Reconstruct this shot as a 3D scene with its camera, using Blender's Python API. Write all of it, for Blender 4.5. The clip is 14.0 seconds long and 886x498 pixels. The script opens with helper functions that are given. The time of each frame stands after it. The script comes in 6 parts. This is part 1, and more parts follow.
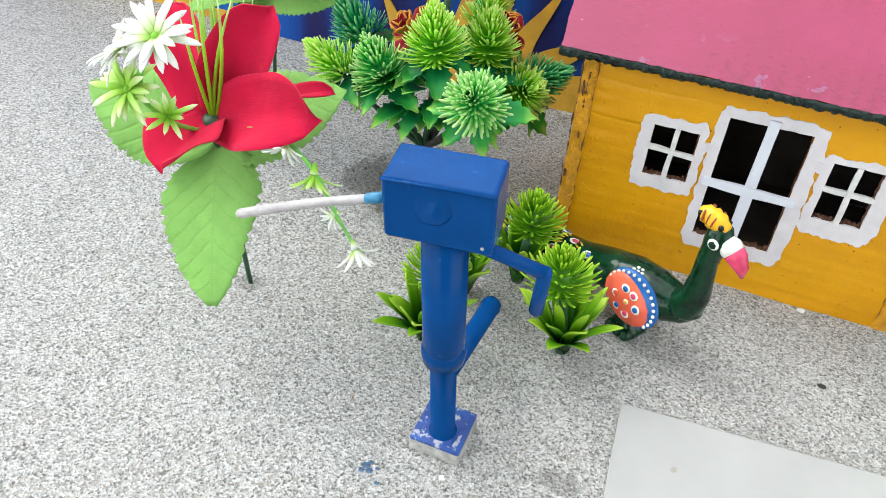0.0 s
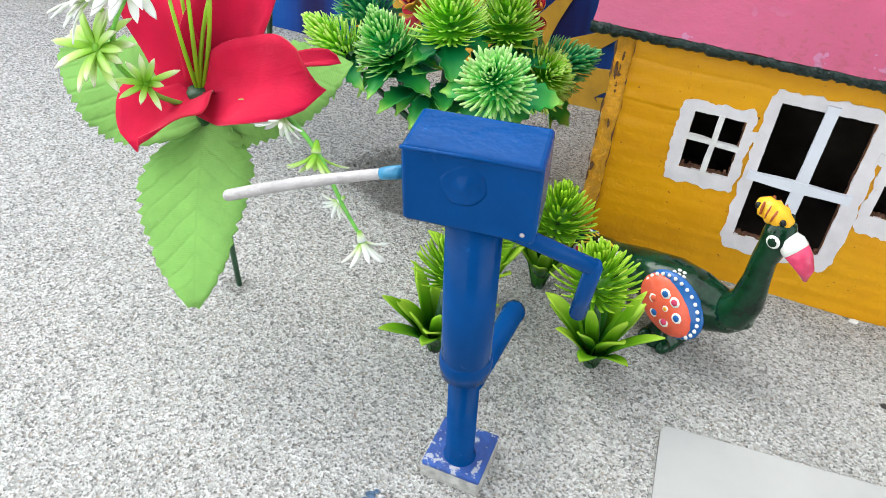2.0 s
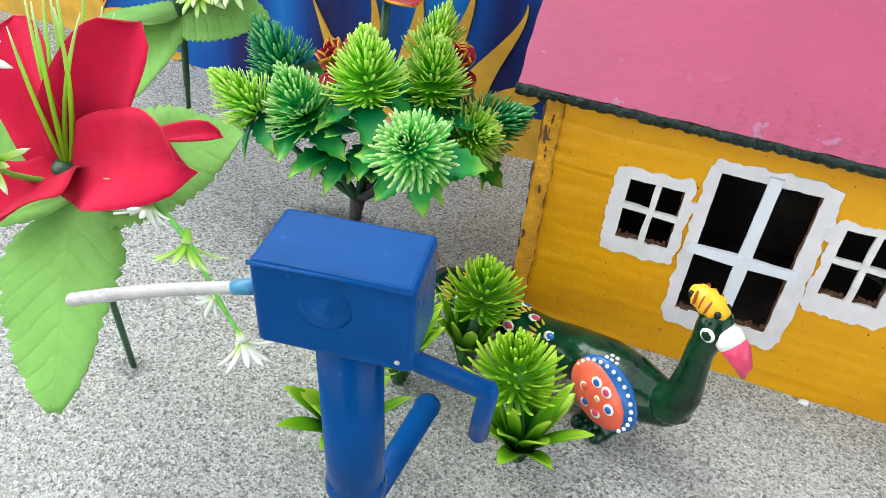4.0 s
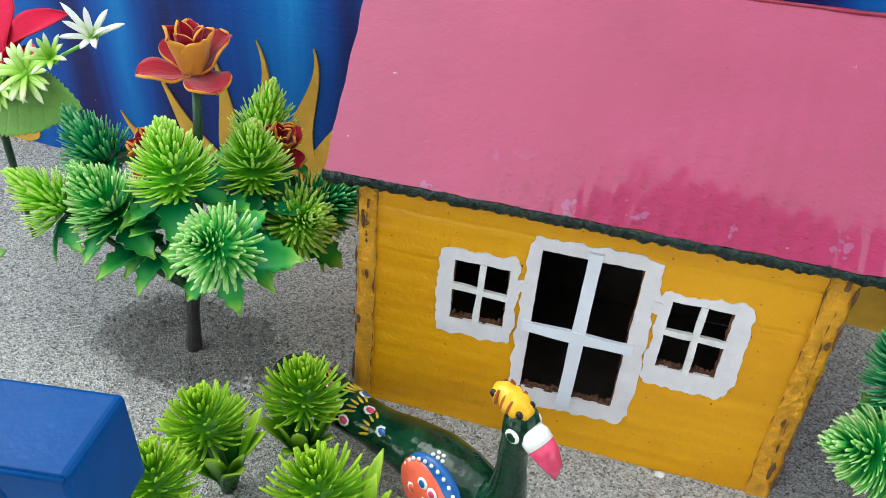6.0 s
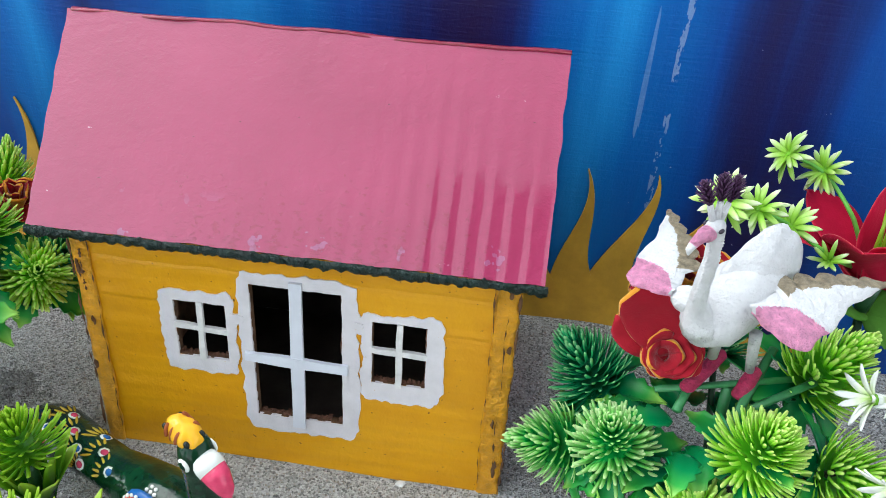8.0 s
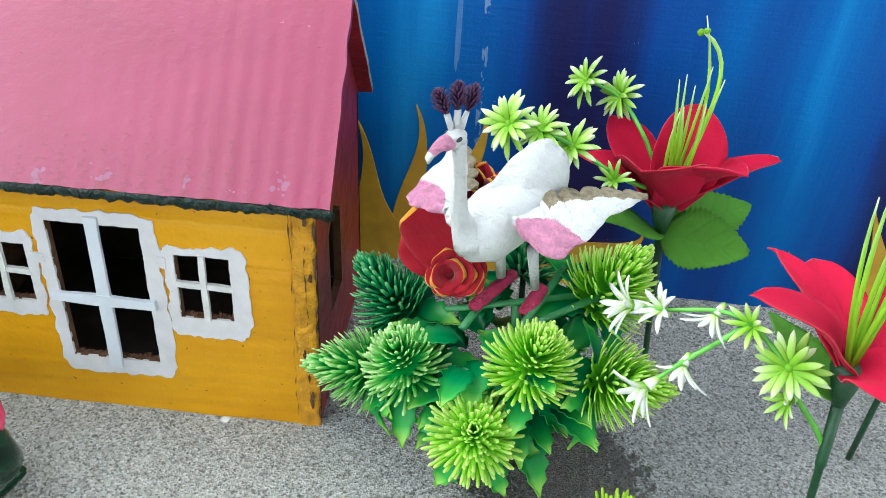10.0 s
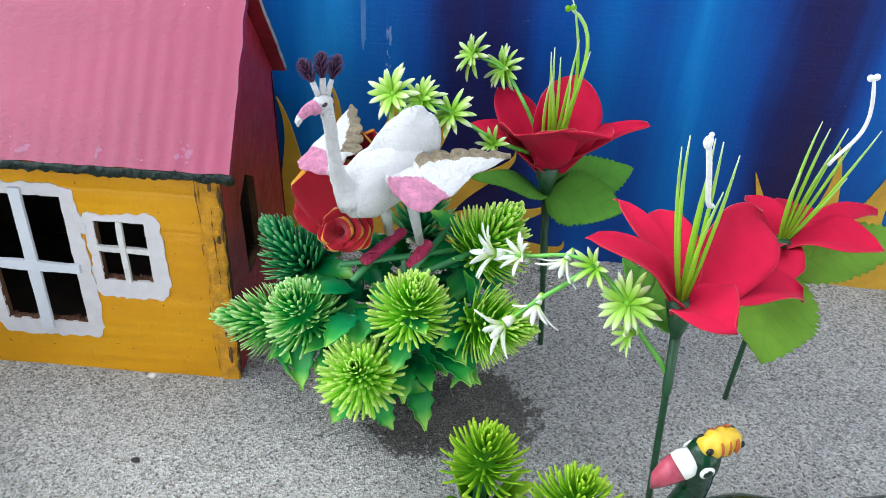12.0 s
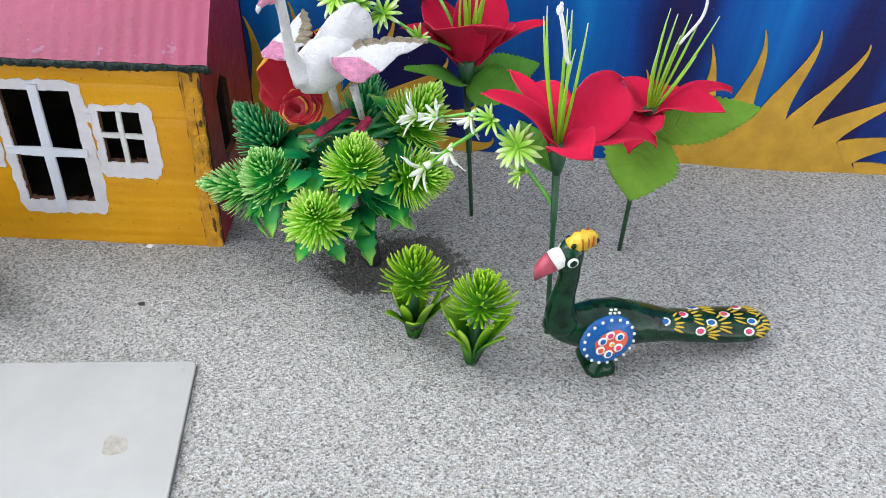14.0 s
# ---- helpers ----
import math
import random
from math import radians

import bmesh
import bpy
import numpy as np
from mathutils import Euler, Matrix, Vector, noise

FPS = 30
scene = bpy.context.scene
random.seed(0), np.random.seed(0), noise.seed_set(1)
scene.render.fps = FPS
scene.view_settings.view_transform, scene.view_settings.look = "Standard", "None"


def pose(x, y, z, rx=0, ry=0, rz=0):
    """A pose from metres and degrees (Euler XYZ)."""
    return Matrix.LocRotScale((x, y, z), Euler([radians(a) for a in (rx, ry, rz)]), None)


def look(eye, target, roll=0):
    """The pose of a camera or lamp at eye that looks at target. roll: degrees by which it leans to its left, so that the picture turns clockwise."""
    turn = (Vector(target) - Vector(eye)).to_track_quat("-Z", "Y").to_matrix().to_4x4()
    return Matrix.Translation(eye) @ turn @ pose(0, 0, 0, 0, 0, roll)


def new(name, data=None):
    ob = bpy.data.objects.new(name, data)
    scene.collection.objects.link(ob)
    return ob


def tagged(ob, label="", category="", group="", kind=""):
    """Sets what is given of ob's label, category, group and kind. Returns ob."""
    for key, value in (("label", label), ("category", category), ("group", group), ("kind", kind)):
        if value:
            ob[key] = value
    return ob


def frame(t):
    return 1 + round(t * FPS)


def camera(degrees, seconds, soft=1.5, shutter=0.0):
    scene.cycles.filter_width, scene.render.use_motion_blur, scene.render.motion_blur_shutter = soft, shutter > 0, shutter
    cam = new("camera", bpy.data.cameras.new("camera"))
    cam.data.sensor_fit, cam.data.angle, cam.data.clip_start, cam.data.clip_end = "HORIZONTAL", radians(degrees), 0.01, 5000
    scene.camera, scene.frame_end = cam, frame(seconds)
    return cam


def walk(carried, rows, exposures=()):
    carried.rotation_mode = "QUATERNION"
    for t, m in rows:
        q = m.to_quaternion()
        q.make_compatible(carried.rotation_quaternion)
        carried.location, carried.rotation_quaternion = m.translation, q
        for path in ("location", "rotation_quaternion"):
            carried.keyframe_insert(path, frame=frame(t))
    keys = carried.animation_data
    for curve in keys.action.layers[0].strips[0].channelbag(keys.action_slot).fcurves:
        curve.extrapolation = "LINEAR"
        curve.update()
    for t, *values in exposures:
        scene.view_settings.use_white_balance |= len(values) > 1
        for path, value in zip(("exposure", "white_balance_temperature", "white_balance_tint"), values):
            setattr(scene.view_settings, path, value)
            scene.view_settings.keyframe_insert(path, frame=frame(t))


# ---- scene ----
cam = camera(60.7, 14.0, soft=0.8)
PATH = [
    (0, (0.059, -0.369, 0.314), (-0.438, 1.031, -1.024), 3.2),
    (0.5, (0.058, -0.361, 0.306), (-0.43, 1.037, -1.04), 3.4),
    (1, (0.058, -0.353, 0.294), (-0.377, 1.056, -1.058), 4.7),
    (1.5, (0.054, -0.349, 0.282), (-0.391, 1.1, -1.023), 4.6),
    (2, (0.039, -0.346, 0.275), (-0.448, 1.092, -1.026), 4.3),
    (2.2, (0.032, -0.344, 0.274), (-0.459, 1.099, -1.02), 4.7),
    (4.5, (0.061, -0.281, 0.278), (-0.366, 1.231, -0.96), 5.2),
    (5, (0.073, -0.268, 0.282), (-0.337, 1.267, -0.933), 4.4),
    (5.5, (0.083, -0.261, 0.286), (-0.319, 1.285, -0.917), 3.7),
    (6, (0.099, -0.25, 0.29), (-0.266, 1.319, -0.895), 3.9),
    (6.5, (0.12, -0.243, 0.296), (-0.206, 1.351, -0.868), 3.7),
    (7, (0.151, -0.24, 0.303), (-0.119, 1.381, -0.838), 3.6),
    (7.5, (0.18, -0.242, 0.309), (-0.049, 1.386, -0.828), 2.7),
    (8, (0.198, -0.244, 0.31), (0.002, 1.394, -0.821), 2.8),
    (8.5, (0.213, -0.246, 0.308), (0.062, 1.388, -0.835), 3.3),
    (9, (0.232, -0.249, 0.301), (0.116, 1.379, -0.856), 3.2),
    (9.2, (0.24, -0.25, 0.298), (0.144, 1.373, -0.868), 3.4),
    (11.3, (0.301, -0.249, 0.299), (0.235, 1.357, -0.891), 3.5),
    (11.5, (0.304, -0.256, 0.301), (0.238, 1.348, -0.892), 3.0),
    (12, (0.315, -0.281, 0.308), (0.272, 1.317, -0.893), 3.2),
    (12.5, (0.323, -0.311, 0.317), (0.294, 1.275, -0.9), 3.1),
    (13, (0.332, -0.343, 0.322), (0.331, 1.245, -0.894), 3.5),
    (13.5, (0.339, -0.372, 0.329), (0.313, 1.2, -0.907), 2.0),
    (14, (0.344, -0.388, 0.32), (0.356, 1.162, -0.943), 2.5),
]
EXPOSURES = [(0.0, 2.24, 6550.0, 5.0), (2.2, 2.26, 6500.0, 5.0), (4.5, 2.26, 6450.0, 2.0), (6.0, 2.06, 6300.0, 2.0), (7.5, 2.02, 6150.0, 3.0), (8.5, 2.02, 6150.0, 1.0), (9.0, 2.22, 6150.0, -5.0), (11.5, 2.02, 6150.0, 4.0), (12.5, 2.02, 6150.0, 5.0), (14.0, 1.94, 6300.0, 8.0)]
walk(cam, [(t, look(eye, target, roll)) for t, eye, target, roll in PATH], EXPOSURES)

# ---------------------------------------------------------------- light
SUN_UP, SUN_TURN = 52.0, 288.0
world = bpy.data.worlds.new("sky")
scene.world = world
world.use_nodes = True
wn = world.node_tree
sky = wn.nodes.new("ShaderNodeTexSky")
sky.sky_type, sky.sun_disc = "NISHITA", False
sky.sun_elevation, sky.sun_rotation = radians(SUN_UP), radians(SUN_TURN)
sky.air_density, sky.dust_density, sky.ozone_density = 1.0, 0.8, 1.0
pale = wn.nodes.new("ShaderNodeHueSaturation")
pale.inputs["Saturation"].default_value = 0.18
wn.links.new(sky.outputs["Color"], pale.inputs["Color"])
wn.links.new(pale.outputs["Color"], wn.nodes["Background"].inputs["Color"])
wn.nodes["Background"].inputs["Strength"].default_value = 0.15

sun = new("sun", bpy.data.lights.new("sun", "SUN"))
sun.data.energy, sun.data.angle, sun.data.color = 0.28, radians(34), (1.0, 0.98, 0.96)
turn = radians(SUN_TURN)
up = radians(SUN_UP)
sun.matrix_world = look((math.sin(turn) * math.cos(up) * 5, math.cos(turn) * math.cos(up) * 5, math.sin(up) * 5), (0, 0, 0))


# ---------------------------------------------------------------- materials
class Mat:
    """A small helper round one node material."""

    def __init__(self, name, rough=0.5, metal=0.0, spec=0.5, coat=0.0, coat_rough=0.1):
        self.m = bpy.data.materials.new(name)
        self.m.use_nodes = True
        self.t = self.m.node_tree
        self.b = self.t.nodes["Principled BSDF"]
        self.b.inputs["Roughness"].default_value = rough
        self.b.inputs["Metallic"].default_value = metal
        self.b.inputs["Specular IOR Level"].default_value = spec
        self.b.inputs["Coat Weight"].default_value = coat
        self.b.inputs["Coat Roughness"].default_value = coat_rough
        self.tc = self.t.nodes.new("ShaderNodeTexCoord")

    def node(self, kind, **values):
        n = self.t.nodes.new(kind)
        for k, v in values.items():
            n.inputs[k.replace("_", " ")].default_value = v
        return n

    def link(self, a, b):
        self.t.links.new(a, b)

    def coords(self, scale=(1, 1, 1), shift=(0, 0, 0), which="Object"):
        n = self.t.nodes.new("ShaderNodeMapping")
        n.inputs["Scale"].default_value = scale
        n.inputs["Location"].default_value = shift
        self.link(self.tc.outputs[which], n.inputs["Vector"])
        return n.outputs["Vector"]

    def noise(self, scale, detail=3.0, rough=0.55, stretch=(1, 1, 1), distort=0.0):
        n = self.node("ShaderNodeTexNoise", Scale=scale, Detail=detail, Roughness=rough, Distortion=distort)
        self.link(self.coords(stretch), n.inputs["Vector"])
        return n.outputs["Fac"]

    def cells(self, scale, which="Distance", stretch=(1, 1, 1), random_=1.0):
        n = self.node("ShaderNodeTexVoronoi", Scale=scale, Randomness=random_)
        self.link(self.coords(stretch), n.inputs["Vector"])
        return n.outputs[which]

    def ramp(self, fac, stops):
        n = self.t.nodes.new("ShaderNodeValToRGB")
        while len(n.color_ramp.elements) < len(stops):
            n.color_ramp.elements.new(0.5)
        for e, (p, c) in zip(n.color_ramp.elements, stops):
            e.position, e.color = p, (*c, 1)
        self.link(fac, n.inputs["Fac"])
        return n.outputs["Color"]

    def mix(self, fac, a, b, mode="MIX"):
        n = self.t.nodes.new("ShaderNodeMix")
        n.data_type, n.blend_type = "RGBA", mode
        for sock, v in ((n.inputs[0], fac), (n.inputs[6], a), (n.inputs[7], b)):
            if isinstance(v, (int, float)):
                sock.default_value = v
            elif isinstance(v, tuple):
                sock.default_value = (*v, 1)
            else:
                self.link(v, sock)
        return n.outputs[2]

    def math(self, op, a, b=0.0, c=0.0):
        n = self.t.nodes.new("ShaderNodeMath")
        n.operation = op
        for sock, v in zip(n.inputs, (a, b, c)):
            if isinstance(v, (int, float)):
                sock.default_value = v
            else:
                self.link(v, sock)
        return n.outputs[0]

    def colour(self, out):
        if isinstance(out, tuple):
            self.b.inputs["Base Color"].default_value = (*out, 1)
        else:
            self.link(out, self.b.inputs["Base Color"])
        return self

    def rough(self, out):
        self.link(out, self.b.inputs["Roughness"])
        return self

    def bump(self, *layers):
        """layers: (height socket, metres)"""
        before = None
        for h, d in layers:
            n = self.node("ShaderNodeBump", Strength=1.0, Distance=d)
            self.link(h, n.inputs["Height"])
            if before is not None:
                self.link(before, n.inputs["Normal"])
            before = n.outputs["Normal"]
        self.link(before, self.b.inputs["Normal"])
        return self

    def thin(self, amount, colour):
        """Light that shines through a thin leaf."""
        tr = self.t.nodes.new("ShaderNodeBsdfTranslucent")
        if isinstance(colour, tuple):
            tr.inputs["Color"].default_value = (*colour, 1)
        else:
            self.link(colour, tr.inputs["Color"])
        mx = self.node("ShaderNodeMixShader", Fac=amount)
        out = self.t.nodes["Material Output"]
        self.link(self.b.outputs[0], mx.inputs[1])
        self.link(tr.outputs[0], mx.inputs[2])
        self.link(mx.outputs[0], out.inputs["Surface"])
        return self


def paint(name, colour, rough=0.35, coat=0.0, vary=0.25, grain=60.0, relief=0.00025, chips=None, spec=0.5, coat_rough=0.12):
    """Brushed household paint with blotches, brush relief and, if wanted, chips of another colour."""
    m = Mat(name, rough, coat=coat, spec=spec, coat_rough=coat_rough)
    dark = tuple(c * (1 - vary) for c in colour)
    light = tuple(min(1, c * (1 + vary) + 0.01 * vary) for c in colour)
    c = m.ramp(m.noise(grain, 5, 0.6), [(0.3, dark), (0.7, light)])
    if chips:
        spots = m.math("GREATER_THAN", m.noise(grain * 4, 4, 0.6), 0.70)
        c = m.mix(spots, c, chips)
    m.colour(c)
    m.rough(m.math("MULTIPLY_ADD", m.noise(grain * 3, 3), 0.25, rough - 0.1))
    m.bump((m.noise(grain * 2, 4), relief * 2), (m.noise(grain * 14, 3), relief * 0.5))
    return m.m


def along(name, stops, rough=0.38, thin=0.38, vary=0.28, spec=0.4):
    """Dyed plastic foliage: the colour runs along the blade (u), and differs a little from blade to blade (v)."""
    m = Mat(name, rough, spec=spec)
    uv = m.t.nodes.new("ShaderNodeSeparateXYZ")
    m.link(m.tc.outputs["UV"], uv.inputs[0])
    u = m.math("ADD", uv.outputs[0], m.math("MULTIPLY_ADD", uv.outputs[1], vary, -vary / 2))
    c = m.ramp(u, stops)
    c = m.mix(m.math("MULTIPLY", m.noise(350, 2), 0.12), c, (0.03, 0.12, 0.01))
    m.colour(c)
    m.thin(thin, c)
    m.bump((m.noise(1500, 2), 0.0001))
    return m.m


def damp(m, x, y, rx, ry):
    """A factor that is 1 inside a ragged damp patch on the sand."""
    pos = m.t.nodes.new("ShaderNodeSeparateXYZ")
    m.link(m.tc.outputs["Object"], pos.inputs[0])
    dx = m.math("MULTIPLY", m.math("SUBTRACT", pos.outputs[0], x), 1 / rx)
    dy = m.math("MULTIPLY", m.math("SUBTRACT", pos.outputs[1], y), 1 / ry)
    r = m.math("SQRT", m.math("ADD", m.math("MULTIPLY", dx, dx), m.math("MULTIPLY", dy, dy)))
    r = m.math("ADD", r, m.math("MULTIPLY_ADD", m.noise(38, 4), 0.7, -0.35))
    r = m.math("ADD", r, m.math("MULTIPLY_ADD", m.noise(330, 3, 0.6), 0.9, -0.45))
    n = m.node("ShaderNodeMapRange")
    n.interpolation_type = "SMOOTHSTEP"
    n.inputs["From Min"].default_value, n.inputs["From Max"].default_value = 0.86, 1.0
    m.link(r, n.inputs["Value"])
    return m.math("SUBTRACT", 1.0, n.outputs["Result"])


def sand_material():
    m = Mat("sand", 0.92, spec=0.25)
    grains = m.node("ShaderNodeTexVoronoi", Scale=980.0)
    jog = m.node("ShaderNodeTexNoise", Scale=900.0, Detail=2.0)
    m.link(m.coords(), jog.inputs["Vector"])
    bent = m.t.nodes.new("ShaderNodeVectorMath")
    bent.operation = "MULTIPLY_ADD"
    bent.inputs[1].default_value = (0.0011, 0.0011, 0.0011)
    m.link(jog.outputs["Color"], bent.inputs[0])
    m.link(m.coords((1, 1, 0.6)), bent.inputs[2])
    m.link(bent.outputs[0], grains.inputs["Vector"])
    grey = m.t.nodes.new("ShaderNodeSeparateXYZ")
    m.link(grains.outputs["Color"], grey.inputs[0])
    c = m.ramp(grey.outputs[0], [(0.0, (0.095, 0.092, 0.088)), (0.16, (0.30, 0.292, 0.280)), (0.5, (0.490, 0.478, 0.462)), (0.80, (0.610, 0.598, 0.580)), (1.0, (0.76, 0.75, 0.74))])
    warm = m.math("GREATER_THAN", grey.outputs[1], 0.93)
    c = m.mix(m.math("MULTIPLY", warm, 0.6), c, (0.33, 0.245, 0.175))
    c = m.mix(m.math("MULTIPLY", m.noise(9, 5), 0.35), c, (0.46, 0.447, 0.427))
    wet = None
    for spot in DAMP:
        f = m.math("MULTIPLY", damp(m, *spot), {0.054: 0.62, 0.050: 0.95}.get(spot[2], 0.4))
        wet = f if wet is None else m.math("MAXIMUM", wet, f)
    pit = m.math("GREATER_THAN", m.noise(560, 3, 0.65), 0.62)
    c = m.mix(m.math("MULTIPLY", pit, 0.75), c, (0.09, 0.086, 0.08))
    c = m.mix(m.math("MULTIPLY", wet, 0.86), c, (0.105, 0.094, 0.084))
    m.colour(c)
    m.bump((pit, -0.0008), (m.noise(60, 4), 0.0012), (m.noise(300, 3), 0.0008), (grains.outputs["Distance"], 0.0016))
    return m.m


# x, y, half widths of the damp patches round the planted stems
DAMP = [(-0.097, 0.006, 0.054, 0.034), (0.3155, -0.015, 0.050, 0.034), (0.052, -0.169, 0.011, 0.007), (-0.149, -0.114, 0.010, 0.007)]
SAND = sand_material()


def backdrop_material():
    m = Mat("painted_board", 0.42, spec=0.22)
    pos = m.t.nodes.new("ShaderNodeSeparateXYZ")
    m.link(m.tc.outputs["Object"], pos.inputs[0])
    bend = m.math("MULTIPLY_ADD", m.noise(7, 3, 0.5, (1, 1, 0.4)), 0.07, -0.035)
    x = m.math("ADD", pos.outputs[0], bend)
    span = m.node("ShaderNodeMapRange")
    span.inputs["From Min"].default_value, span.inputs["From Max"].default_value = -0.40, 0.70
    m.link(x, span.inputs["Value"])
    bands = [(-0.40, 0.5), (-0.300, 0.75), (-0.252, 0.22), (-0.222, 0.80), (-0.180, 0.18), (-0.128, 0.55), (-0.104, 0.85), (-0.066, 0.16), (-0.030, 0.45), (0.032, 0.85), (0.090, 0.50), (0.163, 0.05), (0.205, 0.50), (0.246, 0.95), (0.275, 0.60), (0.316, 0.05), (0.360, 0.40), (0.395, 0.66), (0.415, 0.45), (0.449, 0.74), (0.480, 0.50), (0.508, 0.08), (0.545, 0.55), (0.578, 0.80), (0.628, 0.10), (0.70, 0.6)]
    wave = m.ramp(span.outputs["Result"], [((bx + 0.40) / 1.10, (bv, bv, bv)) for bx, bv in bands])
    streak = m.noise(42, 4, 0.6, (1, 1, 0.06))
    f = m.math("ADD", wave, m.math("MULTIPLY_ADD", streak, 0.5, -0.25))
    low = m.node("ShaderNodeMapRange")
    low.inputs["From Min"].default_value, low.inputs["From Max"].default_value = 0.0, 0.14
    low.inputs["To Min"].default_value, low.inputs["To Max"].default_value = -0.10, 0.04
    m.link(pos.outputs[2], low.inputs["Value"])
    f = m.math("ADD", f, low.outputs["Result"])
    c = m.ramp(f, [(0.05, (0.013, 0.002, 0.036)), (0.22, (0.007, 0.005, 0.072)), (0.45, (0.003, 0.047, 0.26)), (0.74, (0.004, 0.118, 0.41)), (1.0, (0.018, 0.235, 0.59))])
    weave = m.noise(520, 3, 0.65, (0.10, 1, 1))
    c = m.mix(m.math("MULTIPLY", weave, 0.16), c, (0.015, 0.08, 0.26))
    scratch = m.math("GREATER_THAN", m.noise(90, 5, 0.65, (1, 1, 0.25)), 0.745)
    c = m.mix(m.math("MULTIPLY", scratch, 0.28), c, (0.45, 0.55, 0.7))
    runs = m.math("MULTIPLY", m.math("GREATER_THAN", m.noise(90, 3, 0.5, (1, 1, 0.025)), 0.72), m.noise(240, 3, 0.6, (1, 1, 0.3)))
    c = m.mix(m.math("MULTIPLY", runs, 0.4), c, (0.35, 0.5, 0.72))
    flecks = m.math("GREATER_THAN", m.noise(210, 4, 0.6, (0.7, 1, 1)), 0.738)
    c = m.mix(m.math("MULTIPLY", flecks, 0.45), c, (0.55, 0.6, 0.72))
    # one long pale scrape
    off = m.math("ABSOLUTE", m.math("SUBTRACT", m.math("ADD", pos.outputs[0], m.math("MULTIPLY_ADD", m.noise(30, 3, 0.6), 0.006, -0.003)), 0.2665))
    scrape = m.math("MULTIPLY", m.math("LESS_THAN", off, 0.0016), m.math("GREATER_THAN", m.noise(160, 4, 0.7, (1, 1, 0.35)), 0.52))
    c = m.mix(m.math("MULTIPLY", scrape, 0.28), c, (0.5, 0.6, 0.75))
    m.colour(c)
    m.bump((weave, 0.0004), (streak, 0.0004), (m.noise(700, 2), 0.00015))
    return m.m


BOARD = backdrop_material()
MUSTARD_FLAME = paint("mustard_flame_paint", (0.52, 0.29, 0.022), 0.5, vary=0.22, grain=45)


def house_yellow():
    m = Mat("mustard_gloss_paint", 0.33, spec=0.3)
    c = m.ramp(m.noise(26, 5, 0.6, (0.5, 1, 1)), [(0.3, (0.51, 0.222, 0.002)), (0.55, (0.63, 0.298, 0.003)), (0.8, (0.68, 0.345, 0.006))])
    streaks = m.noise(420, 2, 0.5, (0.04, 1, 1))
    c = m.mix(m.math("MULTIPLY", streaks, 0.32), c, (0.50, 0.20, 0.002))
    specks = m.math("GREATER_THAN", m.noise(420, 3), 0.705)
    c = m.mix(specks, c, (0.14, 0.06, 0.012))
    m.colour(c)
    m.rough(m.math("MULTIPLY_ADD", m.noise(70, 3), 0.25, 0.26))
    flute = m.t.nodes.new("ShaderNodeTexWave")
    flute.bands_direction = "Z"
    flute.inputs["Scale"].default_value, flute.inputs["Distortion"].default_value = 42.0, 1.2
    m.link(m.coords(), flute.inputs["Vector"])
    pos = m.t.nodes.new("ShaderNodeSeparateXYZ")
    m.link(m.tc.outputs["Object"], pos.inputs[0])
    drift = m.math("MULTIPLY_ADD", m.noise(22, 2), 0.006, -0.003)
    crease = None
    for z in (0.0835, 0.1050):
        off = m.math("ABSOLUTE", m.math("SUBTRACT", m.math("ADD", pos.outputs[2], drift), z))
        line = m.math("MAXIMUM", m.math("SUBTRACT", 1.0, m.math("MULTIPLY", off, 1 / 0.0016)), 0.0)
        crease = line if crease is None else m.math("MAXIMUM", crease, line)
    crease = m.math("MULTIPLY", crease, m.noise(18, 2))
    m.bump((crease, -0.0005), (flute.outputs["Fac"], 0.00013), (m.noise(34, 3, 0.5, (0.12, 1, 1)), 0.0034), (m.noise(110, 4), 0.0006), (m.noise(500, 3), 0.00025))
    return m.m


YELLOW = house_yellow()
OLD_YELLOW = paint("old_mustard_paint", (0.66, 0.300, 0.005), 0.36, vary=0.26, grain=150, relief=0.0013, chips=(0.30, 0.12, 0.01))


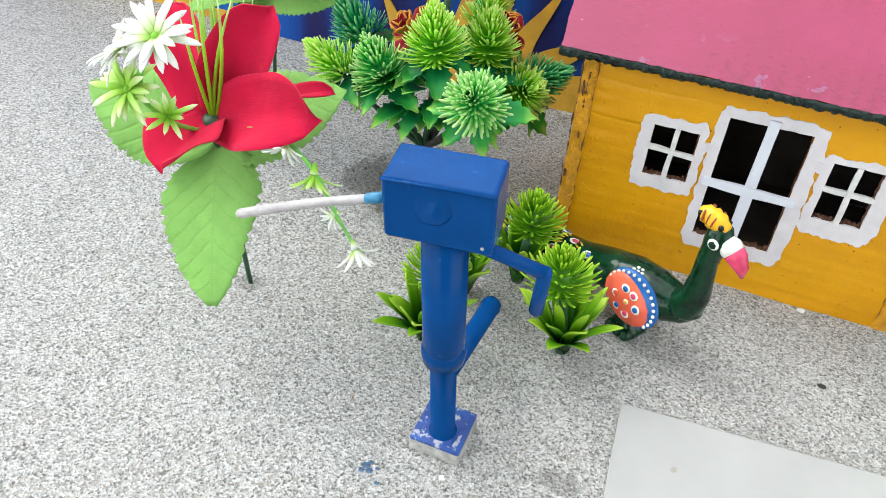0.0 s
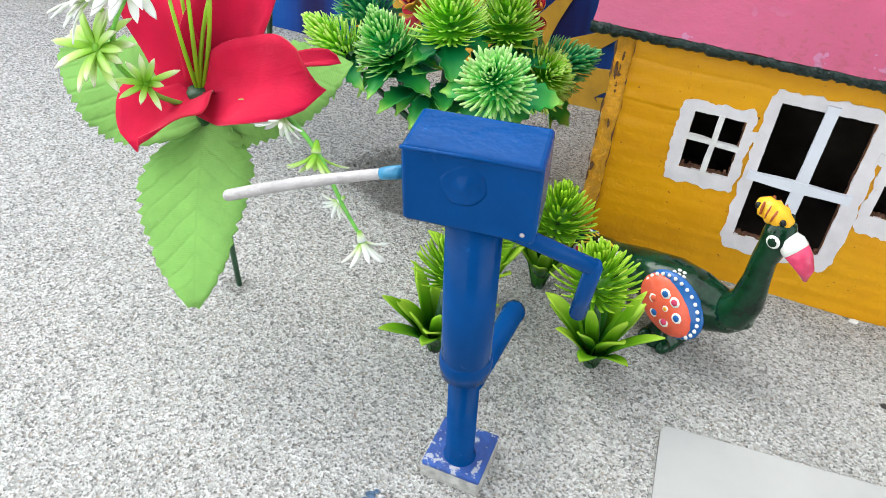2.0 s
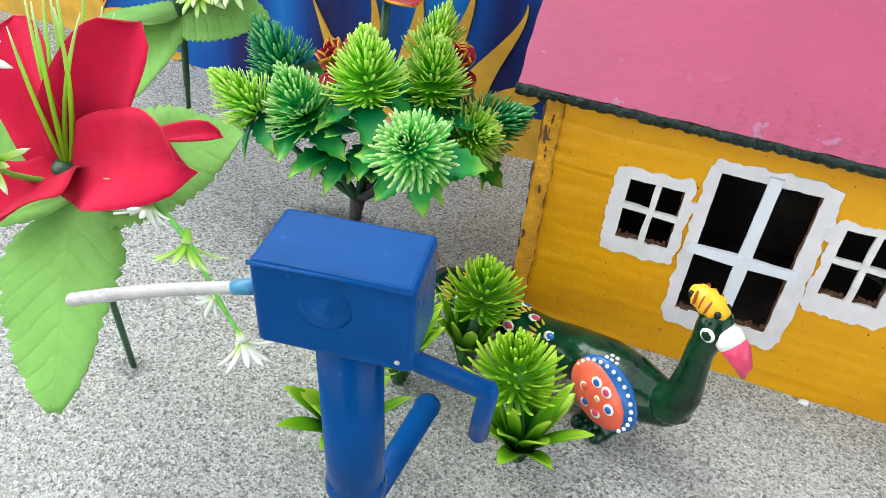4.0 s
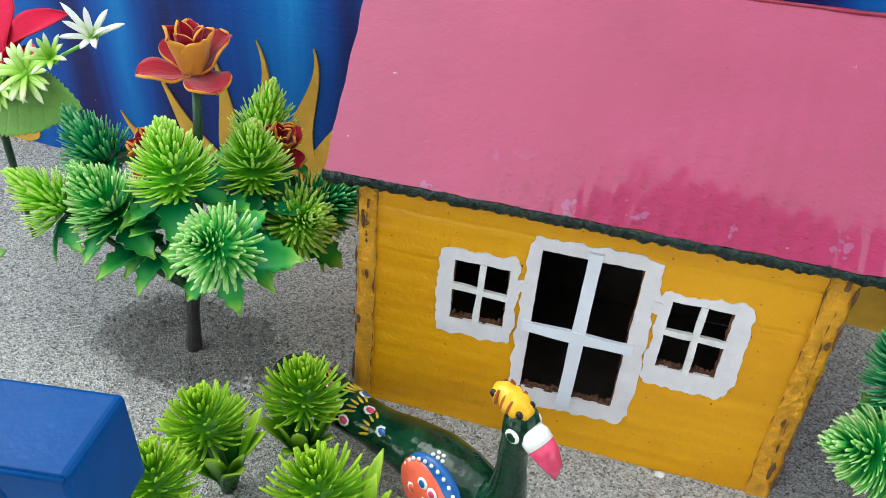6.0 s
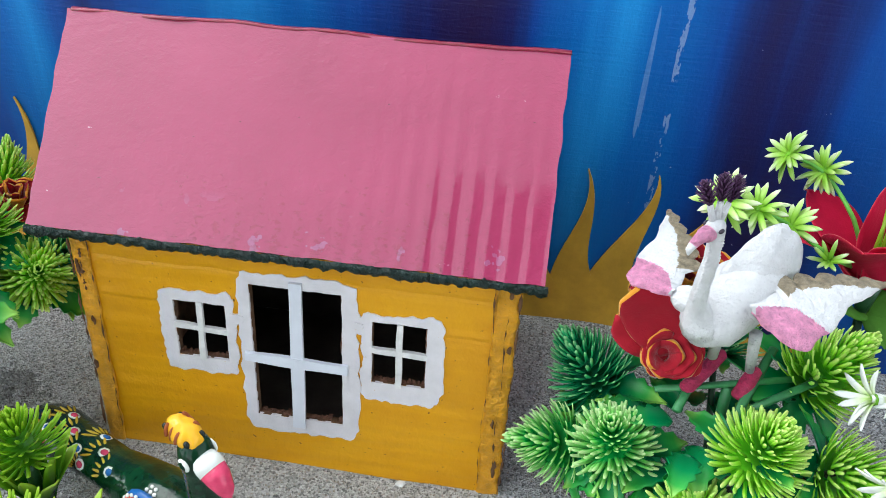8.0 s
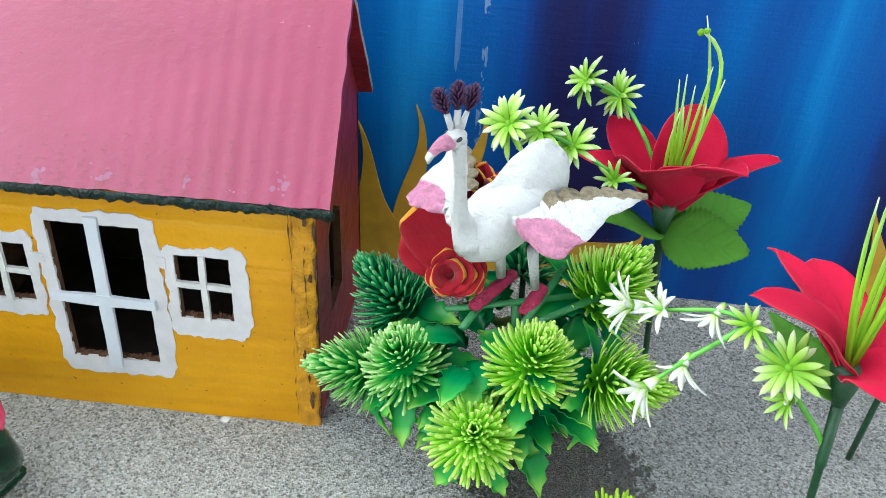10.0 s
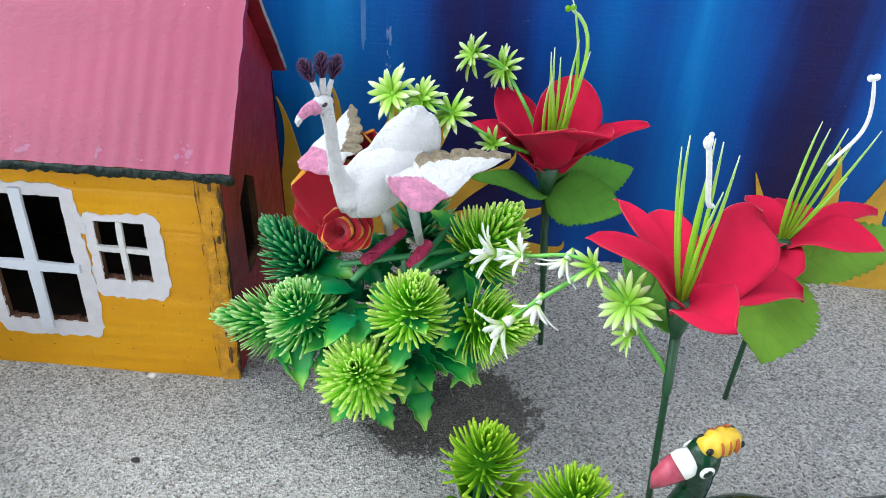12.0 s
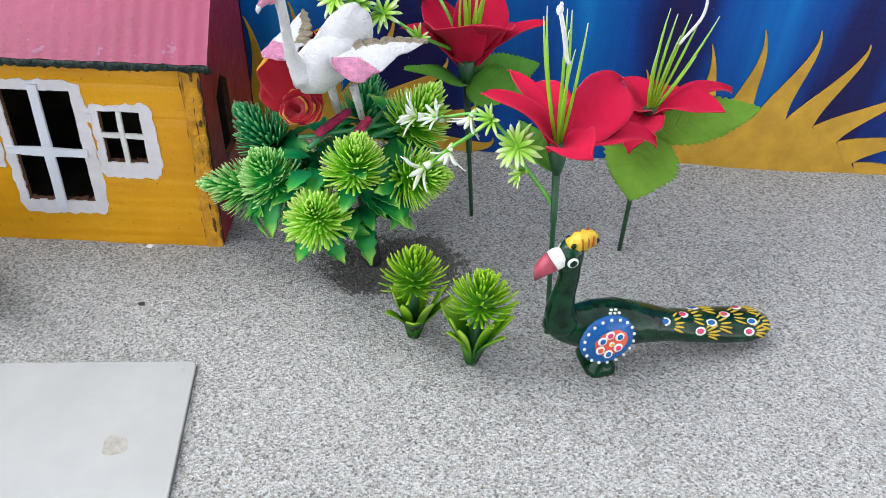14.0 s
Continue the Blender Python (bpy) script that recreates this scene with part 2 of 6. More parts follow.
def roof_pink():
    m = Mat("pink_roof_paint", 0.45, spec=0.3, coat=1.0, coat_rough=0.06)
    m.b.inputs["Coat IOR"].default_value = 1.58
    c = m.ramp(m.noise(16, 4, 0.55), [(0.3, (0.255, 0.012, 0.062)), (0.7, (0.305, 0.017, 0.080))])
    pos = m.t.nodes.new("ShaderNodeSeparateXYZ")
    m.link(m.tc.outputs["Object"], pos.inputs[0])
    # greyish rubbed patches close to the eave
    near = m.ramp(pos.outputs[2], [(0.128, (1, 1, 1)), (0.140, (0, 0, 0))])
    rub = m.math("MULTIPLY", m.math("GREATER_THAN", m.noise(48, 4, 0.6), 0.60), near)
    c = m.mix(m.math("MULTIPLY", rub, 0.6), c, (0.27, 0.10, 0.20))
    pits = m.math("GREATER_THAN", m.noise(300, 3, 0.6, (0.6, 1.2, 1.2)), 0.745)
    c = m.mix(m.math("MULTIPLY", pits, 0.8), c, (0.10, 0.008, 0.03))
    # dark reflection coloured in as crimson dashes along flute crests, thickest at the eave
    up_ = m.ramp(pos.outputs[2], [(0.122, (1, 1, 1)), (0.130, (0.75, 0.75, 0.75)), (0.140, (0.40, 0.40, 0.40)), (0.152, (0.0, 0.0, 0.0))])
    run = m.ramp(pos.outputs[0], [(0.035, (0, 0, 0)), (0.075, (1, 1, 1)), (0.165, (1, 1, 1)), (0.200, (0.0, 0.0, 0.0))])
    dulled = m.math("MULTIPLY", up_, run)
    crest = m.math("COSINE", m.math("MULTIPLY", pos.outputs[0], 2 * math.pi / 0.0088))
    fleck = m.math("ADD", m.noise(460, 4, 0.65, (0.7, 1.3, 1.3)), m.math("MULTIPLY_ADD", dulled, 0.165, m.math("MULTIPLY", crest, 0.06)))
    red = m.math("MULTIPLY", m.math("GREATER_THAN", fleck, 0.715), m.math("GREATER_THAN", dulled, 0.03))
    c = m.mix(m.math("MULTIPLY", red, 0.35), c, (0.20, 0.004, 0.022))
    pale_ = m.math("MULTIPLY", m.math("GREATER_THAN", m.noise(85, 4, 0.6, (0.6, 1, 1)), 0.70), m.math("GREATER_THAN", m.noise(620, 3, 0.6, (0.6, 1, 1)), 0.55))
    c = m.mix(m.math("MULTIPLY", pale_, 0.35), c, (0.62, 0.34, 0.45))
    m.colour(c)
    m.bump((m.noise(45, 4), 0.0004), (m.noise(230, 4, 0.65, (0.8, 1, 1)), 0.0007), (m.math("ADD", red, pits), -0.00025), (m.noise(900, 3), 0.00006))
    return m.m


PINK = roof_pink()
CRIMSON = paint("crimson_edge_paint", (0.20, 0.008, 0.028), 0.3, vary=0.3, grain=90)
MAROON = paint("maroon_paint", (0.25, 0.011, 0.022), 0.38, vary=0.3, grain=40, relief=0.0006)
EAVE_GREEN = paint("dark_green_paint", (0.003, 0.017, 0.013), 0.38, vary=0.6, grain=160, relief=0.0018, spec=0.35, chips=(0.10, 0.14, 0.13))
PALE_RIM = paint("pale_torn_card", (0.36, 0.33, 0.31), 0.8, vary=0.4, grain=260, relief=0.0010, spec=0.2, chips=(0.10, 0.05, 0.04))
CARD = paint("raw_cardboard", (0.11, 0.055, 0.028), 0.85, vary=0.4, grain=120, relief=0.0006, spec=0.2)
WHITE_TRIM = paint("white_trim_paint", (0.60, 0.565, 0.585), 0.5, vary=0.08, grain=90, chips=(0.52, 0.42, 0.33), relief=0.00022)
BAR_WHITE = paint("white_paper_bar", (0.60, 0.61, 0.67), 0.5, vary=0.04, grain=50)
OLD_BAR = paint("aged_white_bar", (0.60, 0.58, 0.57), 0.55, vary=0.15, grain=150)
BLUE = paint("blue_enamel", (0.0005, 0.042, 0.170), 0.2, vary=0.2, grain=30, relief=0.0003, spec=0.07, chips=(0.006, 0.07, 0.24))


def dusty_plate():
    m = Mat("dusty_blue_enamel", 0.5)
    c = m.ramp(m.noise(130, 5, 0.6), [(0.3, (0.005, 0.03, 0.17)), (0.7, (0.012, 0.07, 0.30))])
    dust = m.math("GREATER_THAN", m.noise(190, 5, 0.7), 0.565)
    c = m.mix(m.math("MULTIPLY", dust, 0.65), c, (0.50, 0.49, 0.48))
    m.colour(c)
    m.bump((m.noise(190, 5, 0.7), 0.0016))
    return m.m


BLUE_DUSTY = dusty_plate()
SILVER = paint("silver_paint", (0.36, 0.34, 0.34), 0.45, vary=0.2, grain=140, relief=0.0005, chips=(0.25, 0.22, 0.22))
TEAL = paint("teal_smear", (0.012, 0.16, 0.30), 0.35, vary=0.3, grain=140)
CONCRETE = paint("concrete", (0.50, 0.485, 0.455), 0.9, vary=0.3, grain=220, relief=0.0014, spec=0.2)
SLATE = paint("grey_board", (0.325, 0.322, 0.312), 0.55, vary=0.05, grain=30, relief=0.0001)
BOARD_EDGE = paint("dark_board_edge", (0.10, 0.10, 0.10), 0.7, vary=0.3, grain=200)
STAIN = paint("rust_stain", (0.31, 0.285, 0.245), 0.6, vary=0.2, grain=200)
CHALK = paint("white_chip", (0.74, 0.74, 0.72), 0.8, vary=0.1, grain=300)
TRUNK = paint("dark_plastic_bark", (0.022, 0.017, 0.017), 0.5, vary=0.5, grain=260, relief=0.001)
STEM = paint("dark_green_plastic", (0.012, 0.060, 0.022), 0.4, vary=0.3, grain=150)
STALK = paint("bright_green_plastic", (0.13, 0.40, 0.05), 0.4, vary=0.25, grain=150)
LATTICE = paint("mid_green_plastic", (0.035, 0.19, 0.06), 0.4, vary=0.2, grain=120)

LIME = along("lime_needles", [(0.0, (0.06, 0.36, 0.012)), (0.3, (0.20, 0.62, 0.022)), (0.6, (0.46, 0.86, 0.05)), (1.0, (0.78, 0.94, 0.30))])
JADE = along("jade_needles", [(0.0, (0.010, 0.30, 0.055)), (0.35, (0.04, 0.54, 0.11)), (0.65, (0.28, 0.76, 0.16)), (1.0, (0.74, 0.93, 0.48))])
DARK_JADE = along("dark_jade_needles", [(0.0, (0.004, 0.14, 0.06)), (0.4, (0.014, 0.34, 0.14)), (0.75, (0.07, 0.56, 0.20)), (1.0, (0.40, 0.78, 0.38))])
SPROUT = along("yellow_green_needles", [(0.0, (0.04, 0.18, 0.005)), (0.35, (0.13, 0.39, 0.008)), (0.7, (0.30, 0.58, 0.015)), (1.0, (0.54, 0.76, 0.06))], thin=0.38)
STRAP = along("strap_leaf", [(0.0, (0.005, 0.045, 0.005)), (0.35, (0.028, 0.17, 0.008)), (0.7, (0.20, 0.46, 0.015)), (1.0, (0.54, 0.76, 0.07))], rough=0.26)
TOOTHED = along("toothed_leaf", [(0.0, (0.004, 0.15, 0.05)), (0.45, (0.008, 0.28, 0.085)), (0.8, (0.06, 0.46, 0.07)), (1.0, (0.42, 0.76, 0.14))], rough=0.3)
DAISY = along("white_tipped_daisy", [(0.0, (0.20, 0.48, 0.03)), (0.18, (0.48, 0.68, 0.18)), (0.38, (0.76, 0.83, 0.58)), (0.6, (0.83, 0.85, 0.78)), (1.0, (0.85, 0.85, 0.84))], thin=0.2)
PALE_DAISY = along("lime_daisy", [(0.0, (0.20, 0.48, 0.02)), (0.45, (0.34, 0.64, 0.05)), (0.78, (0.56, 0.78, 0.22)), (1.0, (0.78, 0.84, 0.58))], thin=0.25)
BLADE = along("stamen_green", [(0.0, (0.24, 0.50, 0.015)), (0.6, (0.42, 0.72, 0.05)), (0.9, (0.48, 0.70, 0.22)), (1.0, (0.74, 0.80, 0.6))])


def cloth(name, colour, vary=0.15, sheen=0.3, thin=0.12):
    m = Mat(name, 0.85, spec=0.2)
    m.b.inputs["Sheen Weight"].default_value = sheen
    m.b.inputs["Sheen Roughness"].default_value = 0.4
    c = m.ramp(m.noise(45, 4), [(0.3, tuple(v * (1 - vary) for v in colour)), (0.7, tuple(min(1, v * (1 + vary)) for v in colour))])
    m.colour(c)
    m.thin(thin, c)
    m.bump((m.noise(1600, 2), 0.00025), (m.noise(60, 3), 0.0014), (m.noise(230, 3, 0.6, (1, 0.12, 1)), 0.0005))
    return m.m


VELVET = cloth("red_velvet", (0.50, 0.005, 0.042), sheen=0.02)
VELVET_EDGE = cloth("pale_velvet_edge", (0.50, 0.025, 0.045))
FELT_RED = cloth("crimson_felt", (0.31, 0.006, 0.018))
FELT_GOLD = cloth("golden_felt", (0.62, 0.25, 0.025))


def veined(name, colour, thin):
    """Starched cloth leaf: pressed veins along its own axes, ribbed weave, scuffed pale patches."""
    m = Mat(name, 0.75, spec=0.25)
    pos = m.t.nodes.new("ShaderNodeSeparateXYZ")
    m.link(m.tc.outputs["Object"], pos.inputs[0])
    ax = m.math("ABSOLUTE", pos.outputs[0])
    slant = m.math("MULTIPLY_ADD", ax, -0.85, pos.outputs[1])
    slant = m.math("ADD", slant, m.math("MULTIPLY_ADD", m.noise(60, 2), 0.006, -0.003))
    rib = m.math("POWER", m.math("ABSOLUTE", m.math("COSINE", m.math("MULTIPLY", slant, math.pi / 0.0095))), 14.0)
    mid = m.math("LESS_THAN", ax, 0.0006)
    vein = m.math("MAXIMUM", m.math("MULTIPLY", rib, 0.6), mid)
    weave = m.math("SINE", m.math("MULTIPLY", m.math("ADD", pos.outputs[1], m.math("MULTIPLY", m.noise(40, 2), 0.004)), 2 * math.pi / 0.0009))
    c = m.ramp(m.noise(38, 4, 0.6), [(0.3, tuple(v * 0.82 for v in colour)), (0.7, tuple(v * 1.12 for v in colour))])
    scuff = m.math("GREATER_THAN", m.noise(75, 5, 0.65), 0.66)
    c = m.mix(m.math("MULTIPLY", scuff, 0.22), c, (0.45, 0.55, 0.36))
    c = m.mix(m.math("MULTIPLY", vein, 0.12), c, tuple(v * 0.6 for v in colour))
    c = m.mix(m.math("MULTIPLY_ADD", weave, 0.02, 0.02), c, tuple(v * 0.55 for v in colour))
    m.colour(c)
    m.thin(thin, c)
    m.bump((vein, -0.0005), (m.noise(55, 4), 0.0026), (weave, 0.000025))
    return m.m


LEAF = veined("green_cloth_leaf", (0.235, 0.47, 0.11), 0.3)
LEAF_DARK = veined("deep_green_cloth_leaf", (0.115, 0.32, 0.035), 0.25)
LEAF_OLIVE = veined("olive_cloth_leaf", (0.17, 0.34, 0.03), 0.25)


def glaze(name, colour, vary=0.2, rough=0.14):
    m = Mat(name, rough * 0.6, spec=0.26)
    c = m.ramp(m.noise(90, 5, 0.6), [(0.3, tuple(v * (1 - vary) for v in colour)), (0.7, tuple(min(1, v * (1 + vary)) for v in colour))])
    m.colour(c)
    m.bump((m.noise(90, 2), 0.0007), (m.noise(420, 3), 0.00014))
    return m.m


GLAZE = [
    glaze("bottle_green_glaze", (0.0035, 0.026, 0.011), 0.85, 0.12),
    glaze("white_glaze", (0.72, 0.72, 0.68), 0.08),
    glaze("pink_glaze", (0.56, 0.05, 0.12), 0.35),
    glaze("yellow_glaze", (0.70, 0.36, 0.02), 0.2),
    glaze("coral_glaze", (0.68, 0.11, 0.06)),
    glaze("blue_glaze", (0.015, 0.10, 0.32)),
    glaze("gold_glaze", (0.50, 0.33, 0.03)),
    glaze("brown_glaze", (0.28, 0.07, 0.02)),
    glaze("black_glaze", (0.006, 0.010, 0.010)),
    glaze("dull_pink_glaze", (0.32, 0.055, 0.085), 0.45),
]
G_GREEN, G_WHITE, G_PINK, G_YELLOW, G_CORAL, G_BLUE, G_GOLD, G_BROWN, G_BLACK, G_DULL = range(10)
PLASTER = [
    paint("white_rubber", (0.61, 0.60, 0.61), 0.55, vary=0.06, grain=240, relief=0.0008),
    paint("pink_rubber", (0.76, 0.29, 0.47), 0.5, vary=0.25, grain=330, relief=0.0014, chips=(0.72, 0.50, 0.58)),
    paint("magenta_rubber", (0.50, 0.02, 0.10), 0.4, vary=0.3, grain=300, relief=0.0010, chips=(0.62, 0.25, 0.36)),
    paint("dusty_gold", (0.34, 0.27, 0.18), 0.5, vary=0.4, grain=500, relief=0.0012, chips=(0.58, 0.55, 0.50)),
    paint("purple_rubber", (0.055, 0.012, 0.060), 0.5, vary=0.4, grain=400),
    paint("dark_eye", (0.02, 0.01, 0.02), 0.3),
]


# ---------------------------------------------------------------- mesh helpers
def part(name, bm, material, parent=None, label="", m=None, smooth=True):
    """Links a bmesh (or a mesh) as one object under a thing or a part."""
    if isinstance(bm, bpy.types.Mesh):
        me = bm
    else:
        me = bpy.data.meshes.new(name)
        bmesh.ops.recalc_face_normals(bm, faces=bm.faces) if len(bm.faces) < 6000 else None
        bm.to_mesh(me)
        bm.free()
        for mt in material if isinstance(material, (list, tuple)) else [material]:
            me.materials.append(mt)
        me.polygons.foreach_set("use_smooth", [smooth] * len(me.polygons))
    ob = new(name, me)
    if parent is not None:
        ob.parent = parent
    if m is not None:
        ob.matrix_basis = m
    if label:
        ob["label"] = label
    return ob


def thing(name, m, label, category, group="", kind=""):
    ob = new(name)
    ob.empty_display_size = 0.01
    ob.matrix_basis = m
    return tagged(ob, label, category, group, kind)


def frame_of(a, b, up=(0, 0, 1)):
    """A pose at a, whose Y points to b and whose Z is as near to up as can be."""
    y = (Vector(b) - Vector(a)).normalized()
    x = y.cross(Vector(up))
    if x.length < 1e-4:
        x = y.cross(Vector((1, 0, 0)))
    x.normalize()
    z = x.cross(y)
    return Matrix(((x.x, y.x, z.x, a[0]), (x.y, y.y, z.y, a[1]), (x.z, y.z, z.z, a[2]), (0, 0, 0, 1)))


def bezier(a, b, c, n):
    a, b, c = Vector(a), Vector(b), Vector(c)
    return [a * (1 - t) ** 2 + b * 2 * t * (1 - t) + c * t * t for t in (i / (n - 1) for i in range(n))]


def tube(bm, pts, radii, sides=8, mat=0, caps=True, squash=1.0):
    """A swept tube with a radius (or a pair of half axes: across, upward) for each point."""
    pts = [Vector(p) for p in pts]
    uv = bm.loops.layers.uv.verify()
    rings, side = [], None
    for i, p in enumerate(pts):
        d = (pts[min(i + 1, len(pts) - 1)] - pts[max(i - 1, 0)]).normalized()
        if side is None:
            side = d.cross(Vector((0, 0, 1)))
            if side.length < 0.05:
                side = Vector((1, 0, 0)) - d * d.x
        side = (side - d * side.dot(d)).normalized()
        top = side.cross(d)
        r = radii[i] if isinstance(radii, (list, tuple)) else radii
        ra, rb = r if isinstance(r, (list, tuple)) else (r, r * squash)
        rings.append([bm.verts.new(p + side * math.cos(2 * math.pi * k / sides) * ra + top * math.sin(2 * math.pi * k / sides) * rb) for k in range(sides)])
    n = len(rings)
    for i in range(n - 1):
        for k in range(sides):
            f = bm.faces.new((rings[i][k], rings[i][(k + 1) % sides], rings[i + 1][(k + 1) % sides], rings[i + 1][k]))
            f.material_index = mat
            for l, u in zip(f.loops, (i, i, i + 1, i + 1)):
                l[uv].uv = (u / (n - 1), 0.5)
    if caps:
        for ring in (rings[0][::-1], rings[-1]):
            bm.faces.new(ring).material_index = mat
    return rings


def ball(bm, centre, radii, m=None, mat=0, rings=8, sides=12):
    """An ellipsoid."""
    m = m or Matrix.Identity(3)
    c = Vector(centre)
    rows = []
    for i in range(1, rings):
        a = math.pi * i / rings
        rows.append([bm.verts.new(c + m @ Vector((radii[0] * math.sin(a) * math.cos(2 * math.pi * k / sides), radii[1] * math.sin(a) * math.sin(2 * math.pi * k / sides), radii[2] * math.cos(a)))) for k in range(sides)])
    top, bottom = bm.verts.new(c + m @ Vector((0, 0, radii[2]))), bm.verts.new(c - m @ Vector((0, 0, radii[2])))
    fs = []
    for k in range(sides):
        j = (k + 1) % sides
        fs.append(bm.faces.new((top, rows[0][k], rows[0][j])))
        fs.append(bm.faces.new((bottom, rows[-1][j], rows[-1][k])))
        for a, b in zip(rows, rows[1:]):
            fs.append(bm.faces.new((a[k], b[k], b[j], a[j])))
    for f in fs:
        f.material_index = mat
    return fs


def box(bm, lo, hi, mat=0, bevel=0.0):
    vs = [bm.verts.new((x, y, z)) for x in (lo[0], hi[0]) for y in (lo[1], hi[1]) for z in (lo[2], hi[2])]
    fs = [bm.faces.new([vs[i] for i in q]) for q in ((0, 1, 3, 2), (4, 6, 7, 5), (0, 4, 5, 1), (2, 3, 7, 6), (0, 2, 6, 4), (1, 5, 7, 3))]
    for f in fs:
        f.material_index = mat
    if bevel:
        bmesh.ops.bevel(bm, geom=list({e for f in fs for e in f.edges}), offset=bevel, segments=2, affect="EDGES", profile=0.5)
    return vs


def sheet(bm, grid, thick, mats=(0, 0, 0), uvs=True):
    """A curved sheet with thickness from rows of points; mats: upper side, lower side, rim."""
    uv = bm.loops.layers.uv.verify()
    n, w = len(grid), len(grid[0])
    nrm = [[None] * w for _ in range(n)]
    for i in range(n):
        for j in range(w):
            a = Vector(grid[min(i + 1, n - 1)][j]) - Vector(grid[max(i - 1, 0)][j])
            b = Vector(grid[i][min(j + 1, w - 1)]) - Vector(grid[i][max(j - 1, 0)])
            c = b.cross(a)
            nrm[i][j] = c.normalized() if c.length > 1e-12 else Vector((0, 0, 1))
    rnd = random.random()
    up_ = [[bm.verts.new(Vector(grid[i][j]) + nrm[i][j] * thick / 2) for j in range(w)] for i in range(n)]
    dn_ = [[bm.verts.new(Vector(grid[i][j]) - nrm[i][j] * thick / 2) for j in range(w)] for i in range(n)]

    def quad(a, b, c, d, mat, us):
        f = bm.faces.new((a, b, c, d))
        f.material_index = mat
        for l, u in zip(f.loops, us):
            l[uv].uv = (u, rnd)

    for i in range(n - 1):
        u0, u1 = i / (n - 1), (i + 1) / (n - 1)
        for j in range(w - 1):
            quad(up_[i][j], up_[i][j + 1], up_[i + 1][j + 1], up_[i + 1][j], mats[0], (u0, u0, u1, u1))
            quad(dn_[i][j], dn_[i + 1][j], dn_[i + 1][j + 1], dn_[i][j + 1], mats[1], (u0, u1, u1, u0))
        for j in (0, w - 1):
            quad(up_[i][j], up_[i + 1][j], dn_[i + 1][j], dn_[i][j], mats[2], (u0, u1, u1, u0))
    for i in (0, n - 1):
        for j in range(w - 1):
            quad(up_[i][j], up_[i][j + 1], dn_[i][j + 1], dn_[i][j], mats[2], (i / (n - 1),) * 4)


def leaf_bm(length, width, shape="leaf", teeth=0, fold=0.15, bend=0.2, wave=0.0, thick=0.0005, rows=12, cols=4, mats=(0, 0, 0), tip=1.0, roll=0.0, bm=None, m=None):
    """A leaf or petal along +Y, its upper side to +Z. bend: how far its tip hangs (of its length). roll: how far the last third rolls back."""
    bm = bm or bmesh.new()
    m = m or Matrix.Identity(4)
    if teeth:
        rows = teeth * 2 + 1
    grid = []
    ph = random.random() * 6
    for i in range(rows):
        t = i / (rows - 1)
        if shape == "leaf":
            w = math.sin(math.pi * min(1, t * 0.97 + 0.02) ** 0.75) ** 0.8
        elif shape == "petal":
            w = (0.48 + 0.52 * math.sin(math.pi * 0.5 * min(1, t / 0.6))) if t < 0.6 else max(0.03, math.cos(math.pi * 0.5 * (t - 0.6) / 0.4) ** (0.85 * tip))
        elif shape == "strap":
            w = (0.45 + 0.55 * math.sin(math.pi * 0.5 * min(1, t / 0.5))) if t < 0.5 else max(0.04, (1 - ((t - 0.5) / 0.5) ** 4.5))
        else:
            w = max(0.06, 1 - t * 0.75)
        if teeth:
            w *= 1.0 if i % 2 == 0 else (0.74 if teeth < 10 else random.uniform(0.87, 0.965))
        w = max(w, 0.03)
        row = []
        for j in range(cols + 1):
            s = 2 * j / cols - 1
            y = length * t
            x = s * w * width / 2
            z = fold * abs(s) ** 1.3 * w * width / 2 - bend * length * t * t - roll * length * max(0.0, t - 0.55) ** 2 * (1 + 0.6 * s) + wave * width * math.sin(ph + t * 9 + s * 1.5) * abs(s)
            if teeth and abs(s) == 1 and i % 2 == 0:
                y += length * (0.035 if teeth < 10 else random.uniform(0.0, 0.014))
            row.append(m @ Vector((x, y, z)))
        grid.append(row)
    sheet(bm, grid, thick, mats)
    return bm


def petal_to(name, a, b, width, material, parent, up=(0, 0, 1), m_inv=None, label="", **kw):
    """A petal or leaf that starts at a and ends near b, in the parent's own space."""
    length = (Vector(b) - Vector(a)).length
    bend = kw.get("bend", 0.2)
    aim = Vector(b) + frame_of(a, b, up).to_3x3() @ Vector((0, 0, bend * length))
    return part(name, leaf_bm(length, width, **kw), material, parent, label, frame_of(a, aim, up))


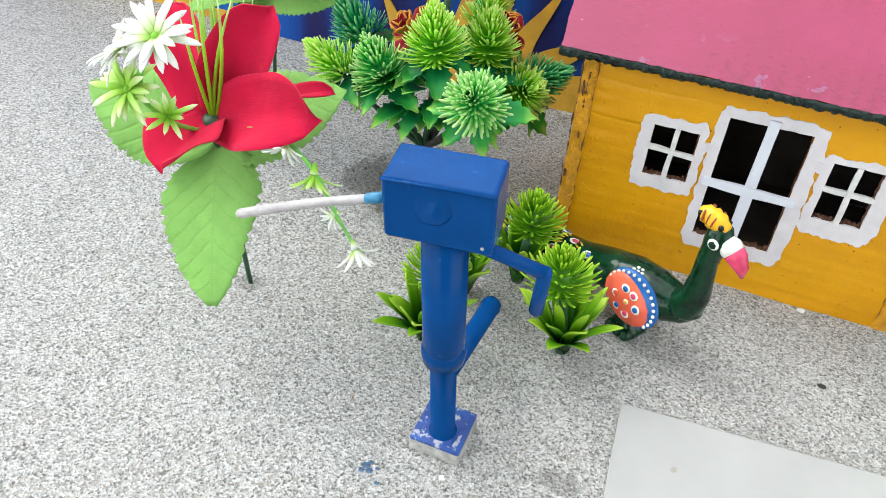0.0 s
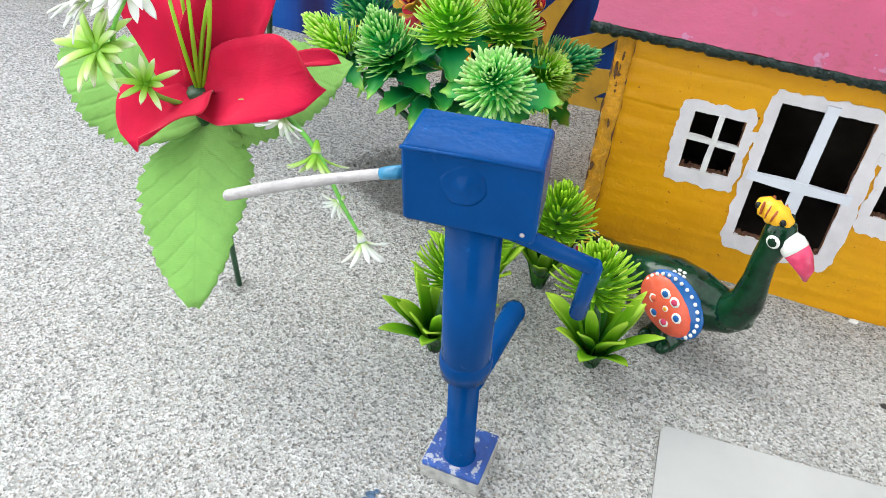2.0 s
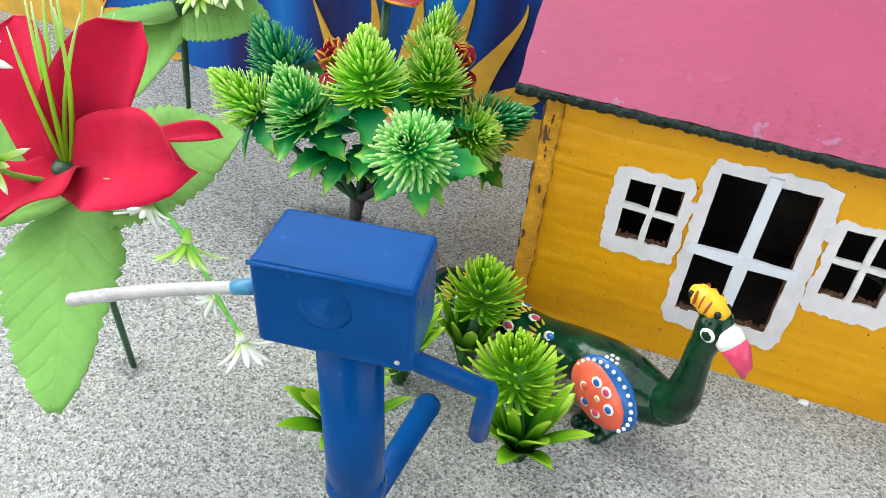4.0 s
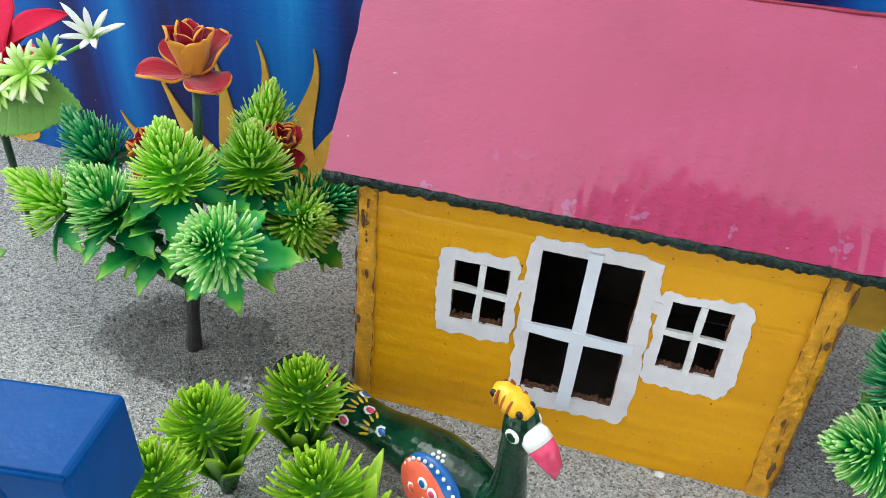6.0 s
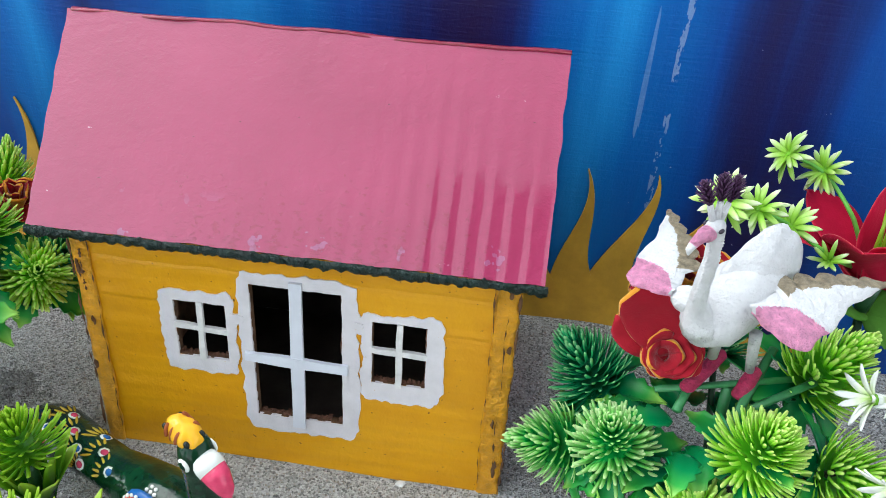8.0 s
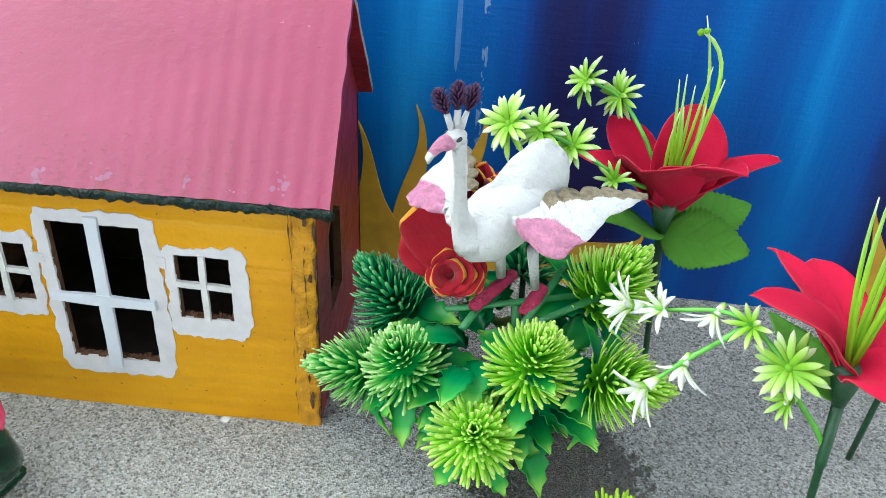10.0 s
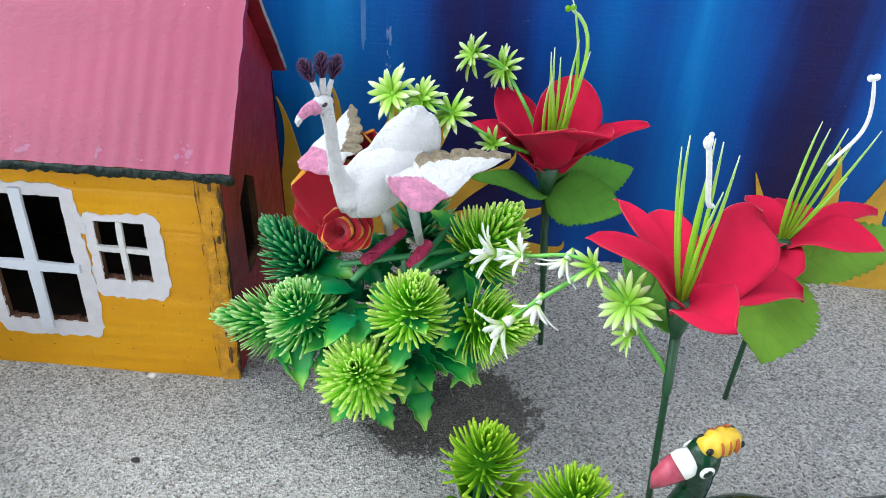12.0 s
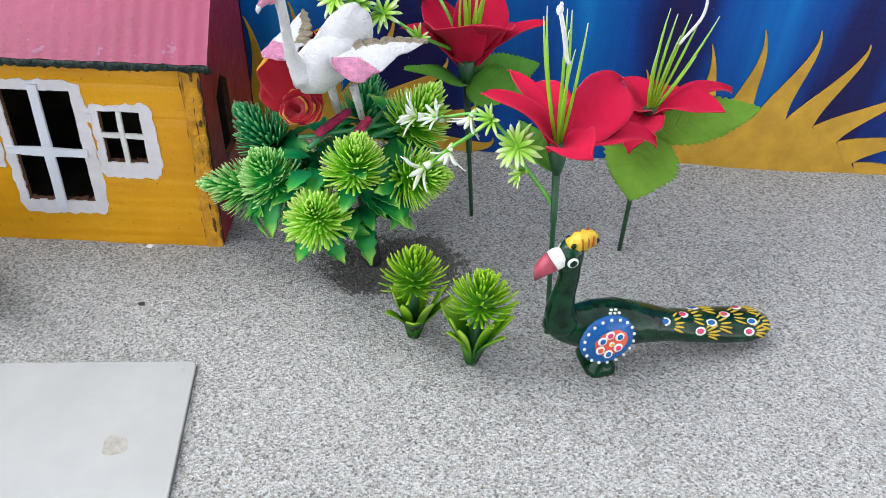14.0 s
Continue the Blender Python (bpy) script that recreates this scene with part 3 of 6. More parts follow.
def tuft_mesh(name, material, radius=0.0188, whorls=11, tall=1.25, seed=1, width=0.0017, low=-4, short=0.50, fused=0.52, most=30, flare=1.3):
    """Fringed whorls stacked along +Z: each a small cone, cut into blunt blades that curl upward, paler at the tips."""
    rng = random.Random(seed)
    bm = bmesh.new()
    uv = bm.loops.layers.uv.verify()

    def face(vs, us, v):
        fc = bm.faces.new(vs)
        for l, u in zip(fc.loops, us):
            l[uv].uv = (u, v)

    for w in range(whorls):
        f = w / (whorls - 1)
        count = round(most - (most - 8) * f)
        lift = radians(low + (84 - low) * f ** flare)
        h = radius * tall * (f - 0.38)
        turn0 = rng.uniform(0, 6)
        tip = 0.10 + rng.uniform(-0.05, 0.05)
        hub = []
        for i in range(count):
            th = turn0 + 2 * math.pi * (i + rng.uniform(-0.16, 0.16)) / count
            e = lift + rng.uniform(-0.09, 0.09) + tip * math.sin(th + turn0)
            out = Vector((math.cos(th), math.sin(th), 0))
            d = out * math.cos(e) + Vector((0, 0, math.sin(e)))
            side = Vector((-math.sin(th), math.cos(th), 0))
            up_ = d.cross(side)
            base = Vector((0, 0, h)) + out * radius * 0.05
            ln = radius * (0.96 - short * f) * rng.uniform(0.88, 1.06)
            v = min(1.0, max(0.0, rng.gauss(0.5, 0.24)))
            sway = side * rng.uniform(-0.07, 0.07) * ln
            curl = rng.uniform(0.30, 0.50)

            def spine(s):
                return base + d * ln * s + (Vector((0, 0, 1)) - d * d.z) * ln * curl * s * s + sway * s * s

            rings = []
            for s, wd in ((fused * 0.9, 1.0), (0.75, 0.92), (0.93, 0.86), (1.0, 0.45)):
                c = spine(s)
                hw = width * wd / 2
                rings.append([bm.verts.new(c + side * hw), bm.verts.new(c - up_ * hw * 0.45), bm.verts.new(c - side * hw), bm.verts.new(c + up_ * hw * 0.45)])
            us = (0.34, 0.68, 0.92, 1.0)
            for k in range(3):
                for q in range(4):
                    face((rings[k][q], rings[k][(q + 1) % 4], rings[k + 1][(q + 1) % 4], rings[k + 1][q]), (us[k], us[k], us[k + 1], us[k + 1]), v)
            face(rings[3], (1.0,) * 4, v)
            hub.append([bm.verts.new(spine(0.0)), bm.verts.new(spine(fused * 0.5)), bm.verts.new(spine(fused))])
        for i in range(count):
            a, b = hub[i], hub[(i + 1) % count]
            for k in range(2):
                face((a[k], b[k], b[k + 1], a[k + 1]), (0.17 * k, 0.17 * k, 0.17 * k + 0.17, 0.17 * k + 0.17), 0.5)
    me = bpy.data.meshes.new(name)
    bm.to_mesh(me)
    bm.free()
    me.materials.append(material)
    me.polygons.foreach_set("use_smooth", [True] * len(me.polygons))
    return me


def wobble(p, amount, scale=60.0):
    return Vector(p) + noise.noise_vector(Vector(p) * scale) * amount


def turned(v, at=(0, 0, 0), roll=0.0):
    """A pose at a place, its Z along v."""
    q = Vector(v).to_track_quat("Z", "Y")
    return Matrix.Translation(at) @ q.to_matrix().to_4x4() @ Matrix.Rotation(roll, 4, "Z")


# ---------------------------------------------------------------- ground, backdrop and an added wall out of view
def ground_height(x, y):
    h = 0.0016 * noise.noise(Vector((x * 9, y * 9, 0.3))) + 0.0009 * noise.noise(Vector((x * 34, y * 34, 1.7)))
    for cx, cy, r, d in ((-0.095, 0.006, 0.035, 0.002), (0.3015, -0.007, 0.038, 0.0045)):
        k = math.hypot(x - cx, y - cy) / r
        h += d * (-math.exp(-k * k * 2.5) + 0.75 * math.exp(-((k - 1.15) ** 2) * 7))
    # sand heaped a little against the board
    h += 0.006 * math.exp(-((y - 0.142 + 0.045 * x) / 0.03) ** 2) * (0.5 + 0.9 * noise.noise(Vector((x * 6, 0.0, 4.0))))
    return h


def spaced(lo, hi, step, far):
    inner = [lo + i * step for i in range(int(round((hi - lo) / step)) + 1)]
    out, d = [], step
    v = 0.0
    while v < far:
        d *= 1.45
        v += d
        out.append(v)
    return [lo - v for v in out[::-1]] + inner + [inner[-1] + v for v in out]


def build_ground():
    xs, ys = spaced(-0.5, 0.75, 0.005, 40), spaced(-0.36, 0.18, 0.005, 40)
    verts = [(x, y, ground_height(x, y) if abs(x) < 1.5 and abs(y) < 1 else 0.0) for y in ys for x in xs]
    w = len(xs)
    faces = [(j * w + i, j * w + i + 1, (j + 1) * w + i + 1, (j + 1) * w + i) for j in range(len(ys) - 1) for i in range(w - 1)]
    me = bpy.data.meshes.new("ground")
    me.from_pydata(verts, [], faces)
    me.materials.append(SAND)
    me.polygons.foreach_set("use_smooth", [True] * len(me.polygons))
    return tagged(new("ground", me), "loose grey sand with damp patches round the planted stems", "sand", kind="structure")


build_ground()


# near-black, so the added wall reads as a dark reflection in the roof
UNSEEN_WALL = paint("unseen_wall_dark", (0.07, 0.066, 0.062), 0.9, vary=0.3, grain=3, relief=0.004, spec=0.2)


def build_mirrored_wall():
    """A plain dark wall added out of view, some way behind, for the glossy roof to mirror."""
    bm = bmesh.new()
    box(bm, (0.06, -0.2, -0.05), (1.7, 0.0, 2.9), bevel=0.01)
    tagged(part("wall_unseen", bm, UNSEEN_WALL, None, m=pose(0, -2.0, 0), smooth=False), "dark wall added out of view, mirrored in the glossy roof", "wall", kind="structure")


build_mirrored_wall()


def cubic(a, b, c, d, n):
    a, b, c, d = Vector(a), Vector(b), Vector(c), Vector(d)
    return [a * (1 - t) ** 3 + b * 3 * t * (1 - t) ** 2 + c * 3 * t * t * (1 - t) + d * t ** 3 for t in (i / (n - 1) for i in range(n))]


def flame_bm(foot, lift, under, tip, w):
    """A painted tongue of flame along an S-bent line, broad at its foot and curling back at its tip."""
    bm = bmesh.new()
    n = 22
    pts = cubic(foot, lift, under, tip, n)
    front, back = [], []
    for i, p in enumerate(pts):
        t = i / (n - 1)
        d = (pts[min(i + 1, n - 1)] - pts[max(i - 1, 0)]).normalized()
        nrm = Vector((d.z, 0, -d.x))
        hw = w * (0.55 * (1 - t) + 0.45 * (1 - t) ** 3) / 2 + 0.0002
        front.append((bm.verts.new(p + nrm * hw), bm.verts.new(p - nrm * hw)))
        back.append((bm.verts.new(p + nrm * hw + Vector((0, 0.0012, 0))), bm.verts.new(p - nrm * hw + Vector((0, 0.0012, 0)))))
    for i in range(n - 1):
        bm.faces.new((front[i][0], front[i][1], front[i + 1][1], front[i + 1][0]))
        bm.faces.new((front[i][0], front[i + 1][0], back[i + 1][0], back[i][0]))
        bm.faces.new((front[i][1], back[i][1], back[i + 1][1], front[i + 1][1]))
    return bm


BOARD_Y, BOARD_TURN = 0.144, math.degrees(math.atan(-0.045))
# where neighbouring tongues of one painted sun meet (x, z), and the tip of the tongue that follows each
VALLEYS = [(-0.098, -0.006), (-0.076, 0.012), (-0.054, 0.029), (-0.031, 0.040), (-0.008, 0.046), (0.016, 0.0465), (0.037, 0.041), (0.059, 0.030), (0.077, 0.012), (0.094, -0.008)]
TIPS = [(-0.130, 0.046), (-0.094, 0.080), (-0.0525, 0.102), (-0.0190, 0.1145), (0.0190, 0.1160), (0.0555, 0.1080), (0.0950, 0.0800), (0.1190, 0.0470), (0.1330, 0.0160)]


def build_backdrop():
    bm = bmesh.new()
    box(bm, (-0.9, 0, -0.05), (1.2, 0.012, 0.32), bevel=0.001)
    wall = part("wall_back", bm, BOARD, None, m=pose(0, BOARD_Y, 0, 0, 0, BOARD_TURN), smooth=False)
    tagged(wall, "blue and purple painted board with mustard flames", "painted backdrop", kind="structure")
    k = 0
    for cx in (-0.440, -0.099, 0.2505, 0.584):
        for (xa, za), (xb, zb), (tx, tz) in zip(VALLEYS, VALLEYS[1:], TIPS):
            w = math.hypot(xb - xa, zb - za) * 1.02
            mid = Vector((cx + (xa + xb) / 2, 0, (za + zb) / 2))
            out = Vector((-(zb - za), 0, xb - xa)).normalized()
            tip = Vector((cx + tx, 0, tz))
            k_right = min(1.0, max(0.0, (tx + 0.02) / 0.075))
            under = tip + Vector((0.0110 - 0.0080 * k_right, 0, -0.0260 + 0.010 * k_right))
            lift = mid + out * 0.010 + (tip - mid) * 0.22
            part("painted_flame", flame_bm(mid - out * 0.002, lift, under, tip, w), MUSTARD_FLAME, wall, m=pose(0, -0.0012 - 0.00004 * (k % 7), 0), smooth=False)
            k += 1
        bm = bmesh.new()
        loop = [(cx + x, z) for x, z in [(-0.098, -0.04)] + VALLEYS + [(0.094, -0.04)]]
        f = [bm.verts.new((x, 0, z)) for x, z in loop]
        b_ = [bm.verts.new((x, 0.0012, z)) for x, z in loop]
        bm.faces.new(f)
        for i in range(len(loop) - 1):
            bm.faces.new((f[i], f[i + 1], b_[i + 1], b_[i]))
        part("painted_glow", bm, MUSTARD_FLAME, wall, m=pose(0, -0.0010, 0), smooth=False)


build_backdrop()

# ---------------------------------------------------------------- house
LEAN_BACK = 0.095


def slab(bm, x0, x1, z0, z1, holes, thick, lean=0.0, rim=1):
    """An upright slab (front at y = 0) with rectangular openings; rim: the material of the cut edges."""
    xs = sorted({x0, x1, *(v for h in holes for v in h[:2])})
    zs = sorted({z0, z1, *(v for h in holes for v in h[2:])})
    xs = sorted(set(xs) | {x0 + (x1 - x0) * i / 20 for i in range(21)})
    made = {}

    def vert(x, z, y):
        key = (round(x, 6), round(z, 6), y)
        if key not in made:
            w = 0.0006 * noise.noise(Vector((x * 40, z * 40, 2.0)))
            made[key] = bm.verts.new((x, y * thick + lean * z + (w if y == 0 else 0), z))
        return made[key]

    def solid(i, j):
        if not (0 <= i < len(xs) - 1 and 0 <= j < len(zs) - 1):
            return False
        cx, cz = (xs[i] + xs[i + 1]) / 2, (zs[j] + zs[j + 1]) / 2
        return not any(h[0] < cx < h[1] and h[2] < cz < h[3] for h in holes)

    for i in range(len(xs) - 1):
        for j in range(len(zs) - 1):
            if not solid(i, j):
                continue
            a, b, c, d = xs[i], xs[i + 1], zs[j], zs[j + 1]
            bm.faces.new([vert(*p, 0) for p in ((a, c), (b, c), (b, d), (a, d))]).material_index = 0
            bm.faces.new([vert(*p, 1) for p in ((a, c), (a, d), (b, d), (b, c))]).material_index = 1
            for ni, nj, p, q in ((i - 1, j, (a, c), (a, d)), (i + 1, j, (b, d), (b, c)), (i, j - 1, (b, c), (a, c)), (i, j + 1, (a, d), (b, d))):
                if not solid(ni, nj):
                    bm.faces.new((vert(*p, 0), vert(*q, 0), vert(*q, 1), vert(*p, 1))).material_index = rim
    return bm


def ring_bm(outer, inner, seed, thick=0.0006, rough=0.0012):
    """A hand-painted ragged border round an opening; outer, inner: x0, x1, z0, z1."""
    rng = random.Random(seed)
    bm = bmesh.new()

    def loop(r, wob, n=26):
        x0, x1, z0, z1 = r
        corner = [(x0, z0), (x1, z0), (x1, z1), (x0, z1)]
        pts = []
        for k in range(4):
            a, b = corner[k], corner[(k + 1) % 4]
            for i in range(n):
                t = i / n
                pts.append([a[0] + (b[0] - a[0]) * t, a[1] + (b[1] - a[1]) * t])
        cx, cz = (x0 + x1) / 2, (z0 + z1) / 2
        for p in pts:
            u, v = (p[0] - cx) / (x1 - x0) * 2, (p[1] - cz) / (z1 - z0) * 2
            if wob > 0.0003:
                rr = max(1.0, (abs(u) ** 11 + abs(v) ** 11) ** (1 / 11))
                p[0], p[1] = cx + (p[0] - cx) / rr, cz + (p[1] - cz) / rr
            w = noise.noise(Vector((p[0] * 210, p[1] * 210, seed))) * wob * 1.7 + rng.uniform(-0.3, 0.3) * wob
            p[0] += w * (1 if u > 0 else -1) * abs(u) ** 3
            p[1] += w * (1 if v > 0 else -1) * abs(v) ** 3
        return pts

    o, i_ = loop(outer, rough), loop(inner, 0.0002)
    of = [bm.verts.new((x, -thick, z)) for x, z in o]
    ob = [bm.verts.new((x, 0.0008, z)) for x, z in o]
    nf = [bm.verts.new((x, -thick, z)) for x, z in i_]
    nb = [bm.verts.new((x, 0.0008, z)) for x, z in i_]
    n = len(o)
    for k in range(n):
        j = (k + 1) % n
        bm.faces.new((of[k], of[j], nf[j], nf[k]))
        bm.faces.new((ob[k], ob[j], of[j], of[k]))
        bm.faces.new((nf[k], nf[j], nb[j], nb[k]))
    return bm


def bar_bm(a, b, w, y0=-0.0022, y1=-0.0004, seed=0):
    """A hand-cut strip from a to b (x, z) across an opening."""
    bm = bmesh.new()
    n = 9
    d = Vector((b[0] - a[0], 0, b[1] - a[1])).normalized()
    s = Vector((d.z, 0, -d.x))
    rows = []
    for i in range(n):
        t = i / (n - 1)
        c = Vector((a[0] + (b[0] - a[0]) * t, 0, a[1] + (b[1] - a[1]) * t))
        k = 1 + 0.25 * noise.noise(Vector((t * 3, seed * 7.1, 0)))
        c += s * 0.0006 * noise.noise(Vector((t * 2, seed * 3.3, 5)))
        rows.append([bm.verts.new(c + s * w / 2 * k * q + Vector((0, y, 0))) for q, y in ((-1, y0), (1, y0), (1, y1), (-1, y1))])
    for p, q in zip(rows, rows[1:]):
        for k in range(4):
            bm.faces.new((p[k], p[(k + 1) % 4], q[(k + 1) % 4], q[k]))
    bm.faces.new(rows[0][::-1])
    bm.faces.new(rows[-1])
    return bm


TORN = paint("torn_card", (0.15, 0.07, 0.045), 0.9, vary=0.5, grain=300, relief=0.001, spec=0.15)
# card colour darkened to carry the shade inside the house
SHADE_CARD = paint("shade_dark_card", (0.045, 0.035, 0.03), 0.9, vary=0.3, grain=60, spec=0.15)


def build_house():
    house = thing("toy_house", pose(0.001, 0, 0.005), "small cardboard house, mustard walls, pink roof, white-framed windows", "toy house")
    openings = {"window": [((0.0368, 0.0730, 0.0470, 0.0918), (0.0438, 0.0685, 0.0553, 0.0862)), ((0.1318, 0.1695, 0.0436, 0.0926), (0.1368, 0.1618, 0.0540, 0.0878))], "door": [((0.0748, 0.1308, 0.0160, 0.1058), (0.0806, 0.1230, 0.0252, 0.0995))]}
    holes = [o[1] for v in openings.values() for o in v]
    bm = bmesh.new()
    slab(bm, -0.0005, 0.2005, -0.014, 0.1185, holes, 0.004, LEAN_BACK)
    part("front_wall", bm, [YELLOW, CARD], house, smooth=False)
    tilt = Matrix.Shear("XY", 4, (0, 0))
    tilt[1][2] = LEAN_BACK
    seed = 1
    for kind, items in openings.items():
        for outer, inner in items:
            seed += 1
            trim_ = part(kind, ring_bm(outer, inner, seed), WHITE_TRIM, house, "ragged white painted %s surround" % kind, smooth=False)
            trim_.data.transform(tilt)
            x0, x1, z0, z1 = inner
            cx, cz = (x0 + x1) / 2, (z0 + z1) / 2
            if kind == "door":
                bars = [((cx - 0.0004, z0 - 0.004), (cx + 0.0008, z1 + 0.004), 0.0060, 0.0), ((x0 - 0.0036, 0.0608), (x1 + 0.0030, 0.0600), 0.0050, -0.0004)]
                mat = BAR_WHITE
            else:
                bars = [((cx, z0 - 0.0008), (cx + 0.0006, z1 + 0.0006), 0.0028, 0.0006), ((x0 - 0.0004, cz + 0.0018), (x1 + 0.0006, cz + 0.0006), 0.0028, 0.0012)]
                mat = OLD_BAR
            for a, b, w, dy in bars:
                bar = part("glazing_bar", bar_bm(a, b, w, -0.0022 + dy, -0.0004 + dy, seed + w * 900), mat, trim_, smooth=False)
                bar.data.transform(tilt)
    # torn card along the sills and inner edges of the openings
    for k, (x0, x1, z0, z1) in enumerate(holes):
        bm = bmesh.new()
        rng = random.Random(40 + k)
        for i in range(26):
            x = x0 + (x1 - x0) * (i + rng.uniform(0.2, 0.8)) / 26
            h = rng.uniform(0.0, 1.0) ** 2 * 0.0024 + 0.0002
            d = rng.uniform(0.0006, 0.0022)
            vs = box(bm, (x - (x1 - x0) / 44, d, z0 - 0.0005), (x + (x1 - x0) / 44, d + 0.0016, z0 + h))
            for v in vs:
                v.co = wobble(v.co, 0.0013, 300)
        for i in range(14):
            z = z0 + (z1 - z0) * (i + 0.5) / 14
            w = rng.uniform(0.0002, 0.0008)
            vs = box(bm, (x1 - w, 0.0008, z - (z1 - z0) / 26), (x1 + 0.0005, 0.0030, z + (z1 - z0) / 26))
            for v in vs:
                v.co = wobble(v.co, 0.0006, 300)
        torn = part("torn_edge", bm, TORN, house, "torn reddish-brown card edge", smooth=False)
        torn.data.transform(tilt)
    # added dark panel over the sand, so the rooms look shaded
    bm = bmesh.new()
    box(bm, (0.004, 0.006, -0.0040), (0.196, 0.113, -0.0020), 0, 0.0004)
    part("shade_panel", bm, SHADE_CARD, house, "dark panel added for the shade inside the house", smooth=False)
    # painted bridges between the white surrounds
    for a, b, w in (((0.0705, 0.0800), (0.0770, 0.0798), 0.005), ((0.1290, 0.0835), (0.1330, 0.0832), 0.006)):
        s = part("paint_bridge", bar_bm(a, b, w, -0.0010, 0.0004, 3), WHITE_TRIM, house, smooth=False)
        s.data.transform(tilt)

    # corner strips of pressed and painted card
    def strip(xa, xb, seed_, rough):
        bm = bmesh.new()
        rows = []
        n = 46
        for i in range(n):
            z = -0.011 + 0.128 * i / (n - 1)
            row = []
            for j in range(7):
                t = j / 6
                x = xa + (xb - xa) * t
                e = rough * noise.noise(Vector((x * 210, z * 150, seed_)))
                lift = 0.0006 * math.sin(math.pi * min(1, max(0, t))) ** 0.5 + abs(e)
                row.append(Vector((x + e * 0.8, LEAN_BACK * z - lift, z)))
            rows.append(row)
        sheet(bm, rows, 0.0012)
        return bm

    part("corner_strip", strip(-0.0008, 0.0075, 1, 0.0011), OLD_YELLOW, house, "crumpled mustard corner strip")
    part("corner_strip", strip(0.1905, 0.2008, 2, 0.0021), OLD_YELLOW, house, "frayed mustard corner strip")

    # split and frayed seams beside the strips
    for xa, seed_, za, zb, r in ((0.0079, 1, 0.004, 0.117, 0.00030), (-0.0010, 2, -0.003, 0.119, 0.00045), (0.1900, 3, 0.002, 0.117, 0.00034), (0.1962, 4, 0.010, 0.100, 0.00028), (0.2010, 5, -0.004, 0.118, 0.00050), (0.0030, 6, 0.085, 0.108, 0.00055)):
        bm = bmesh.new()
        n = 44
        pts = []
        for i in range(n):
            z = za + (zb - za) * i / (n - 1)
            x = xa + 0.0011 * noise.noise(Vector((z * 70, seed_ * 4.1, 0))) + 0.0005 * noise.noise(Vector((z * 300, seed_, 2)))
            pts.append(Vector((x, LEAN_BACK * z - 0.0021, z)))
        tube(bm, pts, [1.4 * r * max(0.03, 0.15 + 2.2 * noise.noise(Vector((i * 0.45, seed_ * 2.7, 4)))) for i in range(n)], 5)
        part("seam_crack", bm, CARD, house, "dark split in the painted card seam", smooth=False)

    # torn notches along the corners
    for k, (x, z, w, h) in enumerate(((0.1968, 0.1125, 0.0011, 0.0040), (0.1985, 0.0830, 0.0009, 0.0022), (0.1975, 0.0120, 0.0010, 0.0060), (0.1945, 0.0400, 0.0006, 0.0030), (0.0016, 0.0985, 0.0008, 0.0048), (0.0006, 0.0440, 0.0010, 0.0030), (0.0040, 0.0700, 0.0005, 0.0028))):
        bm = bmesh.new()
        ball(bm, (0, 0, 0), (w, 0.0009, h), rings=8, sides=9)
        for v in bm.verts:
            v.co = wobble(v.co + Vector((k, 0, 0)), 0.0009, 420) - Vector((k, 0, 0))
        part("torn_notch", bm, CARD, house, "dark torn notch in the card corner", Matrix.Translation((x, LEAN_BACK * z - 0.0020, z)), smooth=False)

    # gable sides: columns of card under the roof line
    def roof_line(y):
        if y <= 0.0665:
            return 0.1158 + (y - 0.0018) * 1.134
        return 0.1892 - (y - 0.0665) * (0.1892 - 0.1225) / (0.118 - 0.0665)

    def gable(x, holes_):
        bm = bmesh.new()
        cuts = sorted({0.0185, 0.03, 0.0665, 0.095, 0.1175, *(v for h in holes_ for v in (h[0], (h[0] + h[1]) / 2, h[1]))})

        def hole(y):
            for a, b, lo, hi in holes_:
                if a - 1e-6 <= y <= b + 1e-6:
                    k = (2 * y - a - b) / (b - a)
                    return lo, hi - 0.009 * k * k
            return None

        def prism(ya, yb, za, zb, zc, zd, lean=0.0):
            loop = ((ya + lean * za, za), (yb, zb), (yb, zd), (ya + lean * zc, zc))
            f = [bm.verts.new((x, y, z)) for y, z in loop]
            g = [bm.verts.new((x - 0.004 if x > 0.1 else x + 0.004, y, z)) for y, z in loop]
            bm.faces.new(f)
            bm.faces.new(g[::-1]).material_index = 1
            for k in range(4):
                bm.faces.new((f[k], f[(k + 1) % 4], g[(k + 1) % 4], g[k])).material_index = 1

        prism(0.0042, 0.0185, -0.014, -0.014, 0.1200, roof_line(0.0185), LEAN_BACK)
        for ya, yb in zip(cuts, cuts[1:]):
            h = hole((ya + yb) / 2)
            if h:
                ha, hb = hole(ya), hole(yb)
                prism(ya, yb, -0.014, -0.014, ha[0], hb[0])
                prism(ya, yb, ha[1], hb[1], roof_line(ya), roof_line(yb))
            else:
                prism(ya, yb, -0.014, -0.014, roof_line(ya), roof_line(yb))
        bmesh.ops.remove_doubles(bm, verts=bm.verts[:], dist=0.00005)
        return bm

    part("side_wall", gable(0.2005, [(0.036, 0.062, 0.038, 0.094)]), [MAROON, CARD], house, "maroon gable wall with an arched opening", smooth=False)
    part("side_wall", gable(-0.0005, []), [OLD_YELLOW, CARD], house, smooth=False)
    # back wall, the indoor shade put into its card colour
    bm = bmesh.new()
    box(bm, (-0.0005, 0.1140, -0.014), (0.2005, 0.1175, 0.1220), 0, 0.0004)
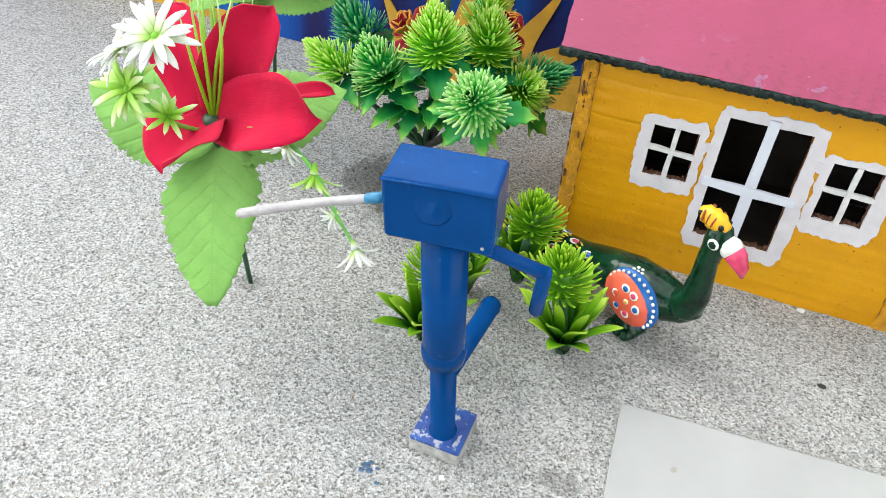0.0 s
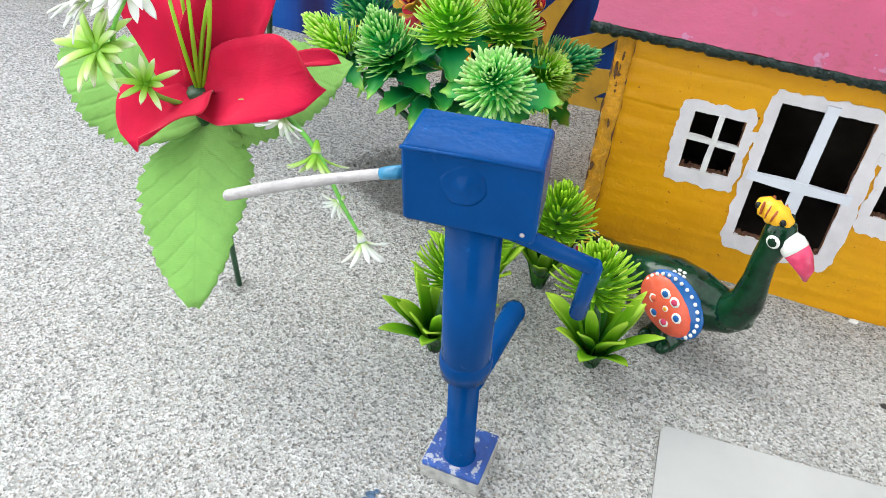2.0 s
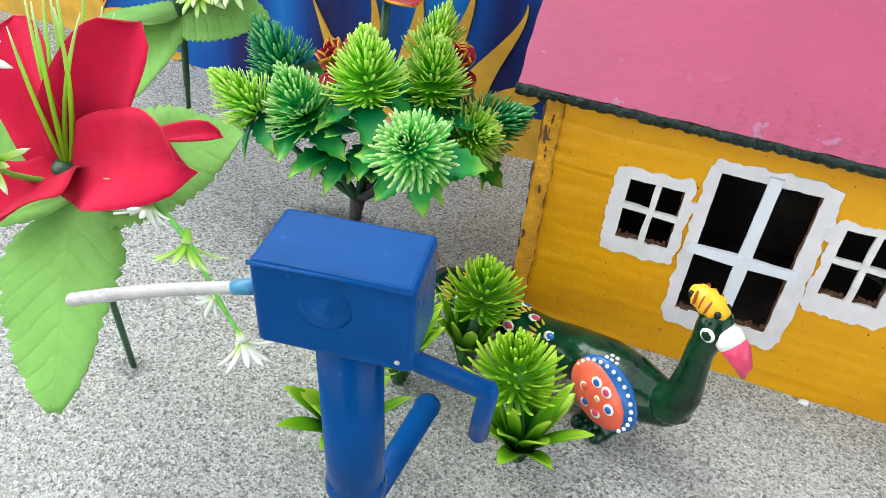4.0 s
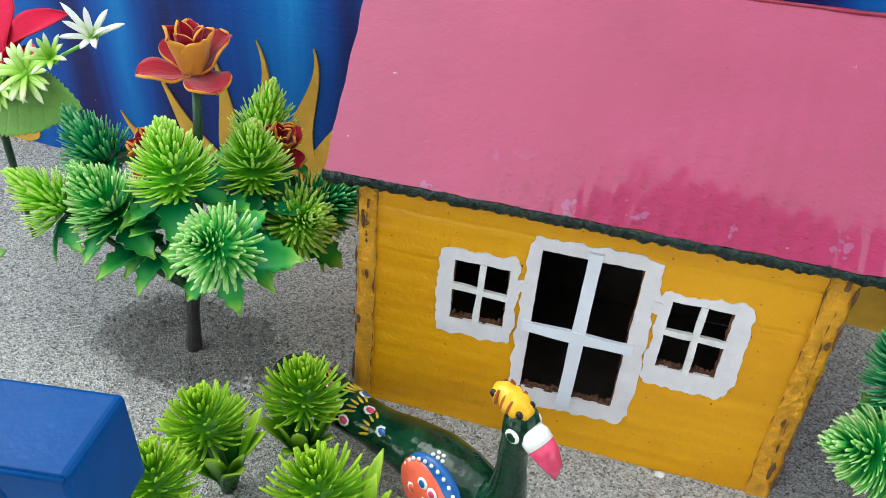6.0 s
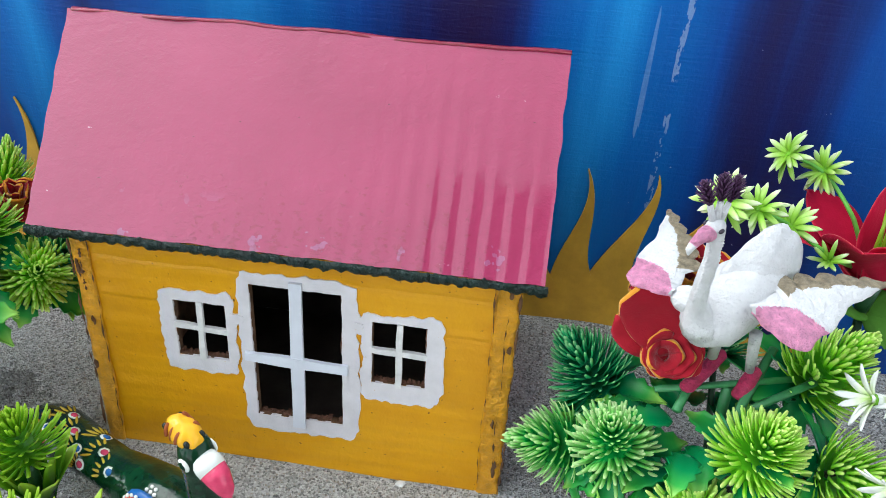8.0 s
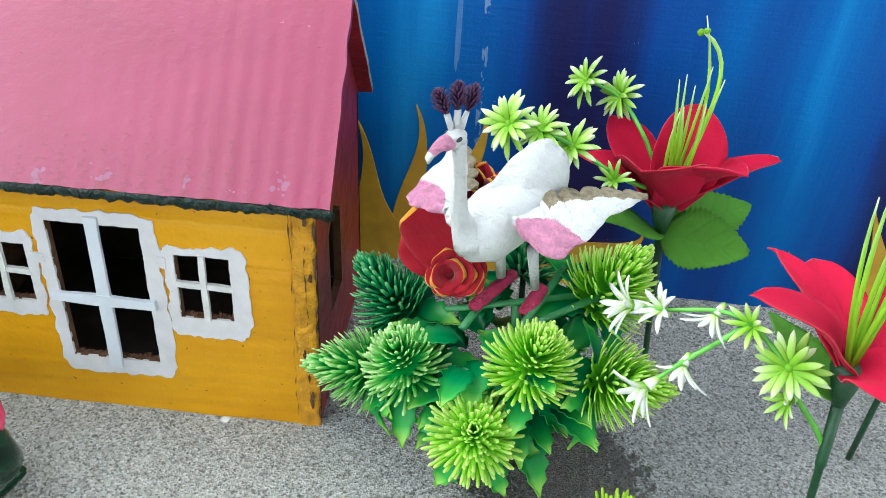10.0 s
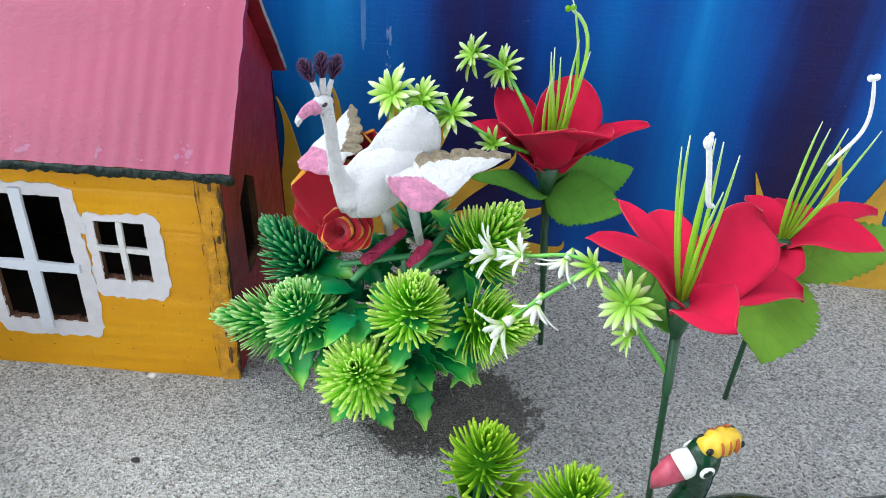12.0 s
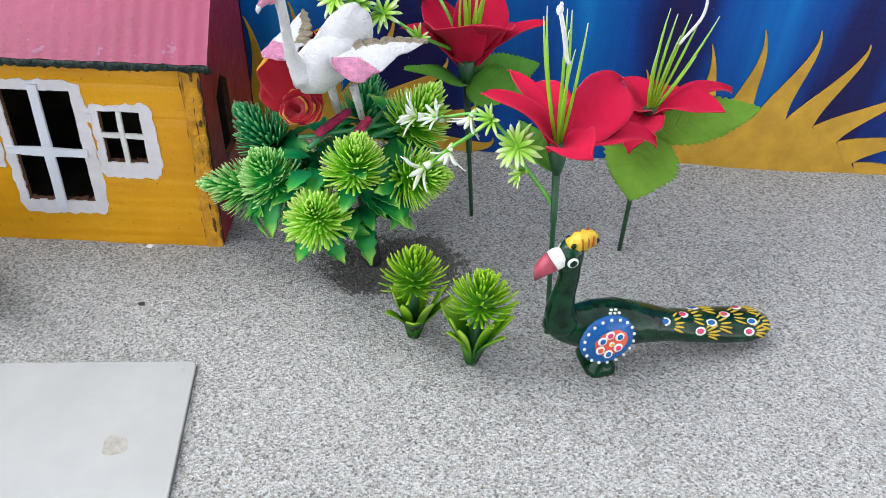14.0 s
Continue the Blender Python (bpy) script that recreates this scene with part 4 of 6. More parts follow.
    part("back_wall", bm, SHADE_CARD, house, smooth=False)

    # roof panels of fluted card
    def roof(p0, p1, xa, xb, thick, seed_, cols=224, rows_=26):
        p0, p1 = Vector((0, *p0)), Vector((0, *p1))
        d = p1 - p0
        nrm = Vector((0, -d.z, d.y)).normalized()
        if nrm.z < 0:
            nrm.negate()
        bm = bmesh.new()
        top, bot = [], []
        for i in range(rows_ + 1):
            t = i / rows_
            rt, rb = [], []
            for j in range(cols + 1):
                s = j / cols
                x = xa + (xb - xa) * s
                sag = 0.0009 * noise.noise(Vector((x * 12, t * 2, seed_)))
                fl = 0.00012 * (1 - 0.85 * t) * math.cos(2 * math.pi * x / 0.0088) * (0.06 + 0.94 * min(1, max(0, (x - 0.090) * 14)))
                fl += 0.00006 * noise.noise(Vector((x * 260, t * 40, seed_)))
                edge = 0.0008 * noise.noise(Vector((x * 90, 3.0, seed_))) * (1 if i in (0, rows_) else 0)
                side_ = 0.0007 * noise.noise(Vector((t * 9, 7.0 + s, seed_))) * (1 if j in (0, cols) else 0)
                c = p0 + d * t + Vector((x + side_, 0, 0)) + d.normalized() * edge
                rt.append(bm.verts.new(c + nrm * (sag + fl)))
                rb.append(bm.verts.new(c + nrm * (sag - thick)) if j in (0, cols) or i in (0, rows_) else None)
            top.append(rt)
            bot.append(rb)
        for i in range(rows_):
            for j in range(cols):
                bm.faces.new((top[i][j], top[i][j + 1], top[i + 1][j + 1], top[i + 1][j]))
            for j in (0, cols):
                bm.faces.new((top[i][j], top[i + 1][j], bot[i + 1][j], bot[i][j])).material_index = 1
        for i in (0, rows_):
            for j in range(cols):
                bm.faces.new((top[i][j], top[i][j + 1], bot[i][j + 1], bot[i][j])).material_index = 1
        edge_ = [bot[0][j] for j in range(cols + 1)] + [bot[i][cols] for i in range(1, rows_ + 1)] + [bot[rows_][j] for j in range(cols - 1, -1, -1)] + [bot[i][0] for i in range(rows_ - 1, 0, -1)]
        bm.faces.new(edge_).material_index = 2
        bmesh.ops.split_edges(bm, edges=[e for e in bm.edges if len({f.material_index for f in e.link_faces}) > 1])
        return bm

    part("roof_panel", roof((0.0018, 0.1228), (0.0665, 0.1962), -0.0135, 0.2095, 0.0036, 1), [PINK, CRIMSON, CARD], house, "glossy pink painted card with faint flutes")
    part("roof_panel", roof((0.1225, 0.1225), (0.0685, 0.1952), -0.0125, 0.2080, 0.0032, 5, 60, 10), [MAROON, PALE_RIM, MAROON], house)
    # dark green ragged band under the eave
    bm = bmesh.new()
    rows = []
    for i in range(300):
        x = -0.0140 + 0.2248 * i / 299
        row = []
        for k in range(7):
            a = math.pi * (0.15 + 1.2 * k / 6)
            r = 0.0020 + 0.0019 * noise.noise(Vector((x * 300, k * 0.9, 2))) + 0.0011 * noise.noise(Vector((x * 75, 9, 2))) + 0.0006 * noise.noise(Vector((x * 900, k * 2.0, 5)))
            row.append(Vector((x, 0.0026 - math.sin(a) * r * 0.9, 0.1206 + math.cos(a) * r)))
        rows.append(row)
    sheet(bm, rows, 0.0012)
    part("eave_band", bm, EAVE_GREEN, house, "rough dark green eave edging")
    bm = bmesh.new()
    tube(bm, [wobble((-0.012 + 0.222 * i / 30, 0.0672, 0.1960), 0.0014, 40) for i in range(31)], [(0.0016 + 0.0012 * noise.noise(Vector((i * 0.7, 3, 0))), 0.0009) for i in range(31)], 6)
    part("ridge_seam", bm, CRIMSON, house, "darker crimson ridge seam")


build_house()


# ---------------------------------------------------------------- blue hand pump
def build_pump():
    pump = thing("hand_pump", pose(0, 0, 0), "glossy blue toy hand pump on a square concrete foot", "hand pump")
    bm = bmesh.new()
    box(bm, (-0.0128, -0.0128, -0.003), (0.0128, 0.0128, 0.0062), 0, 0.0012)
    for v in bm.verts:
        v.co = wobble(v.co, 0.0007, 120)
    place = Matrix.Translation((-0.0075, -0.1660, 0)) @ Matrix.Rotation(radians(-2), 4, "Z")
    foot = part("base_block", bm, CONCRETE, pump, "rough grey concrete block", place)
    bm = bmesh.new()
    box(bm, (-0.0124, -0.0124, 0.0060), (0.0124, 0.0124, 0.0086), 0, 0.0008)
    for v in bm.verts:
        v.co = wobble(v.co, 0.0009, 130)
    part("top_plate", bm, BLUE_DUSTY, foot, "chipped dusty blue paint")
    a, b = Vector((-0.0072, -0.1685, 0.006)), Vector((-0.0112, -0.1702, 0.138))

    def up_to(z):
        return a + (b - a) * ((z - a.z) / (b.z - a.z))

    bm = bmesh.new()
    tube(bm, [up_to(z) for z in (0.005, 0.009, 0.012, 0.062)], [0.0078, 0.0066, 0.0059, 0.0059], 24)
    part("lower_pipe", bm, BLUE, pump)
    bm = bmesh.new()
    tube(bm, [up_to(z) for z in (0.0600, 0.0610, 0.0660, 0.0690, 0.0705)], [0.0060, 0.0091, 0.0098, 0.0096, 0.0089], 24)
    part("collar", bm, BLUE, pump)
    bm = bmesh.new()
    tube(bm, [up_to(z) for z in (0.0690, 0.0700, 0.1370)], [0.0088, 0.0091, 0.0091], 28)
    part("barrel", bm, BLUE, pump)

    # the head: a folded box
    f = [Vector(p) for p in ((-0.0312, -0.1830, 0.1605), (0.0092, -0.1780, 0.1612), (0.0100, -0.1785, 0.1342), (-0.0292, -0.1850, 0.1358))]
    back = Vector((-0.0030, 0.0240, -0.0012))
    bm = bmesh.new()
    fv = [bm.verts.new(p) for p in f]
    bv = [bm.verts.new(p + back) for p in f]
    bm.faces.new(fv)
    bm.faces.new(bv[::-1])
    for k in range(4):
        bm.faces.new((fv[k], fv[(k + 1) % 4], bv[(k + 1) % 4], bv[k]))
    bmesh.ops.bevel(bm, geom=bm.edges[:], offset=0.0017, segments=3, affect="EDGES", profile=0.5)
    head = part("head_box", bm, BLUE, pump, smooth=False)
    c = (f[0] + f[1] + f[2] + f[3]) / 4
    out = (f[1] - f[0]).cross(f[3] - f[0]).normalized()
    if out.y > 0:
        out.negate()
    bm = bmesh.new()
    tube(bm, [out * d for d in (-0.0009, -0.0002, 0.0, -0.0001, 0.0004, 0.0009, 0.0010)], [0.0074, 0.0060, 0.0051, 0.0042, 0.0027, 0.0014, 0.0004], 22)
    for v in bm.verts:
        v.co = wobble(v.co, 0.0006, 240)
    part("boss", bm, BLUE, head, "painted-over round rivet", Matrix.Translation(c + Vector((-0.0020, 0, 0.0030)) + out * 0.0004))
    bm = bmesh.new()
    ball(bm, (0, 0, 0), (0.0009, 0.0009, 0.0009), rings=5, sides=8)
    part("pin", bm, SILVER, head, "bare metal pin head", Matrix.Translation(f[2] + Vector((-0.0040, -0.0001, 0.0035))))
    # beads of glue and thick paint where barrel and box meet
    bm = bmesh.new()
    rng = random.Random(4)
    ctr = up_to(0.136)
    for i in range(22):
        th = 2 * math.pi * i / 22
        ball(bm, ctr + Vector((math.cos(th) * 0.0093, math.sin(th) * 0.0093, rng.uniform(-0.0012, 0.0008))), (0.0016 * rng.uniform(0.6, 1.2), 0.0016, 0.0012), rings=4, sides=7)
    part("glue_bead", bm, BLUE, pump, "lumpy painted glue seam")
    # folded lid with its front lip
    lip = bmesh.new()
    tube(lip, [f[0] + Vector((0.0003, -0.0004, -0.0006)), (f[0] + f[1]) / 2 + Vector((0, -0.0006, -0.0002)), f[1] + Vector((-0.0003, -0.0004, -0.0006))], 0.0006, 6)
    part("lid_seam", lip, BLUE, head)
    bend = Vector((0.0270, -0.1645, 0.1215))
    bm = bmesh.new()
    tube(bm, [up_to(0.1335) + Vector((0.006, 0.001, -0.0025)), up_to(0.1320) + Vector((0.016, 0.0015, -0.003)), bend], [0.0030, 0.0028, 0.0028], 16)
    spout = part("spout", bm, BLUE, pump)
    bm = bmesh.new()
    tube(bm, [bend + Vector((0, 0, 0.0022)), bend, bend + Vector((-0.0012, 0.0040, -0.0150)), bend + Vector((-0.0020, 0.0065, -0.0270))], [0.0020, 0.0028, 0.0029, 0.0030], 16)
    part("spout_mouth", bm, BLUE, spout)
    bm = bmesh.new()
    p, q = up_to(0.050) + Vector((0.002, 0.004, 0)), Vector((-0.0061, -0.1067, 0.0357))
    tube(bm, [p, p.lerp(q, 0.5), p.lerp(q, 0.93), p.lerp(q, 0.95), q], [0.0040, 0.0047, 0.0050, 0.0054, 0.0050], 18)
    part("prop_tube", bm, BLUE, pump, "slanted blue plastic tube")
    p, q = Vector((-0.0320, -0.1790, 0.1482)), Vector((-0.0960, -0.1790, 0.1185))
    bm = bmesh.new()
    tube(bm, [p.lerp(q, t) + Vector((0, 0, 0.0012 * math.sin(t * 3))) for t in (0, 0.2, 0.4, 0.6, 0.8, 0.985, 1.0)], [0.0016, 0.0017, 0.0018, 0.0019, 0.0020, 0.0020, 0.0014], 12)
    rod = part("handle", bm, SILVER, pump, "worn silver-painted rod")
    bm = bmesh.new()
    tube(bm, [p.lerp(q, t) + Vector((0, 0, 0.0012 * math.sin(t * 3))) for t in (-0.01, 0.05, 0.10)], [0.0021, 0.0021, 0.0019], 12)
    part("paint_smear", bm, TEAL, rod, "teal paint smear")


build_pump()


# ---------------------------------------------------------------- plastic plants
TUFTS = {(kind, k): tuft_mesh("leaf_tuft", mat, seed=k * 7 + i) for i, (kind, mat) in enumerate((("lime", LIME), ("jade", JADE), ("dark", DARK_JADE))) for k in range(2)}
SPROUT_TUFTS = [tuft_mesh("needle_head", SPROUT, 0.0195, 7, 1.05, seed=90 + k, width=0.0017, low=4, short=0.52, flare=1.35, fused=0.34, most=24) for k in range(2)]


def mesh_of(bm, material):
    me = bpy.data.meshes.new("leaf")
    bm.to_mesh(me)
    bm.free()
    me.materials.append(material)
    me.polygons.foreach_set("use_smooth", [True] * len(me.polygons))
    return me


random.seed(21)
TOOTHED_LEAVES = [mesh_of(leaf_bm(0.026, 0.0155, teeth=5, fold=0.35, bend=b, thick=0.0006, cols=4), TOOTHED) for b in (0.05, 0.2, 0.35)]


def felt_rose(parent, at, axis, size, seed):
    """A two-coloured felt rose: an upright golden cup lined with crimson, over flat crimson petals with golden undersides."""
    rng = random.Random(seed)
    random.seed(seed)
    q = turned(axis, at)
    core = part("rose_head", cup_bm(size), [STEM], parent, "dark green plastic calyx", q)

    def petal(name, a, rise, ln, wd, off, high, bend, fold, roll, mats, text):
        m = Matrix.Rotation(a, 4, "Z") @ Matrix.Translation((0, size * off, size * high)) @ Matrix.Rotation(radians(rise), 4, "X")
        part(name, leaf_bm(size * ln, size * wd, "petal", fold=fold, bend=bend, wave=0.03, thick=0.0013, rows=14, cols=8, mats=mats, tip=0.62, roll=roll), [FELT_RED, FELT_GOLD], core, text, m)

    for i in range(4):
        petal("outer_petal", i * math.pi / 2 + 0.5 + rng.uniform(-0.2, 0.2), rng.uniform(4, 16) if i != 3 else 46, 1.12, 1.05, 0.16, 0.06, -0.10, 0.25, 0.3, (0, 1, 1), "crimson felt petal, golden on its outer side")
    for i in range(5):
        petal("inner_petal", i * 2 * math.pi / 5 + rng.uniform(-0.12, 0.12), 72 + rng.uniform(-3, 3), 0.98, 0.70, 0.27, 0.16, -0.04, 0.55, 0.35, (0, 1, 1), "golden felt petal lined with crimson")
    for i in range(3):
        petal("inner_petal", i * 2 * math.pi / 3 + 0.6, 80, 1.06, 0.48, 0.12, 0.18, 0.02, 0.7, 0.2, (0, 0, 1), "rolled crimson felt petal")
    return core


def cup_bm(size):
    bm = bmesh.new()
    tube(bm, [(0, 0, -size * 0.35), (0, 0, -size * 0.12), (0, 0, size * 0.02), (0, 0, size * 0.08)], [size * 0.10, size * 0.16, size * 0.30, size * 0.1], 12)
    tube(bm, [(0, 0, size * 0.20), (0, 0, size * 0.27)], [size * 0.27, size * 0.285], 14, caps=False)
    return bm


def shrub(name, foot, fork, tufts, label, seed, lean=0.45):
    """A plastic shrub: short trunk, forked branches, needle tufts each with a collar of toothed leaves."""
    rng = random.Random(seed)
    foot, fork = Vector(foot), Vector(fork)
    tree = thing(name, Matrix.Translation(foot), label, "artificial plant")
    bm = bmesh.new()
    pts = [wobble(p, 0.0012, 70) for p in bezier((0, 0, -0.008), (0.002, 0, fork.z * 0.5), fork - foot, 6)]
    tube(bm, pts, [0.0044, 0.0042, 0.0036, 0.0034, 0.0036, 0.0044], 10)
    part("trunk", bm, TRUNK, tree, "black-brown plastic trunk")
    mean = sum((Vector(p) for p, *_ in tufts), Vector()) / len(tufts)
    k = 0
    for place, kind, size, face in tufts:
        p = Vector(place) - foot
        axis = Vector(face) if face else (p - (mean - foot)) * 1.0 + Vector((0, 0, lean * 0.035))
        axis.normalize()
        root = p - axis * 0.012 * size
        bm = bmesh.new()
        start = fork - foot
        mid = start.lerp(root, 0.45) + Vector((0, 0, -0.006))
        tube(bm, bezier(start, mid, root, 7), [0.0024, 0.0021, 0.0019, 0.0017, 0.0016, 0.0015, 0.0015], 7)
        part("branch", bm, STEM if k % 3 else TRUNK, tree)
        t = part("leaf_tuft", TUFTS[(kind, k % 2)], None, tree, "", turned(axis, root + axis * 0.006 * size, rng.uniform(0, 6)) @ Matrix.Scale(size * 1.06, 4))
        for j in range(6):
            a = 2 * math.pi * (j + rng.uniform(-0.2, 0.2)) / 6
            side = turned(axis) @ Vector((math.cos(a), math.sin(a), 0))
            d = (side - axis * rng.uniform(0.0, 0.3) + Vector((0, 0, -0.05))).normalized()
            s = rng.uniform(0.82, 1.12) * size
            b = root - axis * 0.004 + d * 0.004
            part("toothed_leaf", TOOTHED_LEAVES[(j + k) % 3], None, tree, "", frame_of(b, b + d, axis) @ Matrix.Scale(s, 4))
        k += 1
    # filler leaves round the heart of the shrub
    heart = fork - foot
    for j in range(46):
        a = 2 * math.pi * j * 7 / 46 + rng.uniform(-0.2, 0.2)
        d = Vector((math.cos(a), math.sin(a), rng.uniform(-0.25, 0.35))).normalized()
        b = heart + (mean - fork) * rng.uniform(0.45, 0.92) + d * rng.uniform(0.012, 0.034)
        part("toothed_leaf", TOOTHED_LEAVES[j % 3], None, tree, "", frame_of(b, b + d, (0, 0, 1)) @ Matrix.Scale(rng.uniform(0.72, 1.08), 4))
    return tree


tree = shrub("artificial_shrub", (-0.0950, 0.0060, 0), (-0.0931, 0.0124, 0.0332), [
    ((-0.0471, -0.0360, 0.1061), "jade", 1.0, (0.05, -0.70, 0.65)),
    ((-0.0330, 0.0233, 0.0835), "lime", 1.0, (0.55, -0.55, 0.60)),
    ((-0.0827, -0.0019, 0.1221), "lime", 1.05, (0.0, -0.12, 1.0)),
    ((-0.0600, 0.0295, 0.1123), "lime", 1.0, (0.12, -0.10, 1.0)),
    ((-0.1139, -0.0144, 0.1036), "jade", 1.0, (-0.25, -0.30, 0.95)),
    ((-0.1471, -0.0138, 0.0965), "lime", 0.9, (-0.65, -0.25, 0.7)),
    ((-0.1522, 0.0307, 0.1018), "dark", 1.0, (-0.6, 0.1, 0.75)),
    ((-0.0732, 0.0712, 0.1101), "lime", 1.0, (0.1, 0.3, 0.9)),
    ((-0.0264, 0.0459, 0.0825), "dark", 1.0, (0.8, 0.1, 0.5)),
], "bushy green plastic shrub with crimson and gold felt roses", 5)
foot = Vector((-0.0950, 0.0060, 0))
bm = bmesh.new()
tube(bm, bezier(Vector((-0.0931, 0.0124, 0.0332)) - foot, Vector((-0.0900, 0.0266, 0.0779)) - foot, Vector((-0.0902, 0.0370, 0.1359)) - foot, 8), 0.0022, 8)
part("rose_stalk", bm, STEM, tree)
felt_rose(tree, Vector((-0.0903, 0.0370, 0.1419)) - foot, (0.05, -0.12, 1), 0.0200, 3)
felt_rose(tree, Vector((-0.1050, 0.0230, 0.1040)) - foot, (-0.5, -0.4, 0.7), 0.0135, 8)
felt_rose(tree, Vector((-0.0600, 0.0560, 0.0990)) - foot, (0.3, -0.3, 0.9), 0.0125, 12)

tree2 = shrub("artificial_shrub", (0.3015, -0.0070, 0), (0.2962, -0.0025, 0.0253), [
    ((0.2441, -0.0284, 0.0801), "jade", 1.0, (-0.2, -0.35, 0.9)),
    ((0.2762, -0.0584, 0.0725), "lime", 1.0, (-0.05, -0.55, 0.8)),
    ((0.2974, -0.0389, 0.0975), "lime", 1.0, (0.1, -0.30, 0.95)),
    ((0.2171, -0.0182, 0.0607), "jade", 0.95, (-0.9, -0.3, 0.3)),
    ((0.2310, 0.0105, 0.0848), "dark", 1.05, (-0.6, 0.05, 0.8)),
    ((0.3322, 0.0062, 0.1040), "lime", 1.1, (0.45, -0.1, 0.9)),
    ((0.3365, -0.0377, 0.0857), "lime", 0.95, (0.8, -0.5, 0.4)),
    ((0.2958, 0.0464, 0.0895), "dark", 1.0, (0.1, 0.5, 0.8)),
], "bushy green plastic shrub with a crimson felt rose", 9)
foot2 = Vector((0.3015, -0.0070, 0))


def ruffle_bm(r0, r1, deep, waves, phase, sweep=1.0):
    """A wavy felt collar round the local Z axis, flaring from r0 to r1."""
    bm = bmesh.new()
    grid = []
    n = 48
    for i in range(n + 1):
        a = 2 * math.pi * sweep * i / n + phase
        row = []
        for j in range(7):
            t = j / 6
            r = r0 + (r1 - r0) * t
            wob = t * t * (0.30 * math.sin(waves * a + phase) + 0.16 * math.sin((waves * 2 + 1) * a + 1.3))
            row.append(Vector((math.cos(a) * r * (1 + 0.22 * wob), math.sin(a) * r * (1 + 0.22 * wob), deep * t * (1 - 0.45 * t) + deep * 0.55 * wob)))
        grid.append(row)
    sheet(bm, grid, 0.0019, (0, 1, 1))
    return bm


def open_rose(parent, base, facing, shift):
    """A wide, blown felt rose: ruffled crimson collars with golden cut edges round a dark hollow, and one broad petal behind."""
    random.seed(5)
    base = Vector(base) - shift
    core = part("rose_head", cup_bm(0.013), [STEM], parent, "dark green plastic calyx", turned(facing, base - Vector(facing).normalized() * 0.004))
    inv = core.matrix_basis.inverted()
    for r0, r1, deep, waves, ph, off in ((0.0030, 0.0066, 0.0100, 2, 0.4, (0.0006, 0, -0.0006)), (0.0044, 0.0092, 0.0084, 3, 1.5, (0.0020, 0, 0.0006)), (0.0058, 0.0114, 0.0062, 3, 2.9, (0.0030, 0.0006, 0.0018)), (0.0066, 0.0130, 0.0040, 4, 4.2, (0.0036, 0.0014, 0.0028))):
        part("felt_collar", ruffle_bm(r0, r1, deep, waves, ph), [FELT_RED, FELT_GOLD], core, "ruffled crimson felt with a golden edge", inv @ turned(facing, base + Vector(off)))
    for tip, w, bend, up_ in (((0.2430, 0.0030, 0.1170), 0.0210, -0.10, (-0.35, -0.80, 0.50)), ((0.2470, 0.0000, 0.1330), 0.0240, -0.05, (-0.1, -0.9, 0.4))):
        tip = Vector(tip) - shift
        root = base + Vector((0.004, 0.001, 0.001))
        part("felt_petal", leaf_bm((tip - root).length * 1.08, w, "petal", fold=0.10, bend=bend, wave=0.04, thick=0.0020, rows=16, cols=10, mats=(0, 1, 1), tip=0.30), [FELT_RED, FELT_GOLD], core, "crimson felt petal with a golden edge", inv @ frame_of(root, tip, up_))
    return core


open_rose(tree2, (0.2600, -0.0050, 0.1065), (-0.05, -0.80, 0.60), foot2)
felt_rose(tree2, Vector((0.2706, 0.0256, 0.1171)) - foot2, (-0.1, -0.3, 0.9), 0.0190, 6)
# plastic lattice that carries the bird
bm = bmesh.new()
for a, b in (((0.2604, -0.0080, 0.0897), (0.3158, 0.0018, 0.0959)), ((0.2895, -0.0206, 0.0895), (0.3103, 0.0162, 0.0993)), ((0.2975, -0.0146, 0.0924), (0.3236, -0.0005, 0.0981)), ((0.2679, -0.0184, 0.0892), (0.2827, 0.0127, 0.0910))):
    tube(bm, [Vector(a) - foot2, Vector(b) - foot2], 0.0019, 6, squash=0.6)
tube(bm, bezier(Vector((0.2962, -0.0025, 0.0253)) - foot2, Vector((0.2929, -0.0001, 0.0537)) - foot2, Vector((0.2901, -0.0031, 0.0918)) - foot2, 5), 0.0024, 7)
part("lattice", bm, LATTICE, tree2, "flat green plastic lattice")


